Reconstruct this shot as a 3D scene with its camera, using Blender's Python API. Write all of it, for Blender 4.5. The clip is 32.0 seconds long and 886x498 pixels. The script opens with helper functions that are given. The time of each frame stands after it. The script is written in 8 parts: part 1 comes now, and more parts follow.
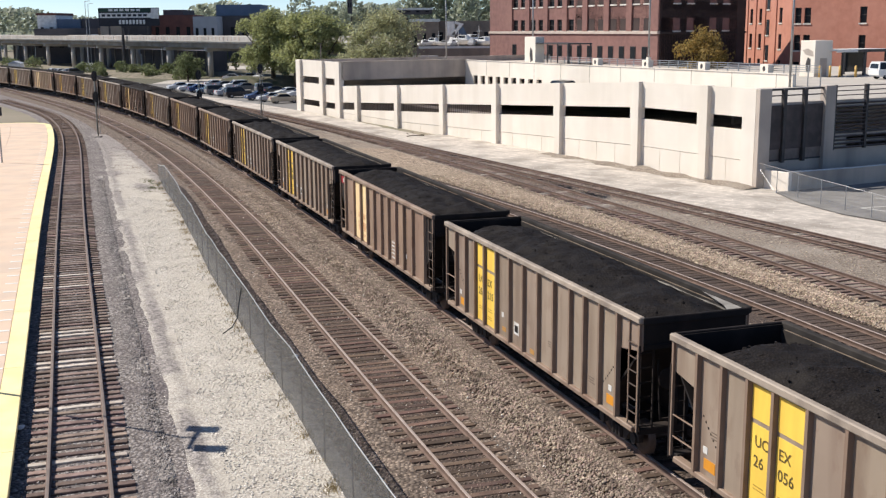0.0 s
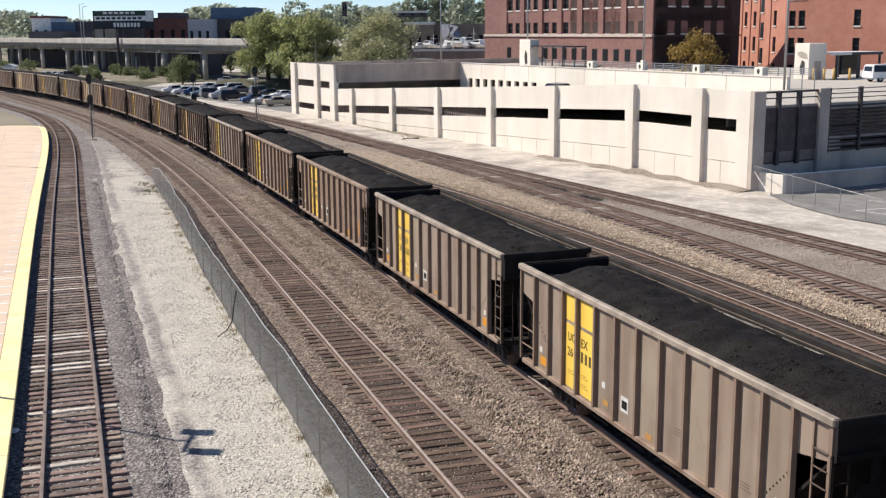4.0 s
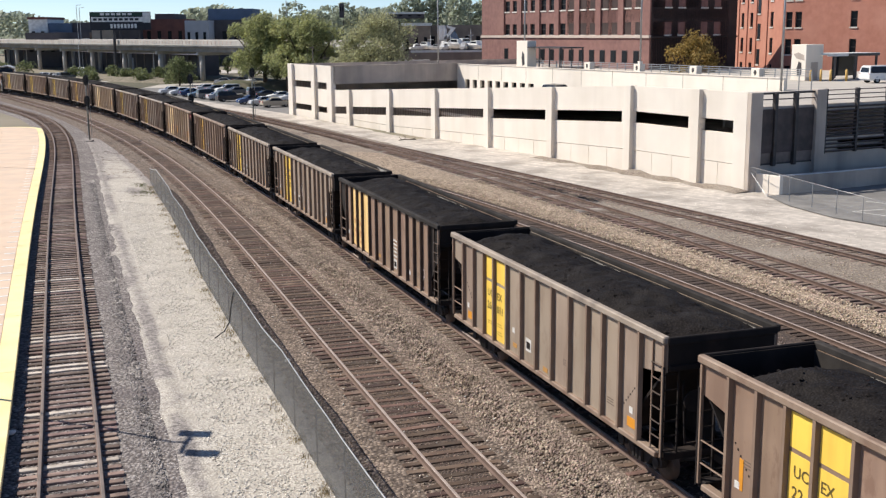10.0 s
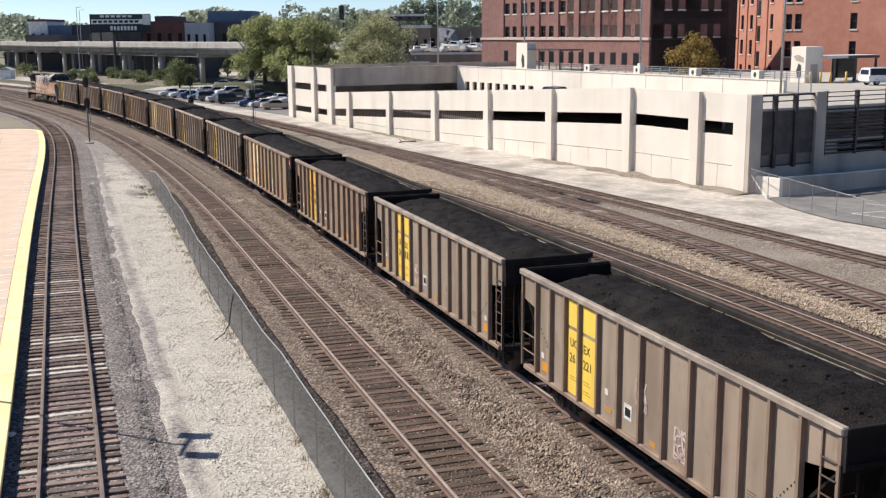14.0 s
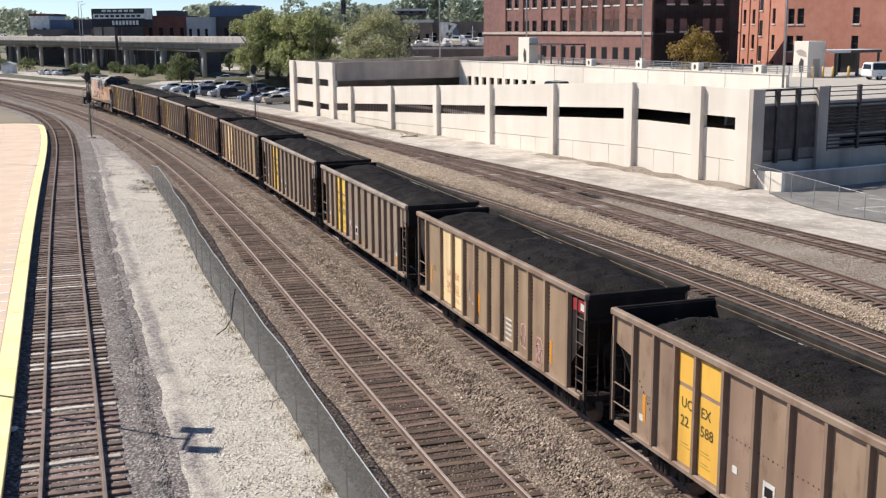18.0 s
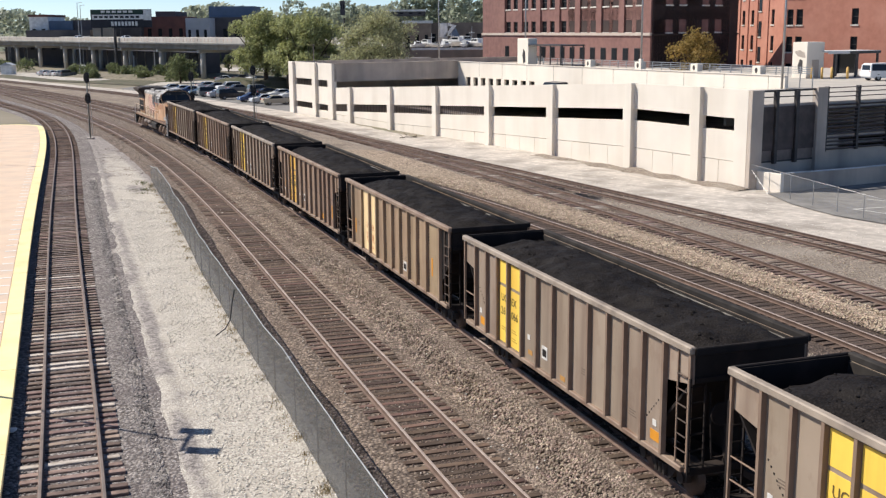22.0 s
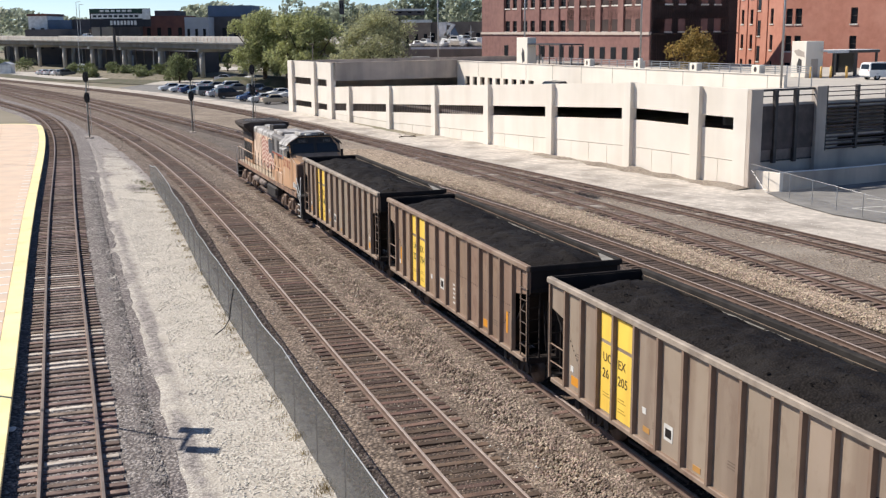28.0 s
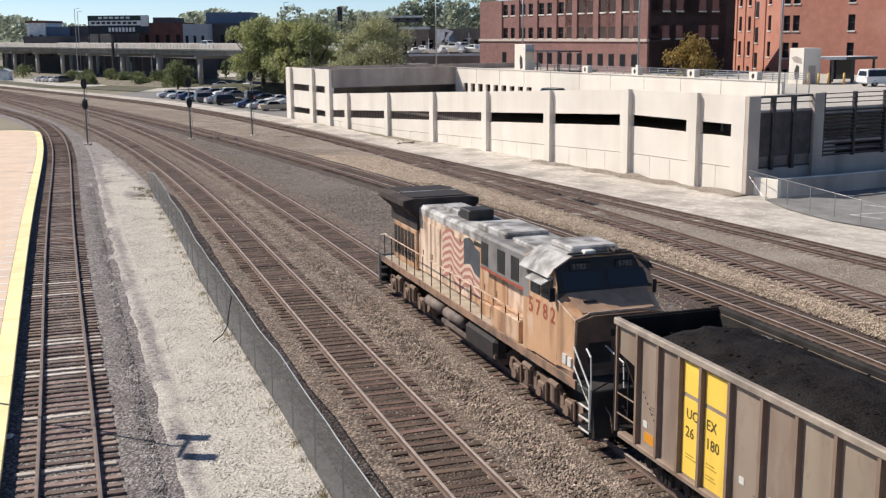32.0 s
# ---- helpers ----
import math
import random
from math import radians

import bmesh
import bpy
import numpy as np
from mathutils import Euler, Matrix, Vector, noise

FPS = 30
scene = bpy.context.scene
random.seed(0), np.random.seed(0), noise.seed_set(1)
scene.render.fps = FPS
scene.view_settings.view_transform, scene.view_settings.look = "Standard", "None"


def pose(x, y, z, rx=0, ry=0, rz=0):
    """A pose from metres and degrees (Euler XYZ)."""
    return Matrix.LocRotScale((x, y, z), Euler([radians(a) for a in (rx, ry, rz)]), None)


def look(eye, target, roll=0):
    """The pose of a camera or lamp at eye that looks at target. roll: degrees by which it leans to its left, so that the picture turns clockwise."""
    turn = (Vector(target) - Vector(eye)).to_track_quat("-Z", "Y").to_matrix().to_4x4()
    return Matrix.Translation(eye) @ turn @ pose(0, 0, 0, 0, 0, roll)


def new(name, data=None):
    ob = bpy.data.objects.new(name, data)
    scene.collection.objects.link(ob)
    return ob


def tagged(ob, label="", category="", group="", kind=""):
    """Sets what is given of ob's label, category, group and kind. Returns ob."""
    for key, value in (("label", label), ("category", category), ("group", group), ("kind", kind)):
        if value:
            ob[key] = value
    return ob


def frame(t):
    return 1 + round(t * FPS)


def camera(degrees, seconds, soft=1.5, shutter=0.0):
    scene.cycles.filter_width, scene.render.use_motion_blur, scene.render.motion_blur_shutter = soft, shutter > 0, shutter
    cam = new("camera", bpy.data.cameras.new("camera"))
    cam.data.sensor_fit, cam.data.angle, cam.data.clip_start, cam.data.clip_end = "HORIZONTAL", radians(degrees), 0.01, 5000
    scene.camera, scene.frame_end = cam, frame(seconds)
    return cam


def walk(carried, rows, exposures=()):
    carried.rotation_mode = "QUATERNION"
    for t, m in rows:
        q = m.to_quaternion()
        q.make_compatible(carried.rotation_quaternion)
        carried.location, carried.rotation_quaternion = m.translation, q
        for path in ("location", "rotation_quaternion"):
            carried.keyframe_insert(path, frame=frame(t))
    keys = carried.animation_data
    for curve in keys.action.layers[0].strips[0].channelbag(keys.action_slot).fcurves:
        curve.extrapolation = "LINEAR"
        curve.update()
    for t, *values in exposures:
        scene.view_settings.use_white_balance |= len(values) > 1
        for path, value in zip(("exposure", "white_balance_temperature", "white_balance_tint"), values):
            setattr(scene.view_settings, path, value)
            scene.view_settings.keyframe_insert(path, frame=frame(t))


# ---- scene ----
EYE = Vector((0, 0, 11.075))
FOCAL, PITCH = 1956.5, 0.19126


def aim(dx, dy):
    """The camera's pose when the picture has slid by (dx, dy) from where it rests at the end."""
    yaw, dip = dx / FOCAL, PITCH - dy / FOCAL
    way = Vector((-math.sin(yaw) * math.cos(dip), math.cos(yaw) * math.cos(dip), -math.sin(dip)))
    return look(EYE, EYE + way * 100, -0.4166)


# a hand-held camera on a footbridge: it stands still and sways a little
cam = camera(43.68, 32.0, soft=1.3)
walk(cam, [(t, aim(dx, dy)) for t, dx, dy in (
    (0, 17.4, -12.9), (0.5, 15.8, -11.9), (1, 15.8, -10.4), (1.5, 14.1, -11.2), (2, 11.2, -8.8), (2.5, 10.7, -7.5),
    (3, 8.2, -5.4), (3.5, 8.2, -6.8), (4.5, 8.8, -8.6), (5.5, 9.7, -9.7), (6, 7.7, -12), (6.5, 9.2, -8.9),
    (7, 5, -5.7), (7.5, 3.5, -2.6), (8, 5, -1.1), (8.5, 5.2, -1.3), (9, 5.7, -3), (9.5, 5.1, -4.3),
    (10, 3.4, -6.1), (10.5, 4.1, -5.4), (11, 3.1, -7.6), (11.5, 5.2, -6.1), (12, 4, -8.6), (12.5, 2.9, -7.1),
    (13, 1.9, -5.4), (13.5, 1.9, -3.9), (14, 3.1, -2.4), (14.5, 3.1, -2.4), (15.5, 3.3, -5.5), (16.5, 3.7, -9.7),
    (17, 3.4, -11.6), (17.5, 4.3, -11.9), (18, 6.5, -11.7), (18.5, 6.8, -8.7), (19, 4.9, -8.5), (19.5, 5.3, -10),
    (20, 5.6, -11.6), (20.5, 5.1, -10), (21, 5.6, -11.1), (21.5, 4.9, -10), (22, 4.9, -10.2), (22.5, 3.6, -10.6),
    (23, 3.4, -11.6), (23.5, 2.7, -12.2), (24, 3.8, -14.6), (24.5, 4.4, -16.3), (25, 4.8, -13.1), (25.5, 5.6, -13.1),
    (26.5, 4.6, -12.2), (27.5, 3.6, -11.6), (28, 3.4, -11.6), (28.5, 2.4, -11.6), (29, 1.9, -8.5), (29.5, 0.5, -3.9),
    (30, -0.8, 0.5), (30.5, -0.7, 1.2), (31, -1.4, 1.7), (31.5, -0.2, 0.7), (32, 0, 0),)], [(0, 0.19), (24, 0.18), (28, 0.19), (30, 0.12), (32, 0.08)])

# ---- sun and sky ----
SUN_WAY = Vector((-0.935 * math.cos(radians(45)), 0.355 * math.cos(radians(45)), math.sin(radians(45))))
world = bpy.data.worlds.new("sky")
scene.world = world
world.use_nodes = True
wn = world.node_tree
sky = wn.nodes.new("ShaderNodeTexSky")
sky.sky_type, sky.sun_disc = "NISHITA", False
sky.sun_elevation, sky.sun_rotation = radians(45), math.atan2(-0.935, 0.355)
sky.air_density, sky.dust_density, sky.ozone_density = 0.55, 0.1, 3.0
wn.links.new(sky.outputs[0], wn.nodes["Background"].inputs[0])
wn.nodes["Background"].inputs[1].default_value = 0.115
sun_data = bpy.data.lights.new("sun", "SUN")
sun_data.energy, sun_data.angle, sun_data.color = 5.5, radians(0.53), (1.0, 0.93, 0.83)
sun = new("sun", sun_data)
sun.matrix_world = look(SUN_WAY * 50, (0, 0, 0))

# ---- materials ----


def mat(name, col, col2=None, size=1.0, rough=0.8, metal=0.0, bump=0.0, bsize=None, dirt=None, dsize=6.0, damt=0.5,
        space="object", island=0.0, obrand=0.0, cells=0.0, streak=False, spec=0.35, along=None, gap=0.35, chips=None, shift=False, hue=0.0):
    """A procedural surface. size, bsize, dsize: grain, relief and stain sizes in metres. cells: voronoi pebbles of that size."""
    m = bpy.data.materials.new(name)
    m.use_nodes = True
    nt = m.node_tree
    N, L = nt.nodes, nt.links
    b = N["Principled BSDF"]
    b.inputs["Roughness"].default_value, b.inputs["Metallic"].default_value = rough, metal
    b.inputs["Specular IOR Level"].default_value = spec
    if space == "world":
        co = N.new("ShaderNodeNewGeometry").outputs["Position"]
    else:
        co = N.new("ShaderNodeTexCoord").outputs["Object"]
    if shift:
        # pieces on one mesh each get their own stains
        sh = N.new("ShaderNodeVectorMath")
        sh.operation = "MULTIPLY_ADD"
        sh.inputs[1].default_value = (31.0, 57.0, 13.0)
        L.new(N.new("ShaderNodeObjectInfo").outputs["Random"], sh.inputs[0])
        L.new(co, sh.inputs[2])
        co = sh.outputs[0]

    def noise_tex(s, detail=4.0, stretch=None):
        t = N.new("ShaderNodeTexNoise")
        t.inputs["Scale"].default_value, t.inputs["Detail"].default_value = 1.0 / s, detail
        if stretch:
            mp = N.new("ShaderNodeMapping")
            mp.inputs["Scale"].default_value = stretch
            L.new(co, mp.inputs[0])
            L.new(mp.outputs[0], t.inputs["Vector"])
        else:
            L.new(co, t.inputs["Vector"])
        return t.outputs["Fac"]

    def ramp(src, lo, hi):
        r = N.new("ShaderNodeMapRange")
        r.inputs[1].default_value, r.inputs[2].default_value = lo, hi
        L.new(src, r.inputs[0])
        return r.outputs[0]

    def mix(fac, a, c):
        x = N.new("ShaderNodeMix")
        x.data_type = "RGBA"
        for sock, val in ((x.inputs[0], fac), (x.inputs[6], a), (x.inputs[7], c)):
            if isinstance(val, bpy.types.NodeSocket):
                L.new(val, sock)
            elif isinstance(val, (int, float)):
                sock.default_value = val
            else:
                sock.default_value = (*val, 1)
        return x.outputs[2]

    out, height = col, None
    col2 = col2 or tuple(c * 0.7 for c in col)
    if cells:
        v = N.new("ShaderNodeTexVoronoi")
        v.inputs["Scale"].default_value = 1.0 / cells
        L.new(co, v.inputs["Vector"])
        sep = N.new("ShaderNodeSeparateColor")
        L.new(v.outputs["Color"], sep.inputs[0])
        out = mix(sep.outputs[0], col, col2)
        dark = mix(ramp(v.outputs["Distance"], 0.42, 0.72), (1, 1, 1), (gap, gap * 0.94, gap * 0.9))
        mu = N.new("ShaderNodeMix")
        mu.data_type, mu.blend_type = "RGBA", "MULTIPLY"
        mu.inputs[0].default_value = 1.0
        L.new(out, mu.inputs[6])
        L.new(dark, mu.inputs[7])
        out = mu.outputs[2]
        height = ramp(v.outputs["Distance"], 0.75, 0.0)
        out = mix(ramp(noise_tex(size), 0.35, 0.7), out, mix(0.55, out, col2))
    else:
        out = mix(ramp(noise_tex(size, 6.0), 0.32, 0.68), col, col2)
    if dirt:
        st = (1.0, 1.0, 0.12) if streak else None
        if along:
            # wheel tracks and scraper marks that run with the road
            mp = N.new("ShaderNodeMapping")
            mp.vector_type = "TEXTURE"
            mp.inputs["Rotation"].default_value, mp.inputs["Scale"].default_value = (0, 0, along), (0.45, 9.0, 1.0)
            L.new(co, mp.inputs[0])
            tx = N.new("ShaderNodeTexNoise")
            tx.inputs["Scale"].default_value, tx.inputs["Detail"].default_value = 1.0, 6.0
            L.new(mp.outputs[0], tx.inputs["Vector"])
            out = mix(ramp(tx.outputs["Fac"], 0.42, 0.72), out, tuple(c * 0.62 for c in col))
        d = ramp(noise_tex(dsize, 5.0, st), 0.46, 0.66)
        md = N.new("ShaderNodeMath")
        md.operation = "MULTIPLY"
        md.inputs[1].default_value = damt
        L.new(d, md.inputs[0])
        out = mix(md.outputs[0], out, dirt)
    if chips:
        ct = N.new("ShaderNodeMapping")
        ct.inputs["Scale"].default_value = (1.0, 1.0, 0.55)
        ct.inputs["Location"].default_value = (3.3, 7.1, 1.9)
        L.new(co, ct.inputs[0])
        cn = N.new("ShaderNodeTexNoise")
        cn.inputs["Scale"].default_value, cn.inputs["Detail"].default_value, cn.inputs["Roughness"].default_value = 1.0 / chips[1], 8.0, 0.65
        L.new(ct.outputs[0], cn.inputs["Vector"])
        cm = N.new("ShaderNodeMath")
        cm.operation = "MULTIPLY"
        cm.inputs[1].default_value = chips[2]
        L.new(ramp(cn.outputs["Fac"], 0.55, 0.62), cm.inputs[0])
        out = mix(cm.outputs[0], out, chips[0])
    if island or obrand:
        src = N.new("ShaderNodeNewGeometry").outputs["Random Per Island"] if island else N.new("ShaderNodeObjectInfo").outputs["Random"]
        amt = island or obrand
        hs = N.new("ShaderNodeHueSaturation")
        r = N.new("ShaderNodeMapRange")
        r.inputs[3].default_value, r.inputs[4].default_value = 1 - amt, 1 + amt
        L.new(src, r.inputs[0])
        L.new(r.outputs[0], hs.inputs["Value"])
        if hue:
            wn_ = N.new("ShaderNodeTexWhiteNoise")
            wn_.noise_dimensions = "1D"
            L.new(src, wn_.inputs["W"])
            rh = N.new("ShaderNodeMapRange")
            rh.inputs[3].default_value, rh.inputs[4].default_value = 0.5 - hue, 0.5 + hue
            L.new(wn_.outputs["Value"], rh.inputs[0])
            L.new(rh.outputs[0], hs.inputs["Hue"])
        L.new(out, hs.inputs["Color"])
        out = hs.outputs[0]
    L.new(out, b.inputs["Base Color"])
    if bump:
        bp = N.new("ShaderNodeBump")
        bp.inputs["Strength"].default_value = 1.0
        bp.inputs["Distance"].default_value = bump
        L.new(height if height is not None else noise_tex(bsize or size, 6.0), bp.inputs["Height"])
        L.new(bp.outputs[0], b.inputs["Normal"])
    return m


M = {}
# ground
M["earth"] = mat("earth", (0.25, 0.215, 0.165), (0.16, 0.15, 0.10), 14, 0.95, bump=0.05, bsize=0.4, dirt=(0.28, 0.24, 0.18), dsize=40, space="world")
M["ballast_dark"] = mat("ballast_dark", (0.48, 0.435, 0.41), (0.15, 0.132, 0.125), 1.3, 0.9, bump=0.05, cells=0.11, dirt=(0.12, 0.095, 0.10), dsize=3, damt=0.45, space="world")
M["ballast_brown"] = mat("ballast_brown", (0.41, 0.325, 0.262), (0.092, 0.07, 0.058), 0.6, 0.9, bump=0.06, cells=0.125, dirt=(0.15, 0.11, 0.085), dsize=5, damt=0.5, space="world")
M["ballast_grey"] = mat("ballast_grey", (0.335, 0.28, 0.24), (0.085, 0.068, 0.058), 0.8, 0.9, bump=0.05, cells=0.12, dirt=(0.20, 0.165, 0.135), dsize=7, damt=0.5, space="world")
M["ballast_oily"] = mat("ballast_oily", (0.215, 0.158, 0.126), (0.055, 0.04, 0.033), 0.5, 0.85, bump=0.04, cells=0.08, dirt=(0.07, 0.05, 0.04), dsize=1.6, damt=0.6, space="world")
M["ballast_tan"] = mat("ballast_tan", (0.72, 0.58, 0.445), (0.25, 0.185, 0.135), 0.7, 0.92, bump=0.06, cells=0.14, dirt=(0.27, 0.22, 0.16), dsize=4, damt=0.4, space="world")
M["dirt"] = mat("dirt", (0.42, 0.355, 0.295), (0.19, 0.158, 0.128), 1.2, 0.95, bump=0.03, cells=0.10, gap=0.5, dirt=(0.34, 0.30, 0.255), dsize=3, damt=0.5, space="world")
M["gravel_pale"] = mat("gravel_pale", (0.68, 0.635, 0.555), (0.50, 0.46, 0.40), 0.5, 0.95, bump=0.02, cells=0.05, dirt=(0.44, 0.41, 0.365), dsize=1.7, damt=0.6, space="world", gap=0.7)
M["limestone"] = mat("limestone", (0.62, 0.575, 0.515), (0.41, 0.375, 0.335), 0.5, 0.95, bump=0.04, bsize=0.12, dirt=(0.29, 0.27, 0.245), dsize=2.2, damt=0.6, space="world", along=0.5)
M["road_dust"] = mat("road_dust", (0.68, 0.615, 0.545), (0.42, 0.375, 0.33), 0.45, 0.95, bump=0.04, bsize=0.12, dirt=(0.26, 0.23, 0.20), dsize=3.4, damt=0.75, space="world", along=0.7)
M["asphalt"] = mat("asphalt", (0.25, 0.24, 0.228), (0.175, 0.167, 0.16), 0.8, 0.9, bump=0.01, bsize=0.05, dirt=(0.12, 0.115, 0.11), dsize=6, space="world")
M["dry_grass"] = mat("dry_grass", (0.41, 0.33, 0.262), (0.20, 0.162, 0.13), 0.9, 0.95, bump=0.06, cells=0.16, dirt=(0.40, 0.335, 0.27), dsize=5, space="world")
M["berm"] = mat("berm", (0.27, 0.225, 0.175), (0.12, 0.115, 0.075), 1.1, 0.95, bump=0.06, bsize=0.3, space="world")
M["lawn"] = mat("lawn", (0.07, 0.078, 0.042), (0.14, 0.12, 0.088), 2.2, 0.95, bump=0.06, bsize=0.2, space="world")
M["road_paint"] = mat("road_paint", (0.75, 0.74, 0.70), (0.55, 0.54, 0.5), 0.5, 0.8)
# track
M["tie_old"] = mat("tie_old", (0.135, 0.085, 0.064), (0.065, 0.042, 0.034), 0.35, 0.9, bump=0.012, bsize=0.08, dirt=(0.21, 0.15, 0.118), dsize=0.7, obrand=0.5, hue=0.02, shift=True)
M["tie_dark"] = mat("tie_dark", (0.085, 0.058, 0.046), (0.045, 0.031, 0.026), 0.35, 0.9, bump=0.012, bsize=0.08, dirt=(0.15, 0.105, 0.08), dsize=0.7, damt=0.4, obrand=0.45, shift=True)
M["tie_far"] = mat("tie_far", (0.18, 0.12, 0.092), (0.10, 0.068, 0.053), 0.35, 0.9, bump=0.012, bsize=0.08, island=0.5)
M["tie_grey"] = mat("tie_grey", (0.27, 0.195, 0.165), (0.15, 0.105, 0.09), 0.4, 0.9, bump=0.012, bsize=0.08, dirt=(0.11, 0.078, 0.062), dsize=0.8, obrand=0.42, hue=0.02, shift=True)
M["tie_pale"] = mat("tie_pale", (0.62, 0.56, 0.50), (0.40, 0.34, 0.29), 0.35, 0.9, bump=0.012, bsize=0.08, dirt=(0.2, 0.15, 0.12), dsize=0.6, obrand=0.25)
M["rail_rust"] = mat("rail_rust", (0.20, 0.14, 0.115), (0.125, 0.086, 0.07), 0.5, 0.75, metal=0.25, bump=0.003, bsize=0.05)
M["rail_head"] = mat("rail_head", (0.46, 0.38, 0.335), (0.36, 0.29, 0.255), 0.6, 0.55, metal=0.25)
M["rail_head_rusty"] = mat("rail_head_rusty", (0.24, 0.19, 0.165), (0.17, 0.135, 0.115), 0.6, 0.6, metal=0.35)
M["plate_rust"] = mat("plate_rust", (0.15, 0.085, 0.06), None, 0.3, 0.8, metal=0.2)
# concrete and paint
M["plat_conc"] = mat("plat_conc", (0.70, 0.54, 0.41), (0.63, 0.48, 0.365), 1.6, 0.85, bump=0.004, bsize=0.05, dirt=(0.5, 0.41, 0.35), dsize=2.4, damt=0.4, space="world")
# the track-side face stands in shade; that darkness is in its colour
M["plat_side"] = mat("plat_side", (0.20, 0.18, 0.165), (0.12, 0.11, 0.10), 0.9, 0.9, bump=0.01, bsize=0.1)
M["tactile"] = mat("tactile", (0.92, 0.79, 0.44), (0.86, 0.725, 0.38), 0.8, 0.7, bump=0.004, bsize=0.03, dirt=(0.62, 0.5, 0.22), dsize=1.5, damt=0.4, obrand=0.05)
M["white_edge"] = mat("white_edge", (0.90, 0.88, 0.84), None, 0.5, 0.8)
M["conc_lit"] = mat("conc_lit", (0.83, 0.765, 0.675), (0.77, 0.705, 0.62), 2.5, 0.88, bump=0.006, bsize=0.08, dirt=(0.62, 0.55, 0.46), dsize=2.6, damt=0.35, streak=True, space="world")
# the same garage concrete, darkened in colour for its shaded faces
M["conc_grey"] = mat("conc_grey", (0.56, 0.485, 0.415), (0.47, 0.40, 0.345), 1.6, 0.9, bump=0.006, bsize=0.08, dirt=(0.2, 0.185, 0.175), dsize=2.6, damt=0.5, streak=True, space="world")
M["conc_bridge"] = mat("conc_bridge", (0.55, 0.52, 0.48), (0.46, 0.43, 0.40), 2.5, 0.9, dirt=(0.32, 0.3, 0.28), dsize=4, damt=0.6, streak=True, space="world")
# girders below the deck: the overhang's shade is put into this darker grey
M["girder_grey"] = mat("girder_grey", (0.27, 0.26, 0.25), (0.20, 0.195, 0.19), 2.5, 0.8, dirt=(0.14, 0.13, 0.12), dsize=3, damt=0.6, streak=True, space="world")
M["joint"] = mat("joint", (0.33, 0.30, 0.265), None, 1, 0.9)
# second darkened copy, for the beams in shade on the end face
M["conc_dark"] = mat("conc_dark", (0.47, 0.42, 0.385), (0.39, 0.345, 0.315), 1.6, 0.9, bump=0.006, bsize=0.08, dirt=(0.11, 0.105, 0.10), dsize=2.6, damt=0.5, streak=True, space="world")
M["deck"] = mat("deck", (0.50, 0.46, 0.41), (0.42, 0.385, 0.345), 3, 0.9, dirt=(0.36, 0.34, 0.31), dsize=4, space="world")
M["dark_metal"] = mat("dark_metal", (0.085, 0.077, 0.077), (0.055, 0.05, 0.05), 0.5, 0.55, metal=0.3)
M["screen_brown"] = mat("screen_brown", (0.115, 0.09, 0.085), (0.07, 0.056, 0.053), 0.6, 0.7, dirt=(0.045, 0.04, 0.04), dsize=1.6, damt=0.6)
M["louver"] = mat("louver", (0.25, 0.205, 0.19), (0.18, 0.148, 0.135), 0.5, 0.6, metal=0.3, obrand=0.12)
M["slat_brown"] = mat("slat_brown", (0.15, 0.122, 0.115), (0.10, 0.083, 0.078), 0.5, 0.65, metal=0.2, obrand=0.2)
M["grey_metal"] = mat("grey_metal", (0.42, 0.42, 0.42), (0.33, 0.33, 0.33), 0.4, 0.5, metal=0.7)
M["white_metal"] = mat("white_metal", (0.72, 0.71, 0.69), (0.62, 0.61, 0.59), 0.6, 0.5)
M["black_metal"] = mat("black_metal", (0.018, 0.018, 0.02), (0.03, 0.03, 0.032), 0.3, 0.55)
M["bollard_yellow"] = mat("bollard_yellow", (0.66, 0.42, 0.13), (0.56, 0.35, 0.11), 0.3, 0.6)
M["signal_mast"] = mat("signal_mast", (0.20, 0.21, 0.19), (0.13, 0.14, 0.125), 0.4, 0.6, metal=0.2)
M["signal_red"] = mat("signal_red", (0.10, 0.012, 0.01), None, 0.3, 0.3)
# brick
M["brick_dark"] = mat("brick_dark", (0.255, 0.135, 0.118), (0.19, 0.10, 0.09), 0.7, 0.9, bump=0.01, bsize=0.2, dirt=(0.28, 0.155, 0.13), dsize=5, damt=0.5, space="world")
M["brick_orange"] = mat("brick_orange", (0.50, 0.225, 0.162), (0.43, 0.187, 0.133), 0.8, 0.9, bump=0.01, bsize=0.2, dirt=(0.55, 0.275, 0.205), dsize=5, damt=0.5, space="world")
# end wall's copy of the dark brick, its shade put into the colour
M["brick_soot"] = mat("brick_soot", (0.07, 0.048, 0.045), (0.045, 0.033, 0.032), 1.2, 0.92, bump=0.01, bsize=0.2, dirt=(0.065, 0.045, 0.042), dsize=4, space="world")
M["stone_trim"] = mat("stone_trim", (0.55, 0.46, 0.40), (0.46, 0.38, 0.33), 0.8, 0.85, space="world")
M["sill_white"] = mat("sill_white", (0.72, 0.68, 0.62), None, 0.8, 0.8, space="world")
M["frame_dark"] = mat("frame_dark", (0.05, 0.04, 0.04), None, 0.5, 0.6)
M["brick_far"] = mat("brick_far", (0.19, 0.085, 0.07), (0.12, 0.06, 0.055), 3, 0.9, space="world")
M["blue_far"] = mat("blue_far", (0.13, 0.18, 0.26), (0.10, 0.14, 0.2), 4, 0.7, space="world")
M["dark_far"] = mat("dark_far", (0.105, 0.098, 0.105), (0.07, 0.066, 0.072), 4, 0.85, space="world")
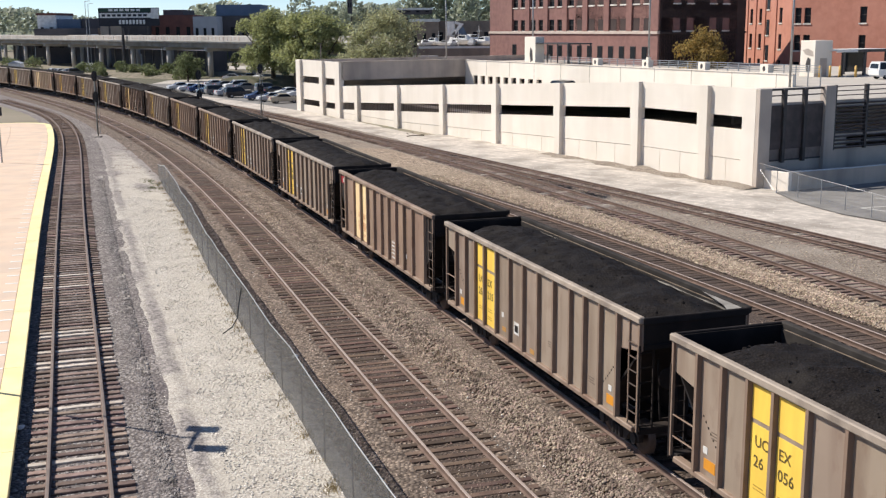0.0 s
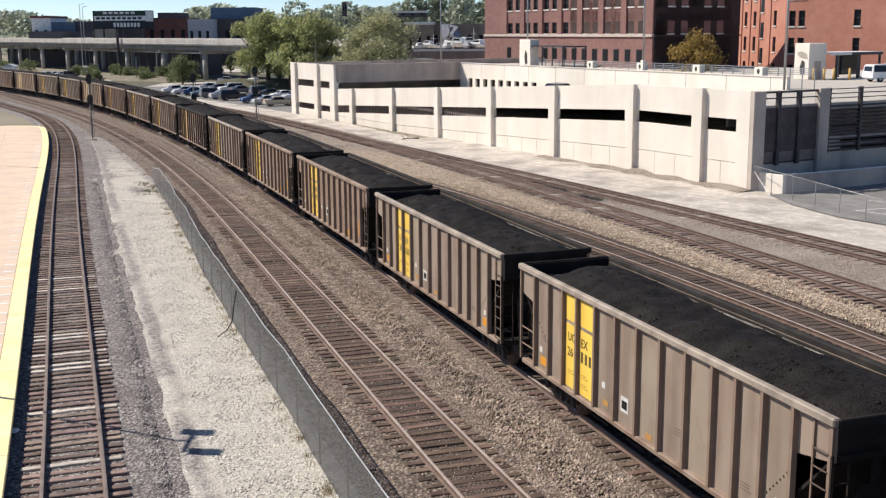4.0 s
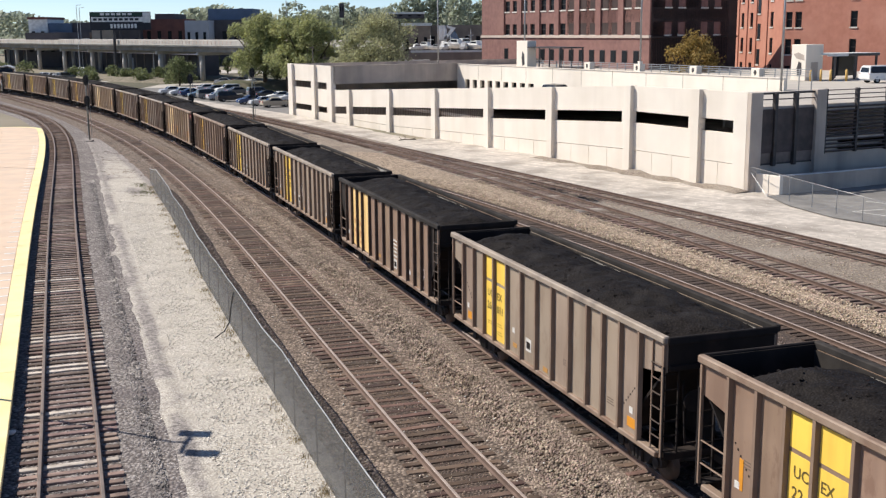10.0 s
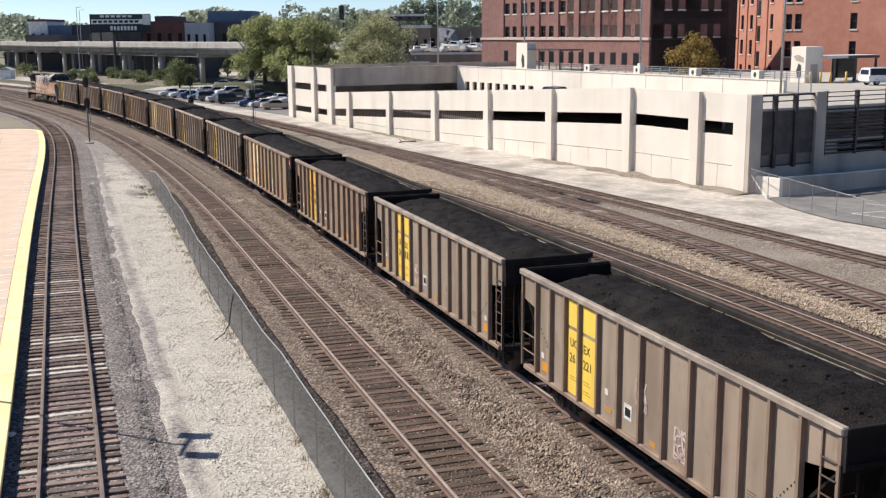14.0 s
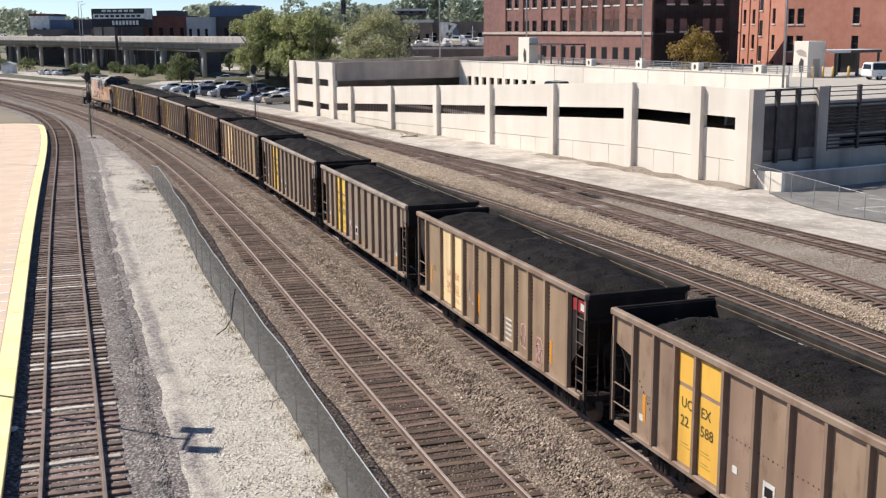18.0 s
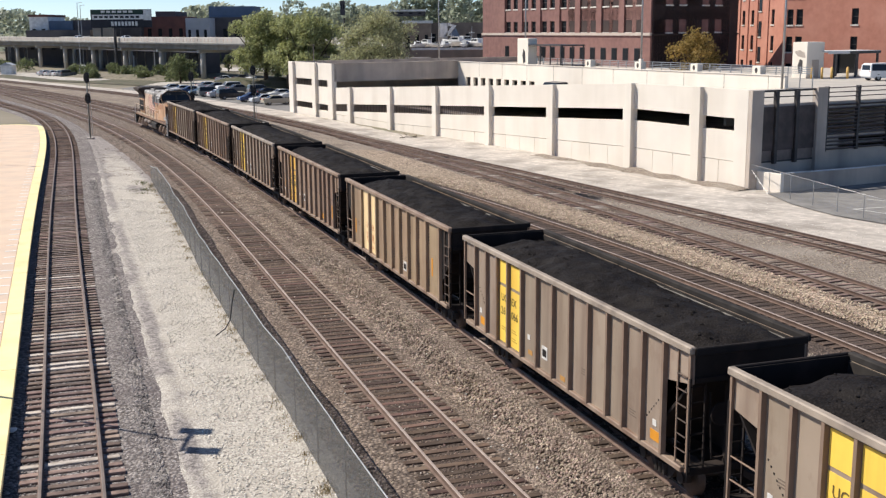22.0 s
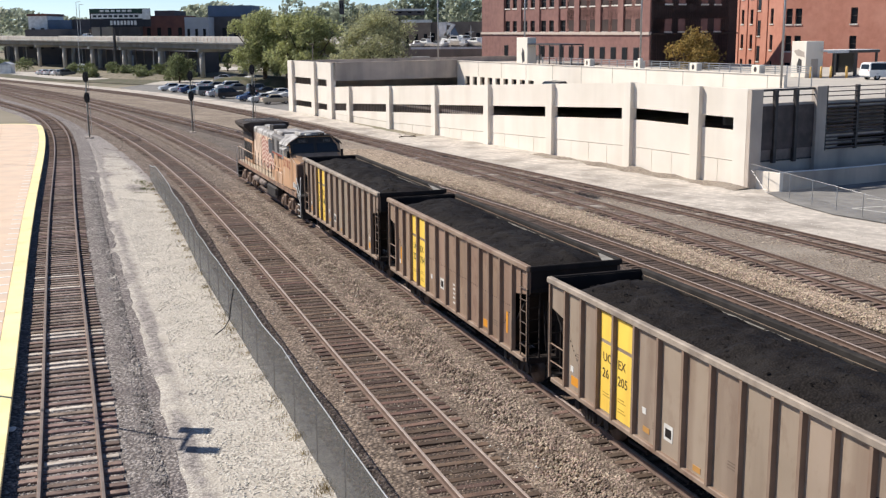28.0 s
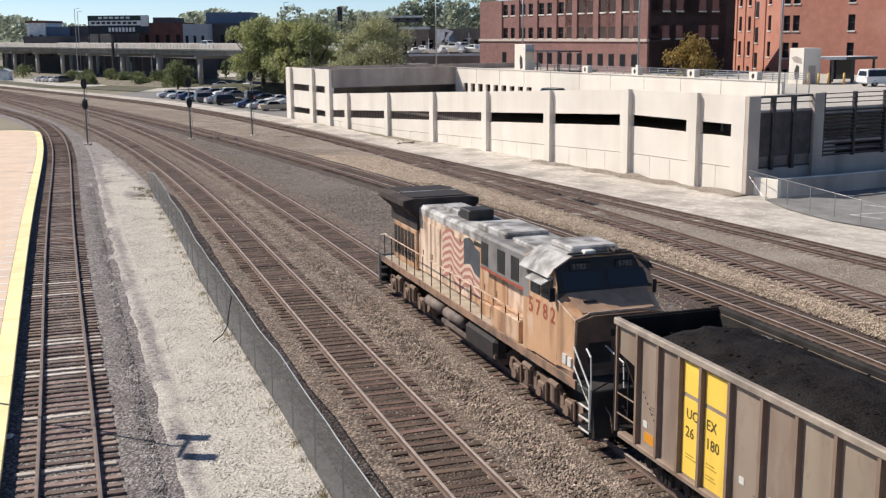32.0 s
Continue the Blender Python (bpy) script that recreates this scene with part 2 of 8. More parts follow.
M["light_far"] = mat("light_far", (0.42, 0.45, 0.50), (0.34, 0.36, 0.4), 4, 0.8, space="world")
M["tan_far"] = mat("tan_far", (0.50, 0.42, 0.34), (0.38, 0.32, 0.26), 4, 0.85, space="world")
M["terrace"] = mat("terrace", (0.30, 0.235, 0.19), (0.21, 0.165, 0.135), 2, 0.85, space="world")
M["board_green"] = mat("board_green", (0.02, 0.06, 0.045), (0.02, 0.045, 0.035), 1, 0.6)
M["board_dark"] = mat("board_dark", (0.028, 0.03, 0.04), None, 1, 0.6)
M["board_white"] = mat("board_white", (0.84, 0.84, 0.82), None, 1, 0.6)
# plants
M["bark"] = mat("bark", (0.10, 0.075, 0.055), (0.06, 0.045, 0.035), 0.5, 0.9, bump=0.03, bsize=0.15)
# train
for nm, c1, c2 in (("taupe", (0.345, 0.272, 0.212), (0.30, 0.235, 0.18)), ("brown", (0.33, 0.228, 0.165), (0.27, 0.182, 0.13)), ("sand", (0.37, 0.265, 0.172), (0.31, 0.218, 0.14))):
    M["car_" + nm] = mat("car_" + nm, c1, c2, 1.6, 0.5, bump=0.006, bsize=0.7, dirt=(0.15, 0.095, 0.07), dsize=0.8, damt=0.5, streak=True, shift=True, obrand=0.07, hue=0.006, chips=((0.17, 0.10, 0.07), 0.55, 0.5 if nm == "brown" else 0.22))
M["car_rim"] = mat("car_rim", (0.39, 0.325, 0.265), (0.28, 0.23, 0.185), 0.6, 0.65, bump=0.006, bsize=0.25, dirt=(0.13, 0.105, 0.09), dsize=0.7, damt=0.5, shift=True)
M["car_rib"] = mat("car_rib", (0.30, 0.225, 0.17), (0.235, 0.165, 0.12), 0.7, 0.65, dirt=(0.14, 0.075, 0.05), dsize=0.7, damt=0.6, streak=True)
M["residue"] = mat("residue", (0.33, 0.315, 0.29), (0.13, 0.12, 0.11), 0.5, 0.9)
M["car_black"] = mat("car_black", (0.024, 0.020, 0.019), (0.014, 0.012, 0.012), 0.8, 0.8, spec=0.15, bump=0.004, bsize=0.3, dirt=(0.06, 0.045, 0.038), dsize=0.8)
M["car_inner"] = mat("car_inner", (0.034, 0.030, 0.028), (0.022, 0.020, 0.019), 0.8, 0.85, dirt=(0.07, 0.062, 0.056), dsize=0.9, damt=0.5, spec=0.15)
M["truck_black"] = mat("truck_black", (0.040, 0.032, 0.028), (0.022, 0.019, 0.018), 0.4, 0.75, bump=0.004, bsize=0.1)
M["wheel_steel"] = mat("wheel_steel", (0.13, 0.10, 0.085), (0.07, 0.055, 0.048), 0.3, 0.6, metal=0.5)
M["panel_yellow"] = mat("panel_yellow", (0.94, 0.64, 0.11), (0.88, 0.58, 0.10), 1.2, 0.42, dirt=(0.55, 0.33, 0.06), dsize=0.7, damt=0.4, streak=True, shift=True)
M["panel_amber"] = mat("panel_amber", (0.83, 0.49, 0.09), (0.74, 0.42, 0.08), 1.2, 0.42, dirt=(0.42, 0.24, 0.06), dsize=0.6, damt=0.55, streak=True, shift=True)
M["panel_buff"] = mat("panel_buff", (0.90, 0.62, 0.27), (0.84, 0.56, 0.23), 1.2, 0.45, dirt=(0.5, 0.32, 0.15), dsize=0.6, damt=0.5, streak=True, shift=True)
M["panel_cream"] = mat("panel_cream", (0.90, 0.68, 0.38), (0.84, 0.62, 0.33), 1.2, 0.6, dirt=(0.5, 0.34, 0.2), dsize=0.6, damt=0.5, streak=True, shift=True)
M["letter_dark"] = mat("letter_dark", (0.13, 0.095, 0.03), None, 0.3, 0.7)
M["letter_faint"] = mat("letter_faint", (0.55, 0.35, 0.06), None, 0.3, 0.7)
M["stencil_grey"] = mat("stencil_grey", (0.20, 0.15, 0.115), None, 0.3, 0.7)
M["rib_dark"] = mat("rib_dark", (0.075, 0.052, 0.04), (0.045, 0.034, 0.028), 0.6, 0.7, dirt=(0.14, 0.085, 0.06), dsize=0.5)
M["letter_red"] = mat("letter_red", (0.55, 0.20, 0.10), (0.6, 0.3, 0.15), 0.3, 0.7)
M["label_white"] = mat("label_white", (0.72, 0.70, 0.66), None, 0.3, 0.7)
M["label_orange"] = mat("label_orange", (0.72, 0.30, 0.02), (0.6, 0.25, 0.03), 0.4, 0.6)
M["label_amber"] = mat("label_amber", (0.50, 0.26, 0.07), (0.42, 0.22, 0.07), 0.4, 0.6)
M["label_red"] = mat("label_red", (0.36, 0.03, 0.035), (0.28, 0.025, 0.03), 0.4, 0.6)
M["graffiti_pink"] = mat("graffiti_pink", (0.62, 0.37, 0.34), (0.5, 0.29, 0.26), 0.3, 0.7)
M["graffiti_white"] = mat("graffiti_white", (0.62, 0.52, 0.47), (0.5, 0.36, 0.33), 0.25, 0.7)
M["coal"] = mat("coal", (0.025, 0.0205, 0.0192), (0.0098, 0.0082, 0.0078), 0.4, 0.75, bump=0.014, cells=0.06, dirt=(0.028, 0.0245, 0.0225), dsize=1.1, damt=0.6, spec=0.09, gap=0.5, shift=True)
M["loco_yellow"] = mat("loco_yellow", (0.60, 0.36, 0.21), (0.52, 0.31, 0.18), 0.9, 0.5, dirt=(0.22, 0.12, 0.07), dsize=0.5, damt=0.75, streak=True, chips=((0.62, 0.50, 0.40), 0.9, 0.55))
M["loco_pale"] = mat("loco_pale", (0.76, 0.61, 0.48), (0.66, 0.48, 0.345), 0.8, 0.55, dirt=(0.26, 0.14, 0.085), dsize=0.5, damt=0.8, streak=True, chips=((0.22, 0.14, 0.10), 0.8, 0.6))
M["loco_sill"] = mat("loco_sill", (0.33, 0.20, 0.13), (0.22, 0.14, 0.10), 0.6, 0.7, dirt=(0.10, 0.075, 0.06), dsize=0.6, damt=0.6)
M["loco_grey"] = mat("loco_grey", (0.23, 0.218, 0.21), (0.16, 0.152, 0.147), 0.8, 0.6, dirt=(0.12, 0.10, 0.09), dsize=0.8, damt=0.5)
M["loco_roof"] = mat("loco_roof", (0.52, 0.50, 0.48), (0.30, 0.285, 0.27), 0.7, 0.55, dirt=(0.11, 0.095, 0.085), dsize=0.7, damt=0.75, chips=((0.09, 0.075, 0.07), 0.9, 0.6))
M["loco_black"] = mat("loco_black", (0.028, 0.026, 0.026), (0.018, 0.017, 0.017), 0.6, 0.6, dirt=(0.07, 0.06, 0.052), dsize=0.7)
M["loco_tank"] = mat("loco_tank", (0.22, 0.17, 0.145), (0.12, 0.095, 0.08), 0.6, 0.65, dirt=(0.06, 0.05, 0.045), dsize=0.7)
M["loco_top"] = mat("loco_top", (0.50, 0.335, 0.225), (0.40, 0.26, 0.175), 0.6, 0.85, dirt=(0.25, 0.16, 0.11), dsize=0.4, damt=0.5, spec=0.1)
M["loco_walk"] = mat("loco_walk", (0.47, 0.40, 0.31), (0.36, 0.30, 0.235), 0.7, 0.85, dirt=(0.27, 0.21, 0.16), dsize=0.5, damt=0.5)
M["loco_truck"] = mat("loco_truck", (0.24, 0.165, 0.12), (0.12, 0.082, 0.062), 0.4, 0.7, dirt=(0.34, 0.245, 0.18), dsize=0.4, damt=0.5)
# nose front faces away from the sun: shade and grime share this brown
M["loco_nose"] = mat("loco_nose", (0.17, 0.105, 0.075), (0.11, 0.07, 0.052), 0.5, 0.65, dirt=(0.28, 0.17, 0.11), dsize=0.6, damt=0.5)
M["loco_wing"] = mat("loco_wing", (0.065, 0.053, 0.049), (0.035, 0.03, 0.028), 0.7, 0.8, spec=0.15, dirt=(0.12, 0.095, 0.08), dsize=0.8, damt=0.5)
M["loco_red"] = mat("loco_red", (0.40, 0.10, 0.06), None, 0.3, 0.6)
M["flag_red"] = mat("flag_red", (0.42, 0.19, 0.15), (0.38, 0.17, 0.13), 0.4, 0.6)
M["flag_white"] = mat("flag_white", (0.66, 0.50, 0.40), (0.58, 0.43, 0.34), 0.5, 0.6)
M["flag_blue"] = mat("flag_blue", (0.085, 0.09, 0.10), (0.06, 0.065, 0.075), 0.4, 0.6)


def leaf(name, col, col2):
    """Leaves: they let part of the light through."""
    m = mat(name, col, col2, 1.5, 0.65, island=0.4)
    N, L = m.node_tree.nodes, m.node_tree.links
    b, out = N["Principled BSDF"], N["Material Output"]
    tl, mx = N.new("ShaderNodeBsdfTranslucent"), N.new("ShaderNodeMixShader")
    L.new(b.inputs["Base Color"].links[0].from_socket, tl.inputs[0])
    mx.inputs[0].default_value = 0.36
    L.new(b.outputs[0], mx.inputs[1])
    L.new(tl.outputs[0], mx.inputs[2])
    L.new(mx.outputs[0], out.inputs[0])
    return m


M["leaf_green"] = leaf("leaf_green", (0.46, 0.47, 0.23), (0.30, 0.325, 0.14))
M["leaf_olive"] = leaf("leaf_olive", (0.50, 0.49, 0.29), (0.33, 0.34, 0.19))
M["leaf_dark"] = leaf("leaf_dark", (0.22, 0.25, 0.12), (0.14, 0.165, 0.075))
M["leaf_gold"] = leaf("leaf_gold", (0.40, 0.27, 0.08), (0.25, 0.185, 0.06))
# haze over the far woods is put into these paler greens
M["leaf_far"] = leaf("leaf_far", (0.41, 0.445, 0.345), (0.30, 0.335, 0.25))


def glass(name, tint, rough=0.05, spec=0.5):
    m = bpy.data.materials.new(name)
    m.use_nodes = True
    b = m.node_tree.nodes["Principled BSDF"]
    b.inputs["Base Color"].default_value, b.inputs["Roughness"].default_value = (*tint, 1), rough
    b.inputs["IOR"].default_value, b.inputs["Metallic"].default_value = 1.5, 0.0
    b.inputs["Specular IOR Level"].default_value = spec
    return m


M["glass_dark"] = glass("glass_dark", (0.018, 0.022, 0.028))
M["glass_old"] = glass("glass_old", (0.014, 0.015, 0.018), 0.25, 0.15)
M["glass_car"] = glass("glass_car", (0.012, 0.014, 0.016), 0.2)
for nm, c in (("white", (0.75, 0.75, 0.74)), ("silver", (0.58, 0.59, 0.61)), ("blue", (0.03, 0.06, 0.16)), ("black", (0.02, 0.02, 0.022)), ("grey", (0.16, 0.165, 0.17)), ("red", (0.30, 0.03, 0.03)), ("beige", (0.55, 0.49, 0.38)), ("teal", (0.10, 0.16, 0.22))):
    M["auto_" + nm] = mat("auto_" + nm, c, tuple(v * 0.9 for v in c), 2.0, 0.25, spec=0.6)
M["tyre"] = mat("tyre", (0.018, 0.018, 0.018), None, 0.3, 0.85)


def mesh_screen(name, col, cover):
    """Woven fence fabric: fine wires with open squares between them."""
    m = bpy.data.materials.new(name)
    m.use_nodes = True
    N, L = m.node_tree.nodes, m.node_tree.links
    b = N["Principled BSDF"]
    b.inputs["Base Color"].default_value, b.inputs["Roughness"].default_value = (*col, 1), 0.8
    co = N.new("ShaderNodeTexCoord").outputs["Object"]
    t = N.new("ShaderNodeTexNoise")
    t.inputs["Scale"].default_value = 40.0
    L.new(co, t.inputs["Vector"])
    r = N.new("ShaderNodeMapRange")
    r.inputs[1].default_value, r.inputs[2].default_value = 0.5 - 0.25 * cover, 0.5 + 0.25 * (1 - cover)
    r.inputs[3].default_value, r.inputs[4].default_value = cover, cover * 0.7 + 0.0
    L.new(t.outputs["Fac"], r.inputs[0])
    L.new(r.outputs[0], b.inputs["Alpha"])
    return m


M["fence_fabric"] = mesh_screen("fence_fabric", (0.10, 0.098, 0.094), 0.84)
M["chain_link"] = mesh_screen("chain_link", (0.35, 0.35, 0.35), 0.10)


def path_mix():
    """Pale crushed limestone lying in ragged drifts over dark stone; the mesh says how thickly."""
    m = mat("path_mix", (0.71, 0.665, 0.595), (0.47, 0.435, 0.385), 0.25, 0.95, bump=0.02, cells=0.075, dirt=(0.43, 0.39, 0.335), dsize=0.9, damt=0.6, space="world", gap=0.55, chips=((0.47, 0.43, 0.375), 1.6, 0.35))
    N, L = m.node_tree.nodes, m.node_tree.links
    b = N["Principled BSDF"]
    pale = b.inputs["Base Color"].links[0].from_socket
    co = N.new("ShaderNodeNewGeometry").outputs["Position"]
    v = N.new("ShaderNodeTexVoronoi")
    v.inputs["Scale"].default_value = 9.0
    L.new(co, v.inputs["Vector"])
    sep = N.new("ShaderNodeSeparateColor")
    L.new(v.outputs["Color"], sep.inputs[0])
    dark = N.new("ShaderNodeMix")
    dark.data_type = "RGBA"
    dark.inputs[6].default_value, dark.inputs[7].default_value = (0.385, 0.348, 0.325, 1), (0.155, 0.138, 0.13, 1)
    L.new(sep.outputs[0], dark.inputs[0])
    at = N.new("ShaderNodeAttribute")
    at.attribute_name = "pale"
    n1, n2 = N.new("ShaderNodeTexNoise"), N.new("ShaderNodeTexNoise")
    n1.inputs["Scale"].default_value, n1.inputs["Detail"].default_value, n1.inputs["Roughness"].default_value = 1.1, 9.0, 0.7
    n2.inputs["Scale"].default_value, n2.inputs["Detail"].default_value = 17.0, 2.0
    L.new(co, n1.inputs["Vector"])
    L.new(co, n2.inputs["Vector"])
    add = N.new("ShaderNodeMath")
    add.operation = "ADD"
    L.new(at.outputs["Fac"], add.inputs[0])
    L.new(n1.outputs["Fac"], add.inputs[1])
    wide = N.new("ShaderNodeMapRange")
    wide.inputs[1].default_value, wide.inputs[2].default_value, wide.inputs[3].default_value, wide.inputs[4].default_value = 0.25, 0.75, -0.1, 1.1
    L.new(n1.outputs["Fac"], wide.inputs[0])
    L.new(wide.outputs[0], add.inputs[1])
    ad2 = N.new("ShaderNodeMath")
    ad2.operation = "MULTIPLY_ADD"
    ad2.inputs[1].default_value = 1.2
    L.new(n2.outputs["Fac"], ad2.inputs[0])
    L.new(add.outputs[0], ad2.inputs[2])
    r = N.new("ShaderNodeMapRange")
    r.inputs[1].default_value, r.inputs[2].default_value = 1.16, 1.98
    L.new(ad2.outputs[0], r.inputs[0])
    x = N.new("ShaderNodeMix")
    x.data_type = "RGBA"
    L.new(r.outputs[0], x.inputs[0])
    L.new(dark.outputs[2], x.inputs[6])
    L.new(pale, x.inputs[7])
    L.new(x.outputs[2], b.inputs["Base Color"])
    return m


M["path_mix"] = path_mix()

# ---- mesh tools ----


class Geo:
    """Collects faces of one mesh."""

    def __init__(self):
        self.v, self.f, self.m = [], [], []

    def face(self, pts, mi=0):
        k = len(self.v)
        self.v += [tuple(p) for p in pts]
        self.f.append(tuple(range(k, k + len(pts))))
        self.m.append(mi)
        return self

    def box(self, x0, x1, y0, y1, z0, z1, mi=0, ch=0.0):
        a, b = (x0, y0, z0), (x1, y1, z1)
        if ch <= 0:
            k = len(self.v)
            self.v += [(x, y, z) for z in (z0, z1) for y in (y0, y1) for x in (x0, x1)]
            for q in ((0, 2, 3, 1), (4, 5, 7, 6), (0, 1, 5, 4), (2, 6, 7, 3), (0, 4, 6, 2), (1, 3, 7, 5)):
                self.f.append(tuple(k + i for i in q))
                self.m.append(mi)
            return self
        k, ids = len(self.v), {}
        for cx in (0, 1):
            for cy in (0, 1):
                for cz in (0, 1):
                    for ax in (0, 1, 2):
                        q = [(a[i], b[i])[c] + (0 if i == ax else (ch, -ch)[c]) for i, c in enumerate((cx, cy, cz))]
                        ids[cx, cy, cz, ax] = len(self.v)
                        self.v.append(tuple(q))
        cen = Vector([(a[i] + b[i]) / 2 for i in range(3)])

        def add(idx):
            p = [Vector(self.v[i]) for i in idx]
            n = (p[1] - p[0]).cross(p[2] - p[0])
            if n.dot(sum(p, Vector()) / len(p) - cen) < 0:
                idx = idx[::-1]
            self.f.append(tuple(idx))
            self.m.append(mi)
        for ax in range(3):
            o = [i for i in range(3) if i != ax]
            for s in (0, 1):
                q = []
                for c0, c1 in ((0, 0), (1, 0), (1, 1), (0, 1)):
                    c = [0, 0, 0]
                    c[ax], c[o[0]], c[o[1]] = s, c0, c1
                    q.append(ids[c[0], c[1], c[2], ax])
                add(q)
            for c0 in (0, 1):
                for c1 in (0, 1):
                    q = []
                    for s, w in ((0, o[0]), (1, o[0]), (1, o[1]), (0, o[1])):
                        c = [0, 0, 0]
                        c[ax], c[o[0]], c[o[1]] = s, c0, c1
                        q.append(ids[c[0], c[1], c[2], w])
                    add(q)
        for cx in (0, 1):
            for cy in (0, 1):
                for cz in (0, 1):
                    add([ids[cx, cy, cz, i] for i in range(3)])
        return self

    def tube(self, p0, p1, r0, r1=None, n=8, mi=0):
        p0, p1, r1 = Vector(p0), Vector(p1), r0 if r1 is None else r1
        w = (p1 - p0).normalized()
        s = w.orthogonal().normalized()
        t = w.cross(s)
        k = len(self.v)
        for c, r in ((p0, r0), (p1, r1)):
            for i in range(n):
                a = 2 * math.pi * i / n
                self.v.append(tuple(c + r * (math.cos(a) * s + math.sin(a) * t)))
        for i in range(n):
            j = (i + 1) % n
            self.f.append((k + i, k + j, k + n + j, k + n + i))
            self.m.append(mi)
        self.f += [tuple(k + n - 1 - i for i in range(n)), tuple(k + n + i for i in range(n))]
        self.m += [mi, mi]
        return self

    def pipe(self, pts, r, n=6, mi=0):
        for a, b in zip(pts, pts[1:]):
            self.tube(a, b, r, r, n, mi)
        return self

    def prism(self, poly, axis, d0, d1, mi=0):
        """Extrudes a polygon of 2D points along axis 0, 1 or 2, from d0 to d1."""
        def at(p, d):
            q = list(p)
            q.insert(axis, d)
            return tuple(q)
        k, n = len(self.v), len(poly)
        self.v += [at(p, d0) for p in poly] + [at(p, d1) for p in poly]
        area = sum(a[0] * b[1] - b[0] * a[1] for a, b in zip(poly, poly[1:] + poly[:1]))
        flip = (area > 0) == (axis != 1)
        flip = flip if d1 > d0 else not flip
        lo, hi = list(range(k, k + n)), list(range(k + n, k + 2 * n))
        self.f += [tuple(lo[::-1] if flip else lo), tuple(hi if flip else hi[::-1])]
        self.m += [mi, mi]
        for i in range(n):
            j = (i + 1) % n
            q = (lo[i], lo[j], hi[j], hi[i])
            self.f.append(q if flip else q[::-1])
            self.m.append(mi)
        return self

    def loft(self, rows, mi=0, closed=False):
        """Joins rows of equally many points with quads. closed: each row is a ring."""
        k, n = len(self.v), len(rows[0])
        for r in rows:
            self.v += [tuple(p) for p in r]
        for i in range(len(rows) - 1):
            for j in range(n if closed else n - 1):
                a, b = k + i * n + j, k + i * n + (j + 1) % n
                self.f.append((a, b, b + n, a + n))
                self.m.append(mi if isinstance(mi, int) else mi[j])
        return self

    def mesh(self, name, mats, smooth=False):
        me = bpy.data.meshes.new(name)
        me.from_pydata(self.v, [], self.f)
        for x in (mats if isinstance(mats, (list, tuple)) else [mats]):
            me.materials.append(M[x])
        if any(self.m):
            me.polygons.foreach_set("material_index", self.m)
        if smooth:
            me.polygons.foreach_set("use_smooth", [True] * len(self.f))
        me.update()
        return me


def as_mesh(g, name, mats, smooth=False):
    return g if isinstance(g, bpy.types.Mesh) else g.mesh(name, mats, smooth)


def part(name, g, mats, parent, label="", at=None, smooth=False, kind=""):
    """One mesh object under a thing or under a part."""
    ob = new(name, as_mesh(g, name, mats, smooth))
    ob.parent = parent
    if at is not None:
        ob.matrix_basis = at
    return tagged(ob, label, kind=kind)


def thing(name, label, category, at=None, g=None, mats=None, group="", kind="", smooth=False):
    """A top-level thing: a mesh, or an Empty for its parts."""
    ob = new(name, as_mesh(g, name, mats, smooth) if g is not None else None)
    if g is None:
        ob.empty_display_size = 0.3
    if at is not None:
        ob.matrix_basis = at
    return tagged(ob, label, category, group, kind)


def words(body, size, name, matname, bold=0.0):
    """A flat mesh of built-in lettering, in the x-y plane, from its left base corner."""
    cu = bpy.data.curves.new(name, "FONT")
    cu.body, cu.size, cu.offset, cu.resolution_u = body, size, bold, 2
    ob = bpy.data.objects.new(name, cu)
    scene.collection.objects.link(ob)
    dg = bpy.context.evaluated_depsgraph_get()
    me = bpy.data.meshes.new_from_object(ob.evaluated_get(dg))
    bpy.data.objects.remove(ob)
    me.materials.clear()
    me.materials.append(M[matname])
    return me

# ---- the tracks' lines: x over y ----


def curve(coef, y0):
    """A line x(y): a polynomial of y / 100, carried on straight past y0."""
    def x_of(y):
        q = min(y, y0) / 100
        v = sum(c * q ** i for i, c in enumerate(coef))
        d = sum(i * c * q ** (i - 1) for i, c in enumerate(coef) if i) / 100
        return v + (y - y0) * d if y > y0 else v
    return x_of


T1 = curve((-1.137, -28.551, -17.304, 20.513, -8.071), 163)
T2 = curve((10.547, -41.005, 17.109, -15.504, 3.11), 205)
T3 = curve((15.444, -34.985, 1.62, -2.844, -0.124), 215)
T4 = curve((24.301, -13.445, -32.576, 12.096, -2.041), 215)
T5 = curve((32.034, -26.458, -9.39, 2.911, -1.302), 215)
T6 = curve((44.228, -39.358, -5.828), 116)


def beside(line, y, off):
    """The point off metres to the right of a line, and the line's heading there."""
    d = Vector((line(y + 0.5) - line(y - 0.5), 1.0)).normalized()
    return Vector((line(y) + off * d.y, y - off * d.x)), d


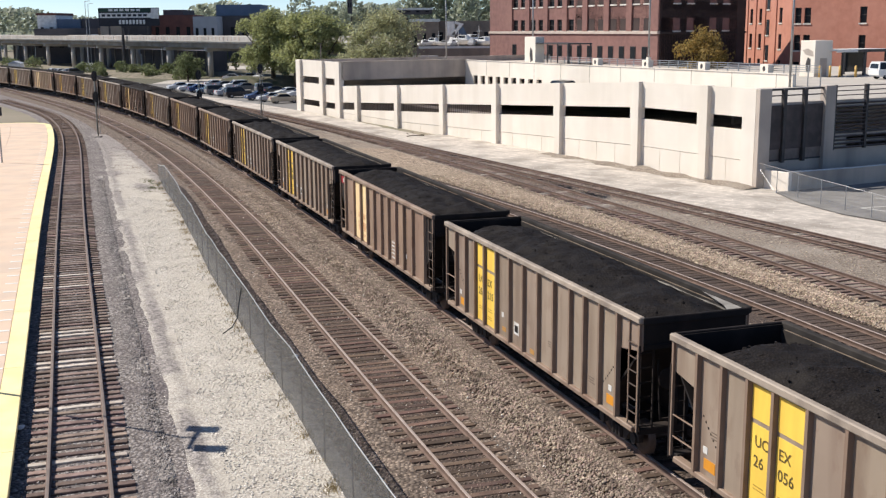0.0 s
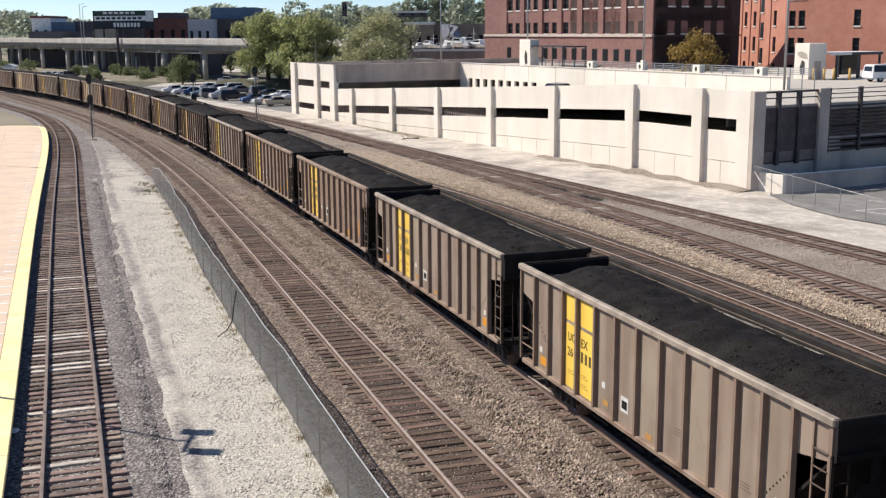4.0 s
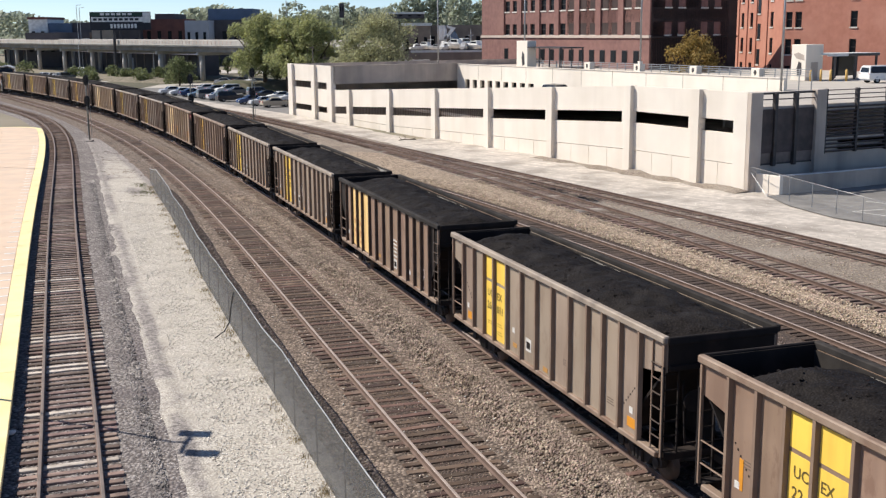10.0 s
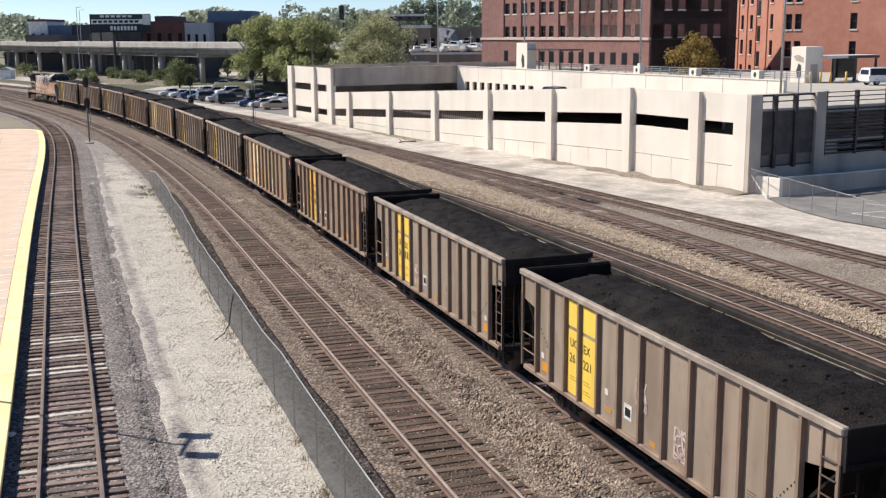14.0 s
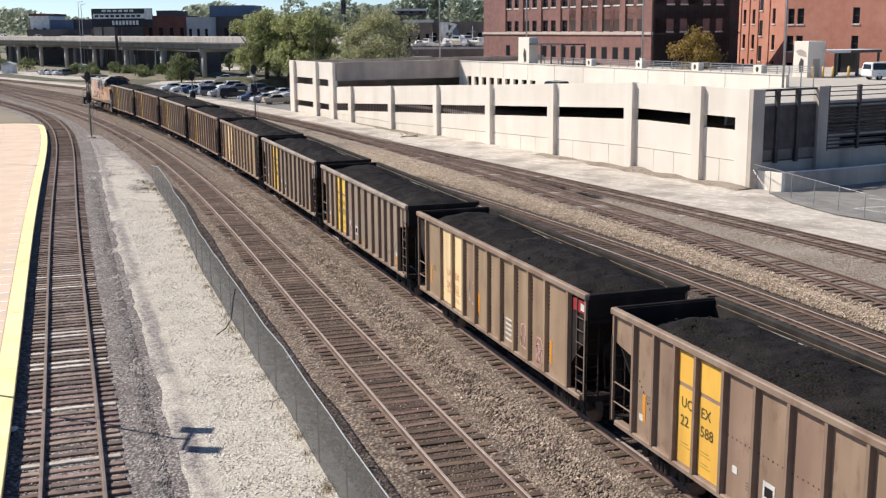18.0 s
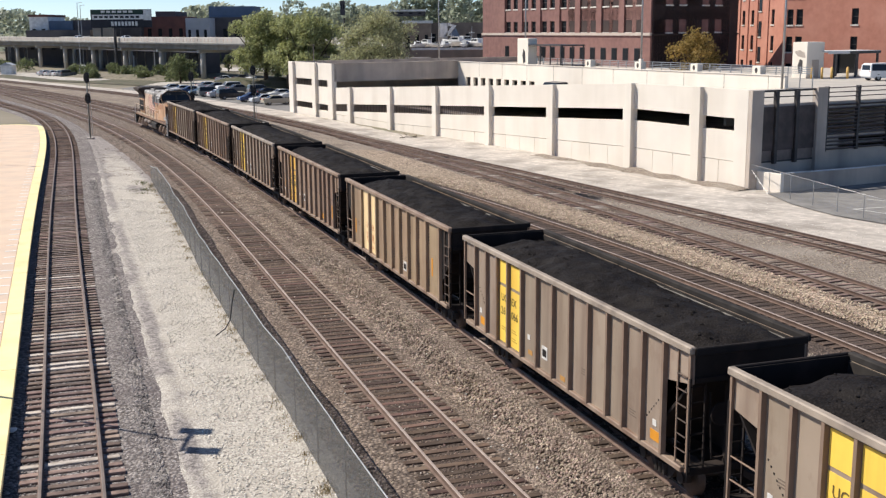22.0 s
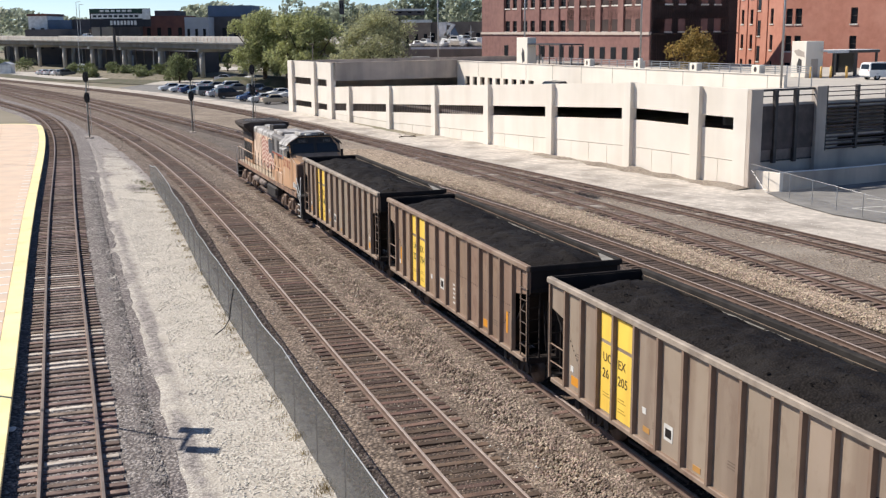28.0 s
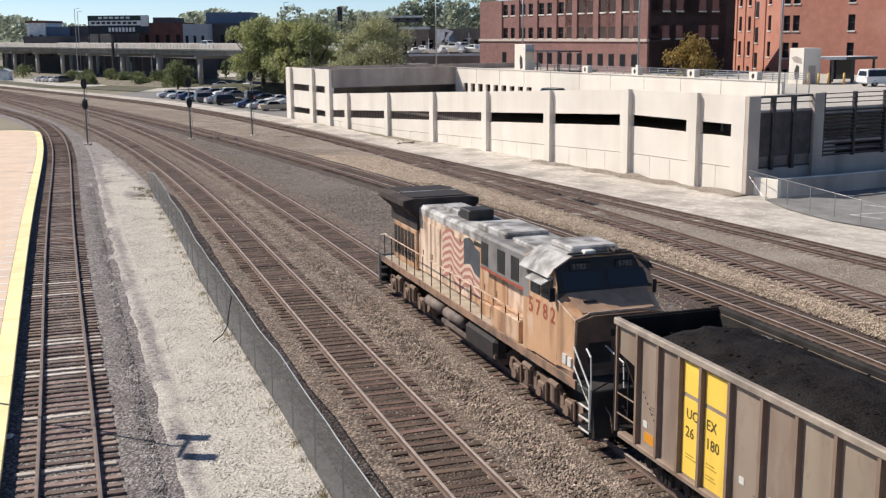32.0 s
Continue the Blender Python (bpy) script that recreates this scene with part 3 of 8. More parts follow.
def ribbon(name, label, material, cols, y0, y1, step=2.0, rough_edge=0.0, category="ground"):
    """A strip of ground between lines. cols: (line, offset, z) from left to right."""
    g, rows, y = Geo(), [], y0
    while y < y1 + 0.01:
        r = []
        for i, (line, off, z) in enumerate(cols):
            j = rough_edge * (noise.noise((y * 0.35, i * 7.3, 1.7)) + 0.5 * noise.noise((y * 1.3, i * 3.1, 4.2))) if i in (0, len(cols) - 1) else 0.0
            p, _ = beside(line, y, off + j)
            r.append((p.x, p.y, z + (0.02 * noise.noise((p.x, p.y * 0.7, 0)) if 0 < i < len(cols) - 1 else 0)))
        rows.append(r)
        y += step if y < 130 else step * 3
    g.loft(rows)
    ob = thing(name, label, category, g=g, mats=material, kind="structure", smooth=True)
    return ob


# ---- ground ----
g = Geo()
xs = [-2500, -900, -400, -200, -120, -60, 0, 60, 120, 200, 400, 900, 2500]
yy = [-2500, -600, -100, 0, 60, 120, 200, 300, 420, 700, 1200, 2500]
g.loft([[(x, y, -0.42) for x in xs] for y in yy])
thing("ground", "brown earth with sparse dry grass around the rail yard", "ground", g=g, mats="earth", kind="structure")

ribbon("ballast_bed", "dark grey crushed stone under the siding beside the platform", "ballast_dark",
       [(T1, -2.2, -0.40), (T1, -1.75, -0.24), (T1, 0, -0.215), (T1, 1.6, -0.24), (T1, 3.1, -0.33)], -30, 215, 1.0, 0.12)
# pale service path: how much pale gravel lies on the dark stone is given across and along it
# a wheel rut of pale gravel, a dirty seam, then the broad pale strip; dark washed-out patches lie along them
ACROSS = ((1.5, 1.9, 2.2, 2.4, 2.95, 3.15, 3.3, 3.42, 3.6, 3.85, 4.3), (-0.8, -0.35, 0.05, 0.42, 0.72, 0.5, 0.2, 0.22, 0.52, 0.85, 1.0))
BARE = ((88.4, 2.9, 1.3, 1.5), (81.0, 5.7, 1.6, 0.8), (65.0, 2.9, 1.0, 0.42), (61.0, 2.2, 2.0, 0.3), (50.4, 3.0, 1.2, 0.4), (36.3, 2.95, 0.7, 0.5), (43.0, 3.4, 2.0, 0.2), (29.5, 3.3, 1.6, 0.25), (76.0, 3.3, 3.0, 0.25))
g, rows, amount, y = Geo(), [], [], -30.0
while y < 124:
    r = []
    p0, p1 = beside(T1, y, 1.5)[0], beside(T2, y, -2.6)[0]
    wide = (p1 - p0).length
    for i in range(53):
        p, o = p0.lerp(p1, i / 52), 1.5 + wide * i / 52
        ow = o + 0.17 * noise.noise((y * 0.22, 1.1, 2)) + 0.13 * noise.noise((y * 0.9, 4.1, 5)) + 0.08 * noise.noise((y * 2.3, i * 0.4, 8))
        a = float(np.interp(ow, *ACROSS))
        a += 1.1 * noise.noise((y * 0.16, 3.3, 7)) * math.exp(-((o - 3.36) / 0.22) ** 2)
        a += (0.75 * noise.noise((y * 0.30, 8.3, 1)) + 0.45 * noise.noise((y * 1.1, i * 0.35, 6))) * math.exp(-((o - 2.5) / 0.45) ** 2)
        a = min(a, float(np.interp(1.5 + wide - o, (0, 0.45, 0.8, 1.2), (0.0, 0.25, 0.8, 1.0))))
        a -= sum(1.6 * math.exp(-((y - by_) / ry) ** 2 - ((o - bo_) / ro) ** 2) for by_, bo_, ry, ro in BARE)
        a -= 0.30 * max(0.0, min(1.0, (y - 86) / 8)) + 1.1 * max(0.0, (y - 97) / 18)
        h = -0.262 - 0.035 * min(1.0, (o - 1.5) / 2.0) - 0.03 * math.exp(-((o - 2.75) / 0.3) ** 2) + 0.025 * math.exp(-((o - 3.35) / 0.25) ** 2)
        r.append((p.x, p.y, h + 0.025 * noise.noise((p.x, p.y * 0.7, 0))))
        amount.append(a + 0.22 * noise.noise((p.x * 0.9, y * 0.35, 4)) + 0.16 * noise.noise((p.x * 2.6, y * 1.3, 9)) + 0.14 * noise.noise((p.x * 6, y * 4, 2)))
    rows.append(r)
    y += 0.4
path = thing("gravel_path", "pale limestone gravel service path along the fence", "path", g=g.loft(rows), mats="path_mix", kind="structure", smooth=True)
path.data.attributes.new("pale", "FLOAT", "POINT").data.foreach_set("value", amount)
ribbon("ballast_shoulder", "grey weedy ballast between the curving tracks", "ballast_grey",
       [(T1, 2.7, -0.345), (T2, -2.4, -0.35)], 92, 215, 1.5, 0.1)
ribbon("ballast_bed", "brown crushed stone ballast under the two main tracks", "ballast_brown",
       [(T2, -3.15, -0.36), (T2, -2.0, -0.23), (T2, -1.35, -0.205), (T2, -0.95, -0.208), (T2, 0, -0.215), (T2, 0.95, -0.208), (T2, 1.35, -0.205), (T2, 2.0, -0.23), (T2, 2.6, -0.285),
        (T3, -2.0, -0.23), (T3, -1.35, -0.205), (T3, -0.95, -0.208), (T3, 0, -0.215), (T3, 0.95, -0.208), (T3, 1.35, -0.205), (T3, 1.9, -0.235), (T3, 2.4, -0.26)],
       -30, 330, 1.0, 0.15)
ribbon("ballast_shoulder", "grey crushed stone between the main tracks", "ballast_grey",
       [(T3, 2.2, -0.27), (T3, 3.2, -0.33), (T4, -2.0, -0.30), (T4, -1.6, -0.255)], -30, 160, 1.5, 0.15)
ribbon("ballast_bed", "dark oily ballast under the outer main track", "ballast_oily",
       [(T4, -2.2, -0.30), (T4, -1.5, -0.235), (T4, 0, -0.215), (T4, 1.5, -0.235), (T4, 2.2, -0.25)], -30, 330, 1.5, 0.15)
ribbon("ballast_bank", "tan coarse ballast bank beside the yard tracks", "ballast_tan",
       [(T4, 1.7, -0.28), (T4, 2.6, -0.16), (T5, -2.2, -0.13), (T5, -1.55, -0.245)], -30, 106, 1.5, 0.3)
ribbon("dry_bank", "dry grass and dirt between the curving tracks", "dry_grass",
       [(T4, 2.2, -0.27), (T5, -1.7, -0.27)], 96, 330, 2, 0.3)
ribbon("yard_dirt", "grey-brown dirt and cinders under the yard tracks", "dirt",
       [(T5, -1.9, -0.29), (T5, 0, -0.225), (T5, 2.0, -0.23), (T6, -1.6, -0.235), (T6, 0, -0.23), (T6, 2.1, -0.30)], -30, 104, 1.5, 0.25)
ribbon("yard_dirt", "grey-brown dirt under the curving yard track", "dirt",
       [(T5, -1.9, -0.275), (T5, 0, -0.225), (T5, 2.4, -0.27)], 100, 330, 2, 0.25)
ribbon("gravel_road", "pale limestone gravel road beside the parking garage", "road_dust",
       [(T6, 1.7, -0.285), (T6, 4.5, -0.26), (T6, 9.0, -0.25), (T6, 16.8, -0.24)], -30, 116, 1.5, 0.4, "road")
ribbon("gravel_road", "pale gravel road curving past the parking lot", "road_dust",
       [(T5, 2.2, -0.285), (T5, 4.2, -0.26), (T5, 6.4, -0.27)], 100, 330, 2, 0.4, "road")

for ln, y1 in ((T2, 200), (T3, 200), (T4, 160)):
    ribbon("track_bed", "dark oily ballast between the rails", "ballast_oily", [(ln, -1.12, -0.24), (ln, -0.6, -0.200), (ln, 0, -0.196), (ln, 0.6, -0.200), (ln, 1.12, -0.24)], -30, y1, 1.0, 0.12)

# lots and lawns
g = Geo()
g.face([(23.6, 66.4, -0.2), (30, 56.0, -0.2), (75, 56, -0.2), (75, 100, -0.2), (31, 81.2, -0.2), (22.2, 75.4, -0.2), (22.4, 71.0, -0.2)])
lot = thing("asphalt_lot", "worn dark asphalt lot beside the parking garage", "pavement", g=g, mats="asphalt", kind="structure")
for a, b in (((25.6, 68.6), (27.0, 66.8)), ((25.6, 68.6), (29.6, 69.8)), ((28.0, 72.6), (29.2, 71.4)), ((30.5, 75.0), (31.4, 74.2))):
    d = (Vector(b) - Vector(a)).normalized() * 0.06
    n = Vector((-d.y, d.x))
    part("line", Geo().face([(*(Vector(a) - n), -0.194), (*(Vector(b) - n), -0.194), (*(Vector(b) + n), -0.194), (*(Vector(a) + n), -0.194)]), "road_paint", lot)
g = Geo()
g.face([(-60, 262, -0.3), (-66, 226, -0.3), (-45, 190, -0.3), (-23, 157, -0.3), (20, 175, -0.3), (0, 250, -0.3)])
thing("parking_lot", "asphalt parking lot beside the curving tracks", "pavement", g=g, mats="asphalt", kind="structure")
g = Geo()
g.face([(-160, 262, -0.31), (-92, 262, -0.31), (-62, 236, -0.31), (-60, 262, -0.28), (0, 252, -0.31), (0, 300, -0.31), (-160, 310, -0.31)])
thing("lawn", "rough green lawn below the viaduct", "grass", g=g, mats="lawn", kind="structure")

g = Geo()
g.face([(-150, 318, -0.27), (-118, 303, -0.27), (-92, 268, -0.27), (-84, 262, -0.27), (-80, 268, -0.27), (-104, 312, -0.27), (-150, 332, -0.27)])
thing("service_lot", "pale dusty lot below the viaduct", "pavement", g=g, mats="limestone", kind="structure")
g = Geo().face([(-64, 238, -0.26), (-64, 252, -0.26), (-45, 261, -0.26), (-37, 261, -0.26), (-47, 243, -0.26), (-52, 235, -0.26)])
thing("driveway", "pale worn concrete driveway into the lot", "pavement", g=g, mats="limestone", kind="structure")
g = Geo().face([(-82, 322, -0.27), (-82, 350, -0.27), (-44, 350, -0.27), (-44, 318, -0.27)])
thing("street", "pale street beyond the viaduct", "road", g=g, mats="limestone", kind="structure")
rows = []
for i in range(16):
    x = -98 + i * 2.6
    yb = 292 - i * 2.2
    rows.append([(x - 3 + 0.8 * j, yb - 4 + 2.2 * j, -0.35 + 1.25 * math.sin(j * math.pi / 5) * (0.75 + 0.5 * noise.noise((i * 0.6, j * 0.7, 3))) * min(1, i / 3, (15 - i) / 3)) for j in range(6)])
thing("dirt_berm", "low tan dirt berm with scrub below the viaduct", "bank", g=Geo().loft(rows), mats="berm", kind="structure", smooth=True)

# ---- tracks ----
random.seed(4)
TIE_OLD = Geo().box(-1.3, 1.3, -0.115, 0.115, -0.18, 0.0, ch=0.014).mesh("tie", "tie_old")
TIE_GREY = Geo().box(-1.3, 1.3, -0.115, 0.115, -0.18, 0.0, ch=0.014).mesh("tie", "tie_grey")
TIE_DARK = Geo().box(-1.3, 1.3, -0.115, 0.115, -0.18, 0.0, ch=0.014).mesh("tie", "tie_dark")
TIE_PALE = Geo().box(-1.3, 1.3, -0.115, 0.115, -0.18, 0.0, ch=0.014).mesh("tie", "tie_pale")
RAIL = [(-0.075, -0.172), (0.075, -0.172), (0.075, -0.162), (0.012, -0.145), (0.012, -0.045), (0.042, -0.040), (0.042, -0.005), (0.034, 0.0),
        (-0.034, 0.0), (-0.042, -0.005), (-0.042, -0.040), (-0.012, -0.045), (-0.012, -0.145), (-0.075, -0.162)]


def track(label, line, y0, y1, near, tie, head, spacing=0.52, skew=0.03, depth=0.0, sink=0.018):
    """Two rails on wooden ties; ties up to y = near are pieces of their own."""
    tr = thing("railway_track", label, "railway track", kind="structure", group="railway tracks")
    for side in (-1, 1):
        g, rows, y = Geo(), [], y0
        while y < y1:
            p, d = beside(line, y, side * 0.753)
            n = Vector((d.y, -d.x))
            rows.append([(p.x + n.x * a, p.y + n.y * a, b) for a, b in RAIL])
            y += 1.5 if y < 130 else 4
        g.loft(rows, [0, 0, 0, 0, 0, 0, 1, 1, 1, 0, 0, 0, 0, 0], closed=True)
        part("rail", g, ["rail_rust", head], tr)
    far, y = Geo(), y0
    while y < y1:
        p, d = beside(line, y, random.gauss(0, 0.03))
        a = math.atan2(-d.x, d.y) + random.gauss(0, skew)
        z = -0.172 + random.gauss(0, 0.007) - depth - sink * max(0.0, min(1.0, (y - 38) / 45))
        if 8 < y < near:
            part("tie", TIE_PALE if tie is TIE_GREY and random.random() < (0.03 if line is not T1 else 0.35 if 32 < y < 43 else 0.04) else tie, None, tr, at=Matrix.Translation((p.x, p.y, z)) @ Matrix.Rotation(a, 4, "Z"))
        else:
            c, s = math.cos(a), math.sin(a)
            q = [(p.x + c * u - s * v, p.y + s * u + c * v) for u, v in ((-1.3, -0.115), (1.3, -0.115), (1.3, 0.115), (-1.3, 0.115))]
            k = len(far.v)
            far.v += [(*w, z - 0.1) for w in q] + [(*w, z) for w in q]
            for f in ((4, 5, 6, 7), (0, 1, 5, 4), (1, 2, 6, 5), (2, 3, 7, 6), (3, 0, 4, 7)):
                far.f.append(tuple(k + i for i in f))
                far.m.append(0)
        y += spacing * d.y * random.uniform(0.93, 1.07)
    part("tie", far, "tie_far", tr, "weathered wooden ties far along the curve", kind="stuff")
    return tr


track("rusty siding track on weathered ties beside the platform", T1, -30, 185, 100, TIE_GREY, "rail_head_rusty", 0.50, 0.02)
track("worn main track with brown rails on dark ties", T2, -30, 330, 105, TIE_OLD, "rail_head")
track("main track that carries the coal train", T3, -30, 330, 110, TIE_OLD, "rail_head")
track("outer main track with brown rails behind the train", T4, -30, 330, 95, TIE_DARK, "rail_head")
track("old yard track with grey and broken ties", T5, -10, 330, 110, TIE_GREY, "rail_head_rusty", 0.56, 0.07, 0.01)
track("old yard track half buried in dirt beside the gravel road", T6, -10, 118, 108, TIE_GREY, "rail_head_rusty", 0.56, 0.05, 0.035)

# ---- platform ----
plat = thing("platform", "pinkish concrete station platform with a yellow tactile edge", "platform", kind="structure")
PL0, PL1 = -24.0, 129.5
y, k = PL0, 0
while y < PL1:
    y2 = min(y + 7.4, PL1)
    for nm, o0, o1, z, mt in (("tactile_strip", -2.22, -1.60, 0.262, "tactile"), ("slab", -6.0, -2.22, 0.255, "plat_conc"), ("slab", -14.0, -6.0, 0.255, "plat_conc")):
        def q(yy, o, dz):
            pp, _ = beside(T1, yy, o)
            return (pp.x, pp.y, dz)
        g = Geo()
        n = 5
        rows = []
        for i in range(n + 1):
            w = y + 0.012 + (y2 - y - 0.024) * i / n
            rows.append([q(w, o0 + 0.008, 0.10), q(w, o0 + 0.008, z - 0.01), q(w, o0 + 0.02, z), q(w, o1 - 0.02, z), q(w, o1 - 0.004, z - 0.012), q(w, o1 - 0.004, 0.10)])
        g.loft(rows)
        g.face(rows[0]).face(rows[-1][::-1])
        part(nm, g, mt, plat)
    y = y2
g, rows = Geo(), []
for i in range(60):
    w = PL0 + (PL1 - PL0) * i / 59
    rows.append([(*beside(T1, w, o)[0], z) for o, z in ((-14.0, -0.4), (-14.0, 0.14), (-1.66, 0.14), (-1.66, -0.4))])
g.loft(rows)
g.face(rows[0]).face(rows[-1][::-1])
part("wall", g, "plat_side", plat, "platform face in a dark shaded grey")
# the rounded far end with a white edge
a, b = beside(T1, PL1, -1.62)[0], beside(T1, PL1, -14.0)[0]
d = beside(T1, PL1, 0)[1]
g = Geo()
arc = [a + d * (5.0 * math.sin(t)) + (b - a).normalized() * (4.0 * (1 - math.cos(t))) for t in [i * math.pi / 16 for i in range(9)]]
ring = [(*p, 0.258) for p in arc] + [(*(b + d * 5.0), 0.258), (*b, 0.258)]
g.face(ring)
g.loft([[(p[0], p[1], 0.258) for p in ring[:-1]], [(p[0], p[1], -0.4) for p in ring[:-1]]])
part("end_slab", g, "plat_conc", plat)
g = Geo()
g.loft([[(*p, 0.264) for p in arc + [b + d * 5.0]], [(*(p + (Vector(((a + b) / 2)) - p).normalized() * 0.6), 0.264) for p in arc + [b + d * 5.0]]])
part("edge_strip", g, "tactile", plat)
# white ticks inside the tactile strip
for i in range(64):
    w = 12 + i * 1.55
    p, dd = beside(T1, w, -2.52)
    part("tick", Geo().box(-0.26, 0.26, -0.085, 0.085, 0.256, 0.264), "white_edge", plat, at=Matrix.Translation((p.x, p.y, 0)) @ Matrix.Rotation(math.atan2(-dd.x, dd.y), 4, "Z"))

# ---- screened fence beside the main track ----
fence = thing("screened_fence", "chain-link fence with dark privacy screen along the gravel path", "fence")
HF = 1.8
g, rows, y = Geo(), [], 14.0
pts = []
while y < 86.5:
    w = 0.03 * noise.noise((y * 0.35, 0, 0))
    p, d = beside(T2, y, float(np.interp(y, (20, 33, 45, 53, 61, 70, 80, 87), (-3.5, -3.36, -3.48, -3.5, -3.32, -3.12, -2.95, -2.7))) + w)
    pts.append((p, d, y))
    y += 1.5
top = lambda y: HF + 0.14 * min(1.0, max(0.0, (62 - y) / 38)) + 0.06 * noise.noise((y * 0.21, 5, 0)) - 0.1 * max(0, math.sin(y * 0.21)) ** 8 - (0.7 * max(0, (y - 80) / 6.5) if y > 80 else 0)
for p, d, y in pts:
    lean = 0.05 * noise.noise((y * 0.3, 9, 2))
    rows.append([(p.x, p.y, -0.36), (p.x + lean * 0.5, p.y, 0.6), (p.x + lean, p.y, top(y) - 0.34)])
g.loft(rows)
part("screen", g, "fence_fabric", fence, "dark grey woven privacy screen")
part("top_rail", Geo().loft([[(r[2][0] + 0.022 * math.cos(a), r[2][1], r[2][2] + 0.01 + 0.022 * math.sin(a)) for a in [i * math.pi / 3 for i in range(6)]] for r in rows], closed=True), "grey_metal", fence, "grey galvanised top rail", smooth=True)
for i in range(0, len(rows), 2):
    p = rows[i]
    part("post", Geo().tube((p[0][0] + 0.04, p[0][1], -0.5), (p[2][0] + 0.04, p[2][1], p[2][2] + 0.05), 0.022, 0.022, 7), "louver", fence)
# a bent post end leaning out of the screen
i = 19
p = rows[i][1]
part("loose_wire", Geo().pipe([(p[0], p[1], 1.30), (p[0] - 0.10, p[1] - 0.1, 0.75), (p[0] - 0.14, p[1] - 0.3, 0.2), (p[0] - 0.3, p[1] - 0.6, -0.1), (p[0] - 0.6, p[1] - 0.9, -0.28)], 0.022, 5), "black_metal", fence)

# ---- loose dirt heaped along the foot of the garage ----
heap = Geo()
rows = []
for i in range(60):
    sx = -0.6 + i * 0.45
    hgt = 0.07 + 0.38 * max(0, noise.noise((sx * 0.28, 3, 0)) + 0.25) * (1.2 if sx < 13 else 0.5)
    r = []
    for j in range(8):
        w = j / 7
        q = Matrix.Rotation(radians(28.553), 4, "Z") @ Vector((-0.30 - 2.6 * w * (0.7 + 0.3 * noise.noise((sx * 0.5, 1, 8))), sx, 0))
        r.append((21.6 + q.x, 78.2 + q.y, -0.30 + hgt * math.cos(w * math.pi / 2) ** 1.3 + 0.05 * noise.noise((sx * 3, w * 5, 0))))
    rows.append(r)
heap.loft(rows)
thing("dirt_heap", "grey dirt heaped along the foot of the garage wall", "dirt", g=heap, mats="dirt", kind="structure", smooth=True)

# ---- loose ballast stones, real pieces over the near beds ----
OCT = np.array([(1, 0, 0), (-1, 0, 0), (0, 1, 0), (0, -1, 0), (0, 0, 1), (0, 0, -0.6)], float)
OCF = np.array([(0, 2, 4), (2, 1, 4), (1, 3, 4), (3, 0, 4), (2, 0, 5), (1, 2, 5), (3, 1, 5), (0, 3, 5)])


def scatter(name, label, material, count, spot, lo, hi, seed):
    """Many small angular stones as one mesh. spot(rng) gives x, y, z."""
    rng = np.random.RandomState(seed)
    P = np.array([spot(rng) for _ in range(count)])
    S = rng.uniform(lo, hi, (count, 1, 1)) * rng.uniform(0.6, 1.2, (count, 1, 3))
    a = rng.uniform(0, 6.283, count)
    tilt = rng.normal(0, 0.35, (count, 6, 1))
    V = OCT[None] * S + rng.normal(0, 0.12, (count, 6, 3)) * S
    c, s_ = np.cos(a)[:, None], np.sin(a)[:, None]
    X = V[..., 0] * c - V[..., 1] * s_
    Y = V[..., 0] * s_ + V[..., 1] * c
    Z = V[..., 2] + 0.4 * (tilt[..., 0] * V[..., 0])
    Vt = np.stack([X, Y, Z], -1) + P[:, None, :]
    Ft = (OCF[None] + 6 * np.arange(count)[:, None, None]).reshape(-1, 3)
    me = bpy.data.meshes.new(name)
    me.vertices.add(count * 6)
    me.vertices.foreach_set("co", Vt.reshape(-1))
    me.loops.add(len(Ft) * 3)
    me.loops.foreach_set("vertex_index", Ft.reshape(-1))
    me.polygons.add(len(Ft))
    me.polygons.foreach_set("loop_start", np.arange(0, len(Ft) * 3, 3))
    me.polygons.foreach_set("loop_total", np.full(len(Ft), 3))
    me.materials.append(M[material])
    me.update()
    me.validate()
    return thing(name, label, "gravel", g=me, kind="stuff")


def lane(la, oa, lb, ob_, z, y0, y1):
    """A random spot between two lines, denser near the camera."""
    def f(rng):
        y = y0 + (y1 - y0) * rng.rand() ** 1.6
        a, b = beside(la, y, oa)[0], beside(lb, y, ob_)[0]
        w = rng.rand()
        return (a.x + (b.x - a.x) * w, a.y + (b.y - a.y) * w, z)
    return f


for nm, cs in (("stone_brown", ((0.46, 0.37, 0.30), (0.16, 0.122, 0.098))), ("stone_rust", ((0.32, 0.235, 0.19), (0.10, 0.072, 0.058))), ("stone_tan", ((0.58, 0.47, 0.365), (0.27, 0.205, 0.15))), ("stone_grey", ((0.43, 0.395, 0.375), (0.125, 0.113, 0.108))), ("stone_pale", ((0.80, 0.76, 0.69), (0.50, 0.47, 0.43)))):
    M[nm] = mat(nm, cs[0], cs[1], 0.35, 0.9, island=0.4, hue=0.03)
scatter("ballast_stones", "loose brown ballast stones between the main tracks", "stone_brown", 34000, lane(T2, 1.35, T3, -1.35, -0.235, 20, 78), 0.026, 0.064, 1)
scatter("ballast_stones", "loose brown ballast stones along the fence", "stone_brown", 11000, lane(T2, -2.9, T2, -1.35, -0.255, 20, 75), 0.026, 0.064, 2)
scatter("ballast_stones", "loose ballast stones between the ties", "stone_rust", 4500, lane(T2, -1.3, T2, 1.3, -0.2, 20, 60), 0.02, 0.05, 3)
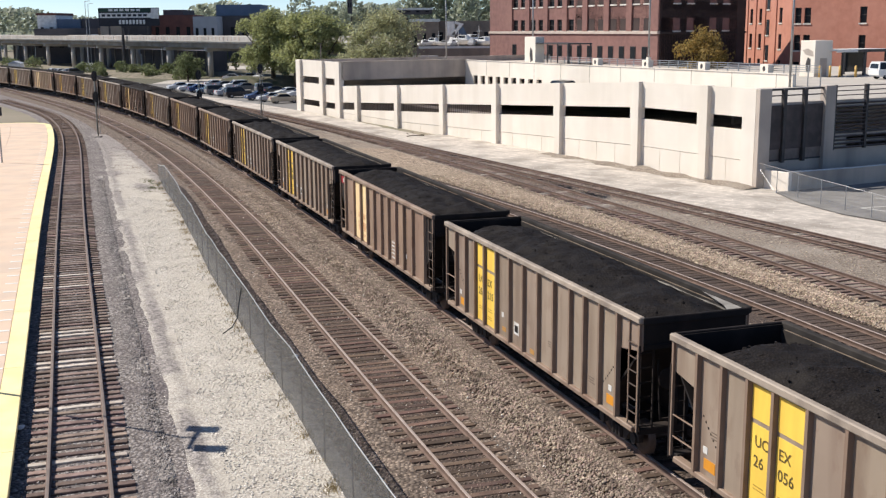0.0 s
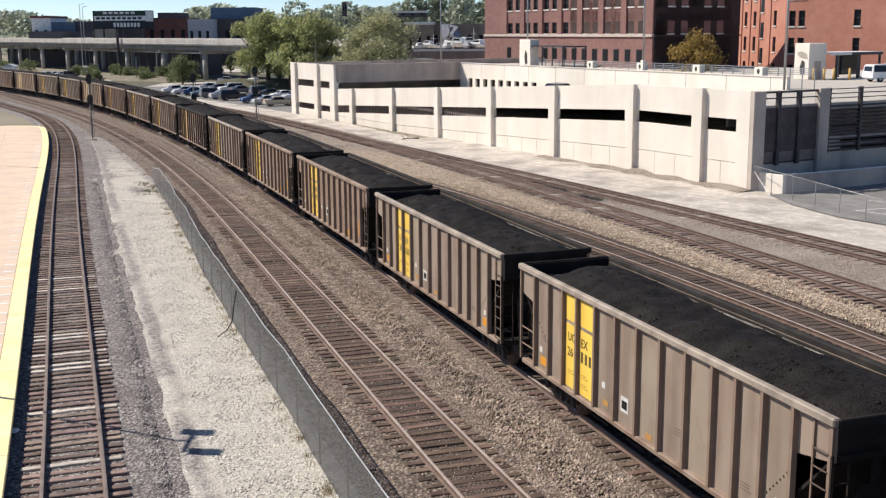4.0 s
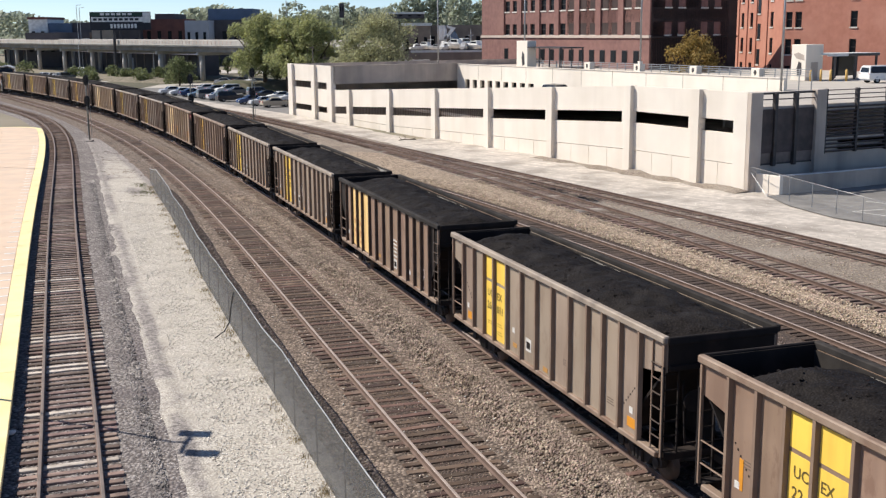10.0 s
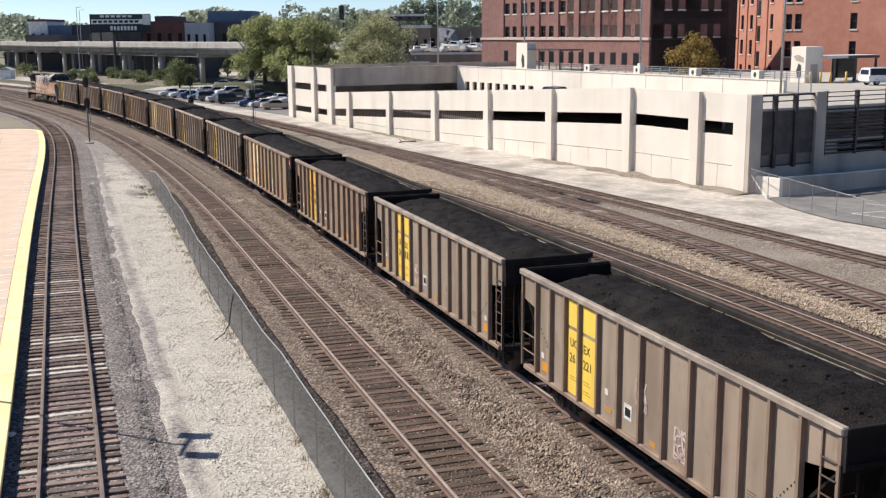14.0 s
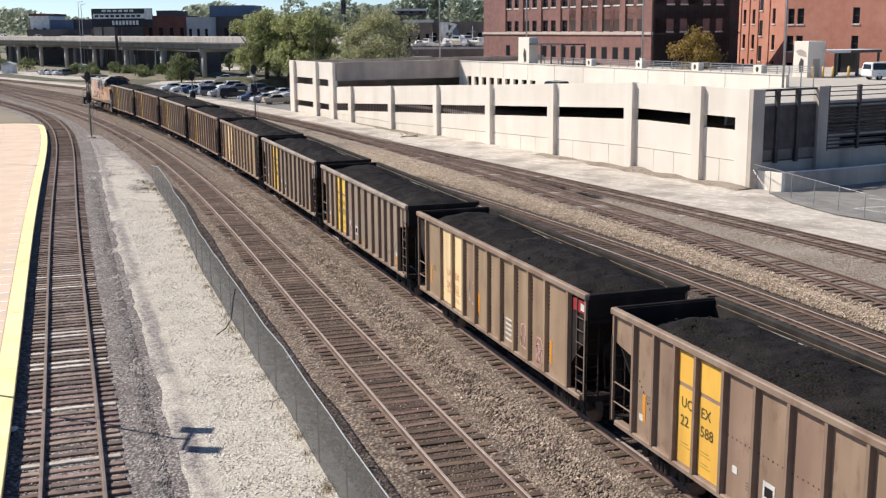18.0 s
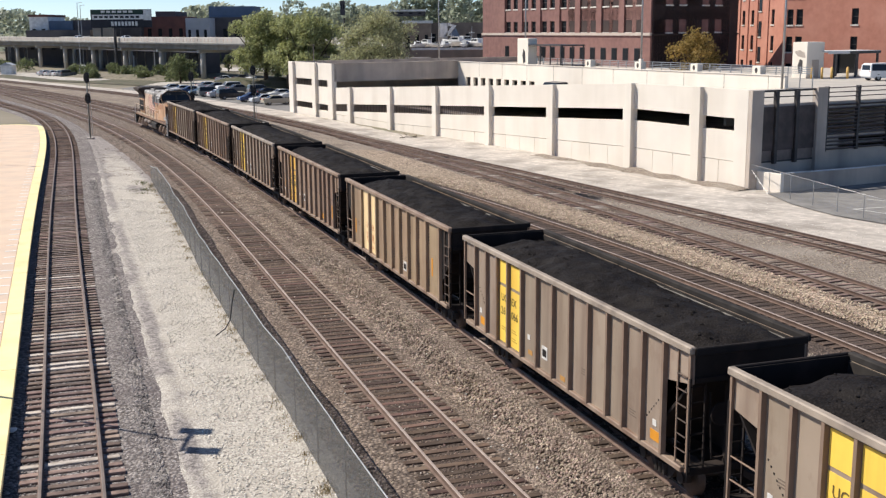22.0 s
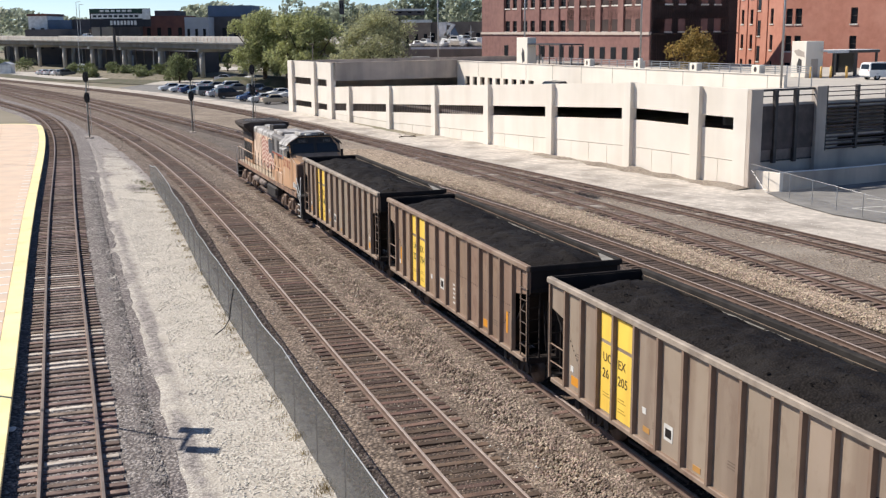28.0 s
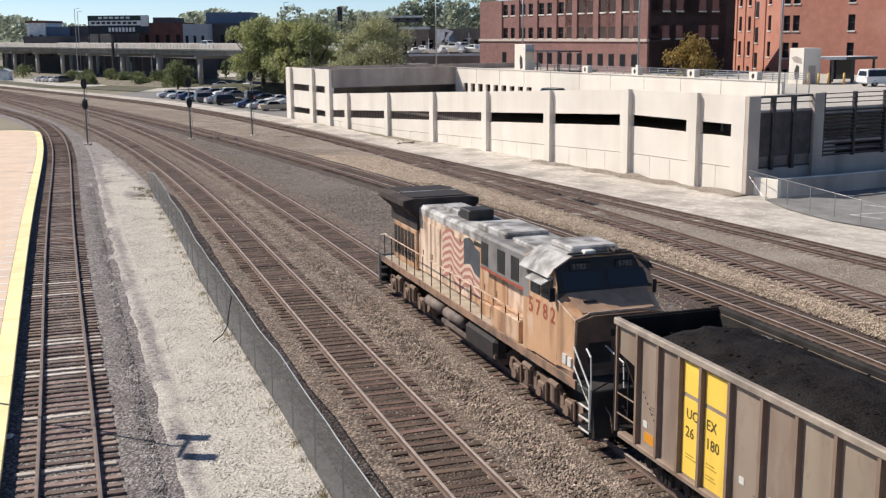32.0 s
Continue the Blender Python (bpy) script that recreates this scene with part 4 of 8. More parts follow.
scatter("ballast_stones", "loose ballast stones between the ties", "stone_rust", 3500, lane(T3, -1.3, T3, 1.3, -0.2, 25, 60), 0.02, 0.05, 4)
scatter("ballast_stones", "loose dark ballast stones beside the siding", "stone_grey", 15000, lane(T1, 0.85, T1, 2.35, -0.268, 22, 85), 0.025, 0.055, 5)
scatter("ballast_stones", "loose dark ballast stones in the siding", "stone_grey", 4000, lane(T1, -1.4, T1, 0.7, -0.215, 22, 60), 0.02, 0.05, 6)
scatter("ballast_stones", "loose tan ballast stones on the bank", "stone_tan", 20000, lane(T4, 1.6, T5, -1.5, -0.15, 28, 85), 0.025, 0.065, 7)
scatter("gravel_stones", "loose pale gravel on the service path", "stone_pale", 15000, lane(T1, 3.6, T2, -3.3, -0.292, 20, 75), 0.014, 0.036, 8)
scatter("gravel_stones", "pale gravel spilled over the dark ballast", "stone_pale", 2600, lane(T1, 1.9, T1, 3.0, -0.31, 22, 80), 0.012, 0.032, 9)

scatter("gravel_stones", "loose pale stones on the gravel road", "stone_pale", 5000, lane(T6, 2.0, T6, 12.0, -0.262, 30, 90), 0.012, 0.035, 10)
scatter("ballast_stones", "loose grey stones between the main tracks", "stone_brown", 9000, lane(T3, 1.4, T4, -1.4, -0.28, 25, 80), 0.025, 0.06, 11)
scatter("ballast_stones", "loose stones in the yard tracks", "stone_tan", 5000, lane(T5, -1.4, T6, 1.6, -0.225, 30, 85), 0.02, 0.05, 12)

# ---- weeds along the fence and in the ballast ----
M["weed_dry"] = mat("weed_dry", (0.40, 0.31, 0.15), (0.25, 0.20, 0.10), 0.3, 0.9, island=0.4)
M["weed_dead"] = mat("weed_dead", (0.20, 0.13, 0.10), (0.12, 0.085, 0.065), 0.3, 0.9, island=0.4)
M["weed_green"] = mat("weed_green", (0.14, 0.15, 0.05), (0.09, 0.10, 0.035), 0.3, 0.9, island=0.4)


def weeds(name, label, material, spots, h, n, seed):
    rng = random.Random(seed)
    g = Geo()
    for x, y, z, r in spots:
        for _ in range(n):
            p = Vector((x + rng.gauss(0, r), y + rng.gauss(0, r), z))
            a, k = rng.uniform(0, 6.28), h * rng.uniform(0.5, 1.3)
            lean = Vector((math.cos(a), math.sin(a), 0)) * k * rng.uniform(0.1, 0.7)
            w = Vector((-math.sin(a), math.cos(a), 0)) * 0.012
            g.face([p - w, p + w, p + lean * 0.5 + Vector((0, 0, k * 0.65)), p + lean + Vector((0, 0, k))])
    return thing(name, label, "weeds", g=g, mats=material, kind="stuff")


rng = random.Random(31)
spots = []
for i in range(120):
    y = rng.uniform(18, 84)
    p = beside(T2, y, float(np.interp(y, (20, 33, 45, 53, 61, 70, 80, 87), (-3.56, -3.42, -3.54, -3.56, -3.38, -3.2, -3.0, -2.8))) - abs(rng.gauss(0, 0.16)))[0]
    spots.append((p.x, p.y, -0.32, 0.14))
weeds("dry_weeds", "dry yellow weeds along the foot of the fence", "weed_dry", spots, 0.15, 22, 5)
spots = [(*beside(T2, y, o)[0], -0.32, 0.12) for y, o in ((40.3, -4.1), (44.6, -4.4), (52, -3.7), (60, -4.3), (36.2, -3.6), (30.3, -3.9))]
weeds("green_weeds", "small green weed tufts in the gravel path", "weed_green", spots, 0.09, 22, 6)

rng = random.Random(77)
spots = [(*beside(T1, y + rng.uniform(-0.8, 0.8), rng.uniform(2.9, 3.7))[0], -0.31, rng.uniform(0.1, 0.28)) for y in (33, 36, 38, 41, 44, 45, 48, 52, 57, 58, 63, 70, 78, 86)]
weeds("dead_weeds", "low brown dead weeds at the edge of the pale path", "weed_dead", spots, 0.06, 34, 16)
rng = random.Random(91)
spots = [(*beside(T2, rng.uniform(79, 86), rng.uniform(-4.6, -3.1))[0], -0.31, rng.uniform(0.12, 0.3)) for _ in range(22)]
weeds("dark_weeds", "dark scrub weeds by the far end of the fence", "weed_green", spots, 0.16, 26, 19)
spots = [(*beside(T2, rng.uniform(88, 112), rng.uniform(-5.6, -2.4))[0], -0.31, rng.uniform(0.15, 0.4)) for _ in range(30)]
weeds("dead_weeds", "low brown weeds in the ballast past the fence", "weed_dead", spots, 0.10, 30, 20)
scatter("gravel_stones", "pale stone chips lying in the main track", "stone_pale", 420, lane(T2, -1.9, T2, 2.4, -0.19, 20, 75), 0.02, 0.045, 21)

# ---- parking garage: local x runs back from the long face, local y along it ----
GAR = pose(21.6, 78.2, 0, 0, 0, 28.553)


def gpt(v, s, z=0.0):
    return GAR @ Vector((v, s, z))


garage = thing("parking_garage", "pale concrete parking garage with a ramped long face", "parking garage", GAR)
TOP0, SL = 6.70, 0.0475


def ramp_top(s):
    return TOP0 if s < 12.5 else TOP0 - (s - 12.5) * SL


def slot_top(s):
    return 4.64 if s < 13.0 else 4.66 - (s - 13.0) * 0.0487


def panel(s0, s1, zf0, zf1, x0=0.0, x1=0.30, name="wall_panel", mt="conc_lit", parent=None):
    """A wall piece between s0 and s1 with sloping lower and upper edges."""
    g = Geo().prism([(s0, zf0(s0)), (s1, zf0(s1)), (s1, zf1(s1)), (s0, zf1(s0))], 0, x0, x1)
    return part(name, g, mt, parent or garage)


base_z = lambda s: -0.6
PIL = [0.0, 5.0, 13.15, 24.4, 35.5, 46.6, 57.8, 69.3]
ends = PIL[1:] + [74.9]
for s0, s1 in zip(PIL, ends):
    w = 0.85 if s0 else 1.30
    # column, proud of the wall, with its own bevelled top
    g = Geo().prism([(s0, -0.6), (s0 + w, -0.6), (s0 + w, ramp_top(s0 + w) + 0.02), (s0 + 0.03, ramp_top(s0) + 0.02), (s0, ramp_top(s0) - 0.03)], 0, -0.36, 0.30)
    part("column", g, "conc_lit", garage)
    a, b = (s0 + w, s1) if s0 else (1.3, s1)
    o0, o1 = (s0 + (1.5 if s0 else 1.3)), s1 - 0.02
    panel(a, b, slot_top, ramp_top)
    panel(a, b, lambda s: 1.55 if s < 13 else max(0.35, 1.55 - (s - 13) * 0.0487 * 0.55), lambda s: slot_top(s) - 0.92)
    if o0 - a > 0.05:
        panel(a, o0, lambda s: slot_top(s) - 0.92, slot_top)
    # lower wall panels with joints between them
    n = max(2, round((b - a) / 2.6))
    for i in range(n):
        p0, p1 = a + (b - a) * i / n + (0.04 if i else 0), a + (b - a) * (i + 1) / n
        panel(p0, p1, base_z, lambda s: (1.55 if s < 13 else max(0.35, 1.55 - (s - 13) * 0.0487 * 0.55)) - 0.04, 0.015, 0.30, "base_panel")
    panel(a, b, lambda s: -0.6, lambda s: (1.5 if s < 13 else max(0.3, 1.5 - (s - 13) * 0.027)), 0.05, 0.29, "backing", "joint")
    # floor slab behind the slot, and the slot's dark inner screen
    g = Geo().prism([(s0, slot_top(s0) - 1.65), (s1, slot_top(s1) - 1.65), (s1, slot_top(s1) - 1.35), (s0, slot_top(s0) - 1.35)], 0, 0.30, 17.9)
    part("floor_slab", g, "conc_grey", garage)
    if s0 > 30:
        k = int((s1 - o0) / 0.42)
        for i in range(k):
            q = o0 + (s1 - o0) * (i + 0.5) / k
            part("bar", Geo().box(0.12, 0.16, q - 0.03, q + 0.03, slot_top(q) - 0.92, slot_top(q)), "louver", garage)
# ramp surface behind the parapet, level part at the near end
g = Geo().prism([(1.0, 5.62), (12.5, 5.62), (74.9, 5.62 - 62.4 * SL), (74.9, 5.32 - 62.4 * SL), (12.5, 5.32), (1.0, 5.32)], 0, 0.30, 18.2)
part("ramp", g, "deck", garage, "sunlit concrete parking ramp")
# tall block at the far end
for s0, w in ((74.9, 1.5), (80.7, 1.2), (88.9, 1.6)):
    part("column", Geo().box(-0.36, 0.3, s0, s0 + w, -0.6, 6.80, ch=0.03), "conc_lit", garage)
for s0, s1 in ((76.4, 80.7), (81.9, 88.9)):
    for z0, z1 in ((-0.6, 0.60), (1.40, 3.68), (4.58, 6.78)):
        part("wall_panel", Geo().box(0, 0.3, s0, s1, z0, z1), "conc_lit", garage)
    for zc in (0.6, 3.68):
        for i in range(int((s1 - s0) / 0.6)):
            part("bar", Geo().box(0.14, 0.17, s0 + 0.3 + i * 0.6, s0 + 0.35 + i * 0.6, zc, zc + 0.9), "louver", garage)
for z in (0.2, 3.2, 6.0):
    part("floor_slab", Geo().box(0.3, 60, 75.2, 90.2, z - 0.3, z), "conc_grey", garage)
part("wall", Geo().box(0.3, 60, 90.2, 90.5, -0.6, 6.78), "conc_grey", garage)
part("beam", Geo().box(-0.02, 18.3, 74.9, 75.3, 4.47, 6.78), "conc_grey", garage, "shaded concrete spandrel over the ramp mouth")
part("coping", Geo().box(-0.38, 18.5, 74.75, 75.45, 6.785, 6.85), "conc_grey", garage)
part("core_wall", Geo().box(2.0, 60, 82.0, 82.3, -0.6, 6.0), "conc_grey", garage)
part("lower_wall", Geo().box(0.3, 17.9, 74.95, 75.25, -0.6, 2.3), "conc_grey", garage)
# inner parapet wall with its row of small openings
part("wall_panel", Geo().box(18.3, 18.6, 15.0, 74.9, 4.72, 6.70), "conc_lit", garage, "long sunlit inner parapet of the upper deck")
WIN = [72.7 - 1.955 * i for i in range(9)]
edge = 74.9
for q in WIN:
    part("mullion", Geo().box(18.3, 18.6, q, edge, 3.5, 4.72), "conc_lit", garage)
    edge = q - 1.15
part("wall_panel", Geo().box(18.3, 18.6, 15.0, edge, 2.0, 4.72), "conc_lit", garage)
part("wall_panel", Geo().box(18.3, 18.6, edge, 74.9, 1.6, 3.5), "conc_lit", garage)
for i in range(10):
    s = 17 + i * 5.8
    part("joint_line", Geo().box(18.288, 18.3, s, s + 0.05, 4.75, 6.69), "joint", garage)
part("coping", Geo().box(18.22, 18.68, 15.0, 74.9, 6.705, 6.76), "conc_lit", garage)
part("upper_deck", Geo().box(18.6, 60, 0.6, 75.0, 5.32, 5.62), "deck", garage, "concrete upper parking deck")
part("upper_deck", Geo().box(0.5, 18.6, 0.6, 15.0, 5.31, 5.615), "deck", garage)
part("low_deck", Geo().box(0.5, 60, 0.5, 75.0, 2.3, 2.6), "conc_grey", garage)
part("low_floor", Geo().box(0.5, 60, 0.5, 75.0, -0.5, -0.25), "conc_grey", garage)
part("back_wall", Geo().box(60, 60.3, 0, 90.4, -0.6, 5.3), "conc_grey", garage)
# the shaded end face: its shade is partly in darker concrete copies
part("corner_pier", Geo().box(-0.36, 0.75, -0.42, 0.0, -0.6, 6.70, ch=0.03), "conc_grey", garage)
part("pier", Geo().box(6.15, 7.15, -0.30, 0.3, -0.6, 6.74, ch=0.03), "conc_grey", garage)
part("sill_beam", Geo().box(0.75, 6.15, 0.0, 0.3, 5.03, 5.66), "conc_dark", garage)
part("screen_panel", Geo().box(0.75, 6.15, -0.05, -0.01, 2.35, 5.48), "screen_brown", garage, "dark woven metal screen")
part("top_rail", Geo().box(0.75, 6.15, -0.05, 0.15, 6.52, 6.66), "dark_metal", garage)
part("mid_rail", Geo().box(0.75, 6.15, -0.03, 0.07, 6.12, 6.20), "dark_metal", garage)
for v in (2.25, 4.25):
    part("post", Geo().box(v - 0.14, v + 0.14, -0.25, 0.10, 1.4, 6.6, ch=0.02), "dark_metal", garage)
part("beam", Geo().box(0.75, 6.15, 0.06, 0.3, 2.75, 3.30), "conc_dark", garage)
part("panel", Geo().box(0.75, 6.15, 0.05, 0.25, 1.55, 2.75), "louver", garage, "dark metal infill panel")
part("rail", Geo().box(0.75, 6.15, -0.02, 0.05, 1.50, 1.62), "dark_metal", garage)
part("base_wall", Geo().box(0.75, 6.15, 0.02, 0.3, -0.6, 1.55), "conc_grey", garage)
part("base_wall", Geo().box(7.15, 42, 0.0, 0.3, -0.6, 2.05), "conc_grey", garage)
for b in range(9):
    v0 = 7.25 + b * 3.3
    lou = part("louver_panel", Geo().box(v0 - 0.10, v0 + 0.10, -0.2, 0.12, 2.0, 6.75), "dark_metal", garage, "dark metal louvres in a frame")
    k = 0
    z = 2.15
    while z < 6.7:
        if not (5.45 < z < 5.75):
            tilt = Matrix.Translation((v0 + 1.65, -0.06, z)) @ Matrix.Rotation(radians(-28 if z < 5.6 else 0), 4, "X")
            part("slat", Geo().box(-1.56, 1.56, -0.11, 0.11, -0.03, 0.03) if k == 0 and b == 0 else bpy.data.meshes["slat"], "slat_brown", lou, at=tilt)
            k += 1
        z += 0.27 if z < 5.4 else 0.33
    if b % 2 == 0:
        part("blind_panel", Geo().box(v0 + 0.2, v0 + 1.6, 0.06, 0.12, 2.2, 2.9), "conc_grey", lou)
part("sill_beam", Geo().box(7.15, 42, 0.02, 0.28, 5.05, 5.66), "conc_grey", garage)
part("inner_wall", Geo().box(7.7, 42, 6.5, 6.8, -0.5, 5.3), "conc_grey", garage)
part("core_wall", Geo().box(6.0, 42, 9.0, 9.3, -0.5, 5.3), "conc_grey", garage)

# low ramp wall before the end face; its shaded side takes the darker copy
rw = thing("retaining_wall", "low concrete ramp wall, long side in shade-dark grey, with a pale cap", "wall", GAR)
part("end_face", Geo().box(0.30, 0.60, -2.80, -0.45, -0.6, 1.05, ch=0.02), "conc_lit", rw)
part("wall", Geo().prism([(0.6, -0.6), (22, -0.6), (22, 0.95), (11, 0.98), (6.4, 0.98), (0.6, 1.05)], 1, -2.80, -2.5), "conc_grey", rw)
part("cap", Geo().pipe([(0.35, -2.66, 1.09), (6.4, -2.66, 1.02), (11, -2.66, 1.02), (22, -2.66, 0.99)], 0.06, 6), "white_metal", rw)
# chain-link fence before it
cf = thing("chain_link_fence", "galvanised chain-link fence by the garage ramp", "fence")
a, b = Vector((21.5, 78.3, 0)), Vector((26.2, 60.4, 0))
part("top_rail", Geo().tube(a + Vector((0, 0, 1.55)), b + Vector((0, 0, 1.12)), 0.02), "grey_metal", cf, smooth=True)
part("mesh_panel", Geo().face([a + Vector((0, 0, -0.2)), b + Vector((0, 0, -0.2)), b + Vector((0, 0, 1.12)), a + Vector((0, 0, 1.55))]), "chain_link", cf)
for i in range(8):
    p = a.lerp(b, i / 7 + 0.02)
    part("post", Geo().tube(p + Vector((0, 0, -0.5)), p + Vector((0, 0, 1.56 - 0.43 * (i / 7 + 0.02))), 0.025, n=6), "grey_metal", cf)
part("brace", Geo().tube(a.lerp(b, 0.03) + Vector((0, 0, 1.2)), a.lerp(b, 0.16) + Vector((0, 0, -0.3)), 0.016, n=6), "grey_metal", cf)

# railing with light boxes on the upper deck
rail = thing("deck_railing", "grey metal railing along the upper deck parapet", "railing", GAR)
for z in (6.95, 7.12, 7.29, 7.50):
    part("rail", Geo().box(19.6, 19.66, 13.0, 57.5, z - 0.03, z + 0.03), "grey_metal", rail)
for i in range(31):
    part("baluster", Geo().box(19.59, 19.67, 13.0 + i * 1.48, 13.07 + i * 1.48, 5.62, 7.52), "grey_metal", rail)
for s in (45.6, 36.6, 27.7, 19.1):
    bx = thing("concrete_block", "white concrete block with a dark painted emblem", "block", GAR @ pose(19.2, s, 5.62), group="deck blocks")
    part("block", Geo().box(-0.45, 0.25, -0.55, 0.55, 0, 1.88, ch=0.04), "conc_lit", bx)
    part("emblem", Geo().prism([(-0.12, 1.30), (0.0, 1.22), (0.14, 1.3), (0.2, 1.5), (0.1, 1.72), (-0.1, 1.72), (-0.2, 1.5)], 0, -0.456, -0.452), "dark_metal", bx)


def deck_pole(v, s, z0, h, label):
    po = thing("light_pole", label, "lamp post", GAR @ pose(v, s, z0), group="deck light poles")
    part("shaft", Geo().tube((0, 0, 0), (0, 0, h), 0.11, 0.075, 8), "grey_metal", po, smooth=True)
    part("foot", Geo().box(-0.2, 0.2, -0.2, 0.2, 0, 0.3, ch=0.03), "conc_lit", po)
    part("lamp_head", Geo().box(-0.9, 0.9, -0.18, 0.18, h, h + 0.16, ch=0.03), "grey_metal", po)
    return po


deck_pole(18.9, 81.5, 6.0, 12.5, "tall grey light pole on the far deck")
deck_pole(19.2, 59.4, 6.7, 12, "tall grey light pole beside the white stair column")
deck_pole(19.2, 36.6, 7.5, 12, "tall grey light pole on a white base")
deck_pole(18.0, 15.05, 5.3, 14, "tall pinkish grey light pole by the deck corner")
po = thing("light_pole", "short thin grey light pole on the far block", "lamp post", GAR @ pose(2.5, 88.0, 6.0), group="deck light poles")
part("shaft", Geo().tube((0, 0, 0), (0, 0, 3.0), 0.06, 0.05, 6), "louver", po)
part("lamp_head", Geo().box(-0.5, 0.1, -0.1, 0.1, 2.96, 3.06), "louver", po)


st = thing("stair_house", "white concrete stair house with a flat canopy on the deck", "stair house", Matrix.Translation((38.5, 119.1, 5.62)) @ Matrix.Rotation(radians(28.553), 4, "Z") @ Matrix.Diagonal((1.1, 1.1, 0.93, 1)))
part("tower", Geo().box(0, 2.3, 0, 1.9, 0, 4.1, ch=0.03), "conc_lit", st)
part("door", Geo().box(0.7, 1.6, -0.03, 0.0, 0, 2.1), "conc_grey", st)
part("emblem", Geo().prism([(0.5, 0.7), (1.0, 0.5), (1.15, 1.4), (0.9, 2.2), (0.55, 2.0)], 0, -0.02, -0.004), "dark_metal", st)
part("emblem", Geo().prism([(0.2, 2.3), (1.2, 2.5), (1.6, 3.0), (1.0, 3.2), (0.3, 2.9)], 0, -0.02, -0.004), "conc_grey", st)
part("canopy_roof", Geo().box(2.0, 9.6, -0.5, 2.4, 2.87, 3.05), "white_metal", st, "flat white canopy roof")
part("fascia", Geo().box(2.3, 5.2, -0.56, -0.5, 2.72, 3.0), "white_metal", st)
part("fascia", Geo().box(5.2, 9.6, -0.56, -0.5, 2.70, 3.0), "dark_metal", st, "dark canopy fascia")
for x in (3.4, 6.4, 9.4):
    part("canopy_post", Geo().box(x - 0.09, x + 0.09, -0.4, -0.22, 0, 2.85), "dark_metal", st)
    part("canopy_post", Geo().box(x - 0.09, x + 0.09, 2.1, 2.28, 0, 2.85), "dark_metal", st)
part("glass_panel", Geo().box(6.4, 9.4, 2.15, 2.2, 0.3, 2.7), "glass_dark", st)

sc = thing("stair_house", "white stair column with a dark glazed canopy on the deck", "stair house", GAR)
part("column", Geo().box(18.9, 20.2, 58.3, 60.8, 5.62, 9.87, ch=0.04), "conc_lit", sc)
part("emblem", Geo().prism([(58.9, 7.0), (59.4, 6.8), (59.6, 7.8), (59.4, 8.6), (59.0, 8.2)], 0, 18.88, 18.898), "dark_metal", sc)
part("canopy_roof", Geo().box(18.9, 22.4, 51.3, 58.3, 8.98, 9.14), "dark_metal", sc)
for s in (51.4, 53.6, 55.8):
    for v in (18.95, 22.2):
        part("canopy_post", Geo().box(v, v + 0.12, s - 0.06, s + 0.06, 5.62, 9.0), "dark_metal", sc)
for x, y in ((38.85, 118.4), (39.9, 118.3), (40.9, 118.2), (42.5, 118.0)):
    bo = thing("bollard", "yellow steel bollard on the upper deck", "bollard", pose(x, y, 5.62), group="deck bollards")
    part("post", Geo().tube((0, 0, 0), (0, 0, 1.15), 0.13, n=10), "bollard_yellow", bo, smooth=True)
    part("cap", Geo().tube((0, 0, 1.15), (0, 0, 1.24), 0.13, 0.05, 10), "bollard_yellow", bo)

# ---- road vehicles ----


def side_profile(kind):
    if kind == "suv":
        return [(-2.35, 0.42), (-2.38, 0.9), (-2.30, 1.02), (-2.22, 1.62), (-2.05, 1.74), (0.15, 1.78), (0.40, 1.72), (1.05, 1.12), (2.05, 1.02), (2.32, 0.85), (2.36, 0.45)]
    return [(-2.28, 0.40), (-2.32, 0.80), (-2.20, 0.98), (-1.55, 1.02), (-0.95, 1.40), (-0.55, 1.46), (0.45, 1.44), (1.15, 0.98), (2.0, 0.86), (2.26, 0.70), (2.30, 0.40)]


CAR_CACHE = {}


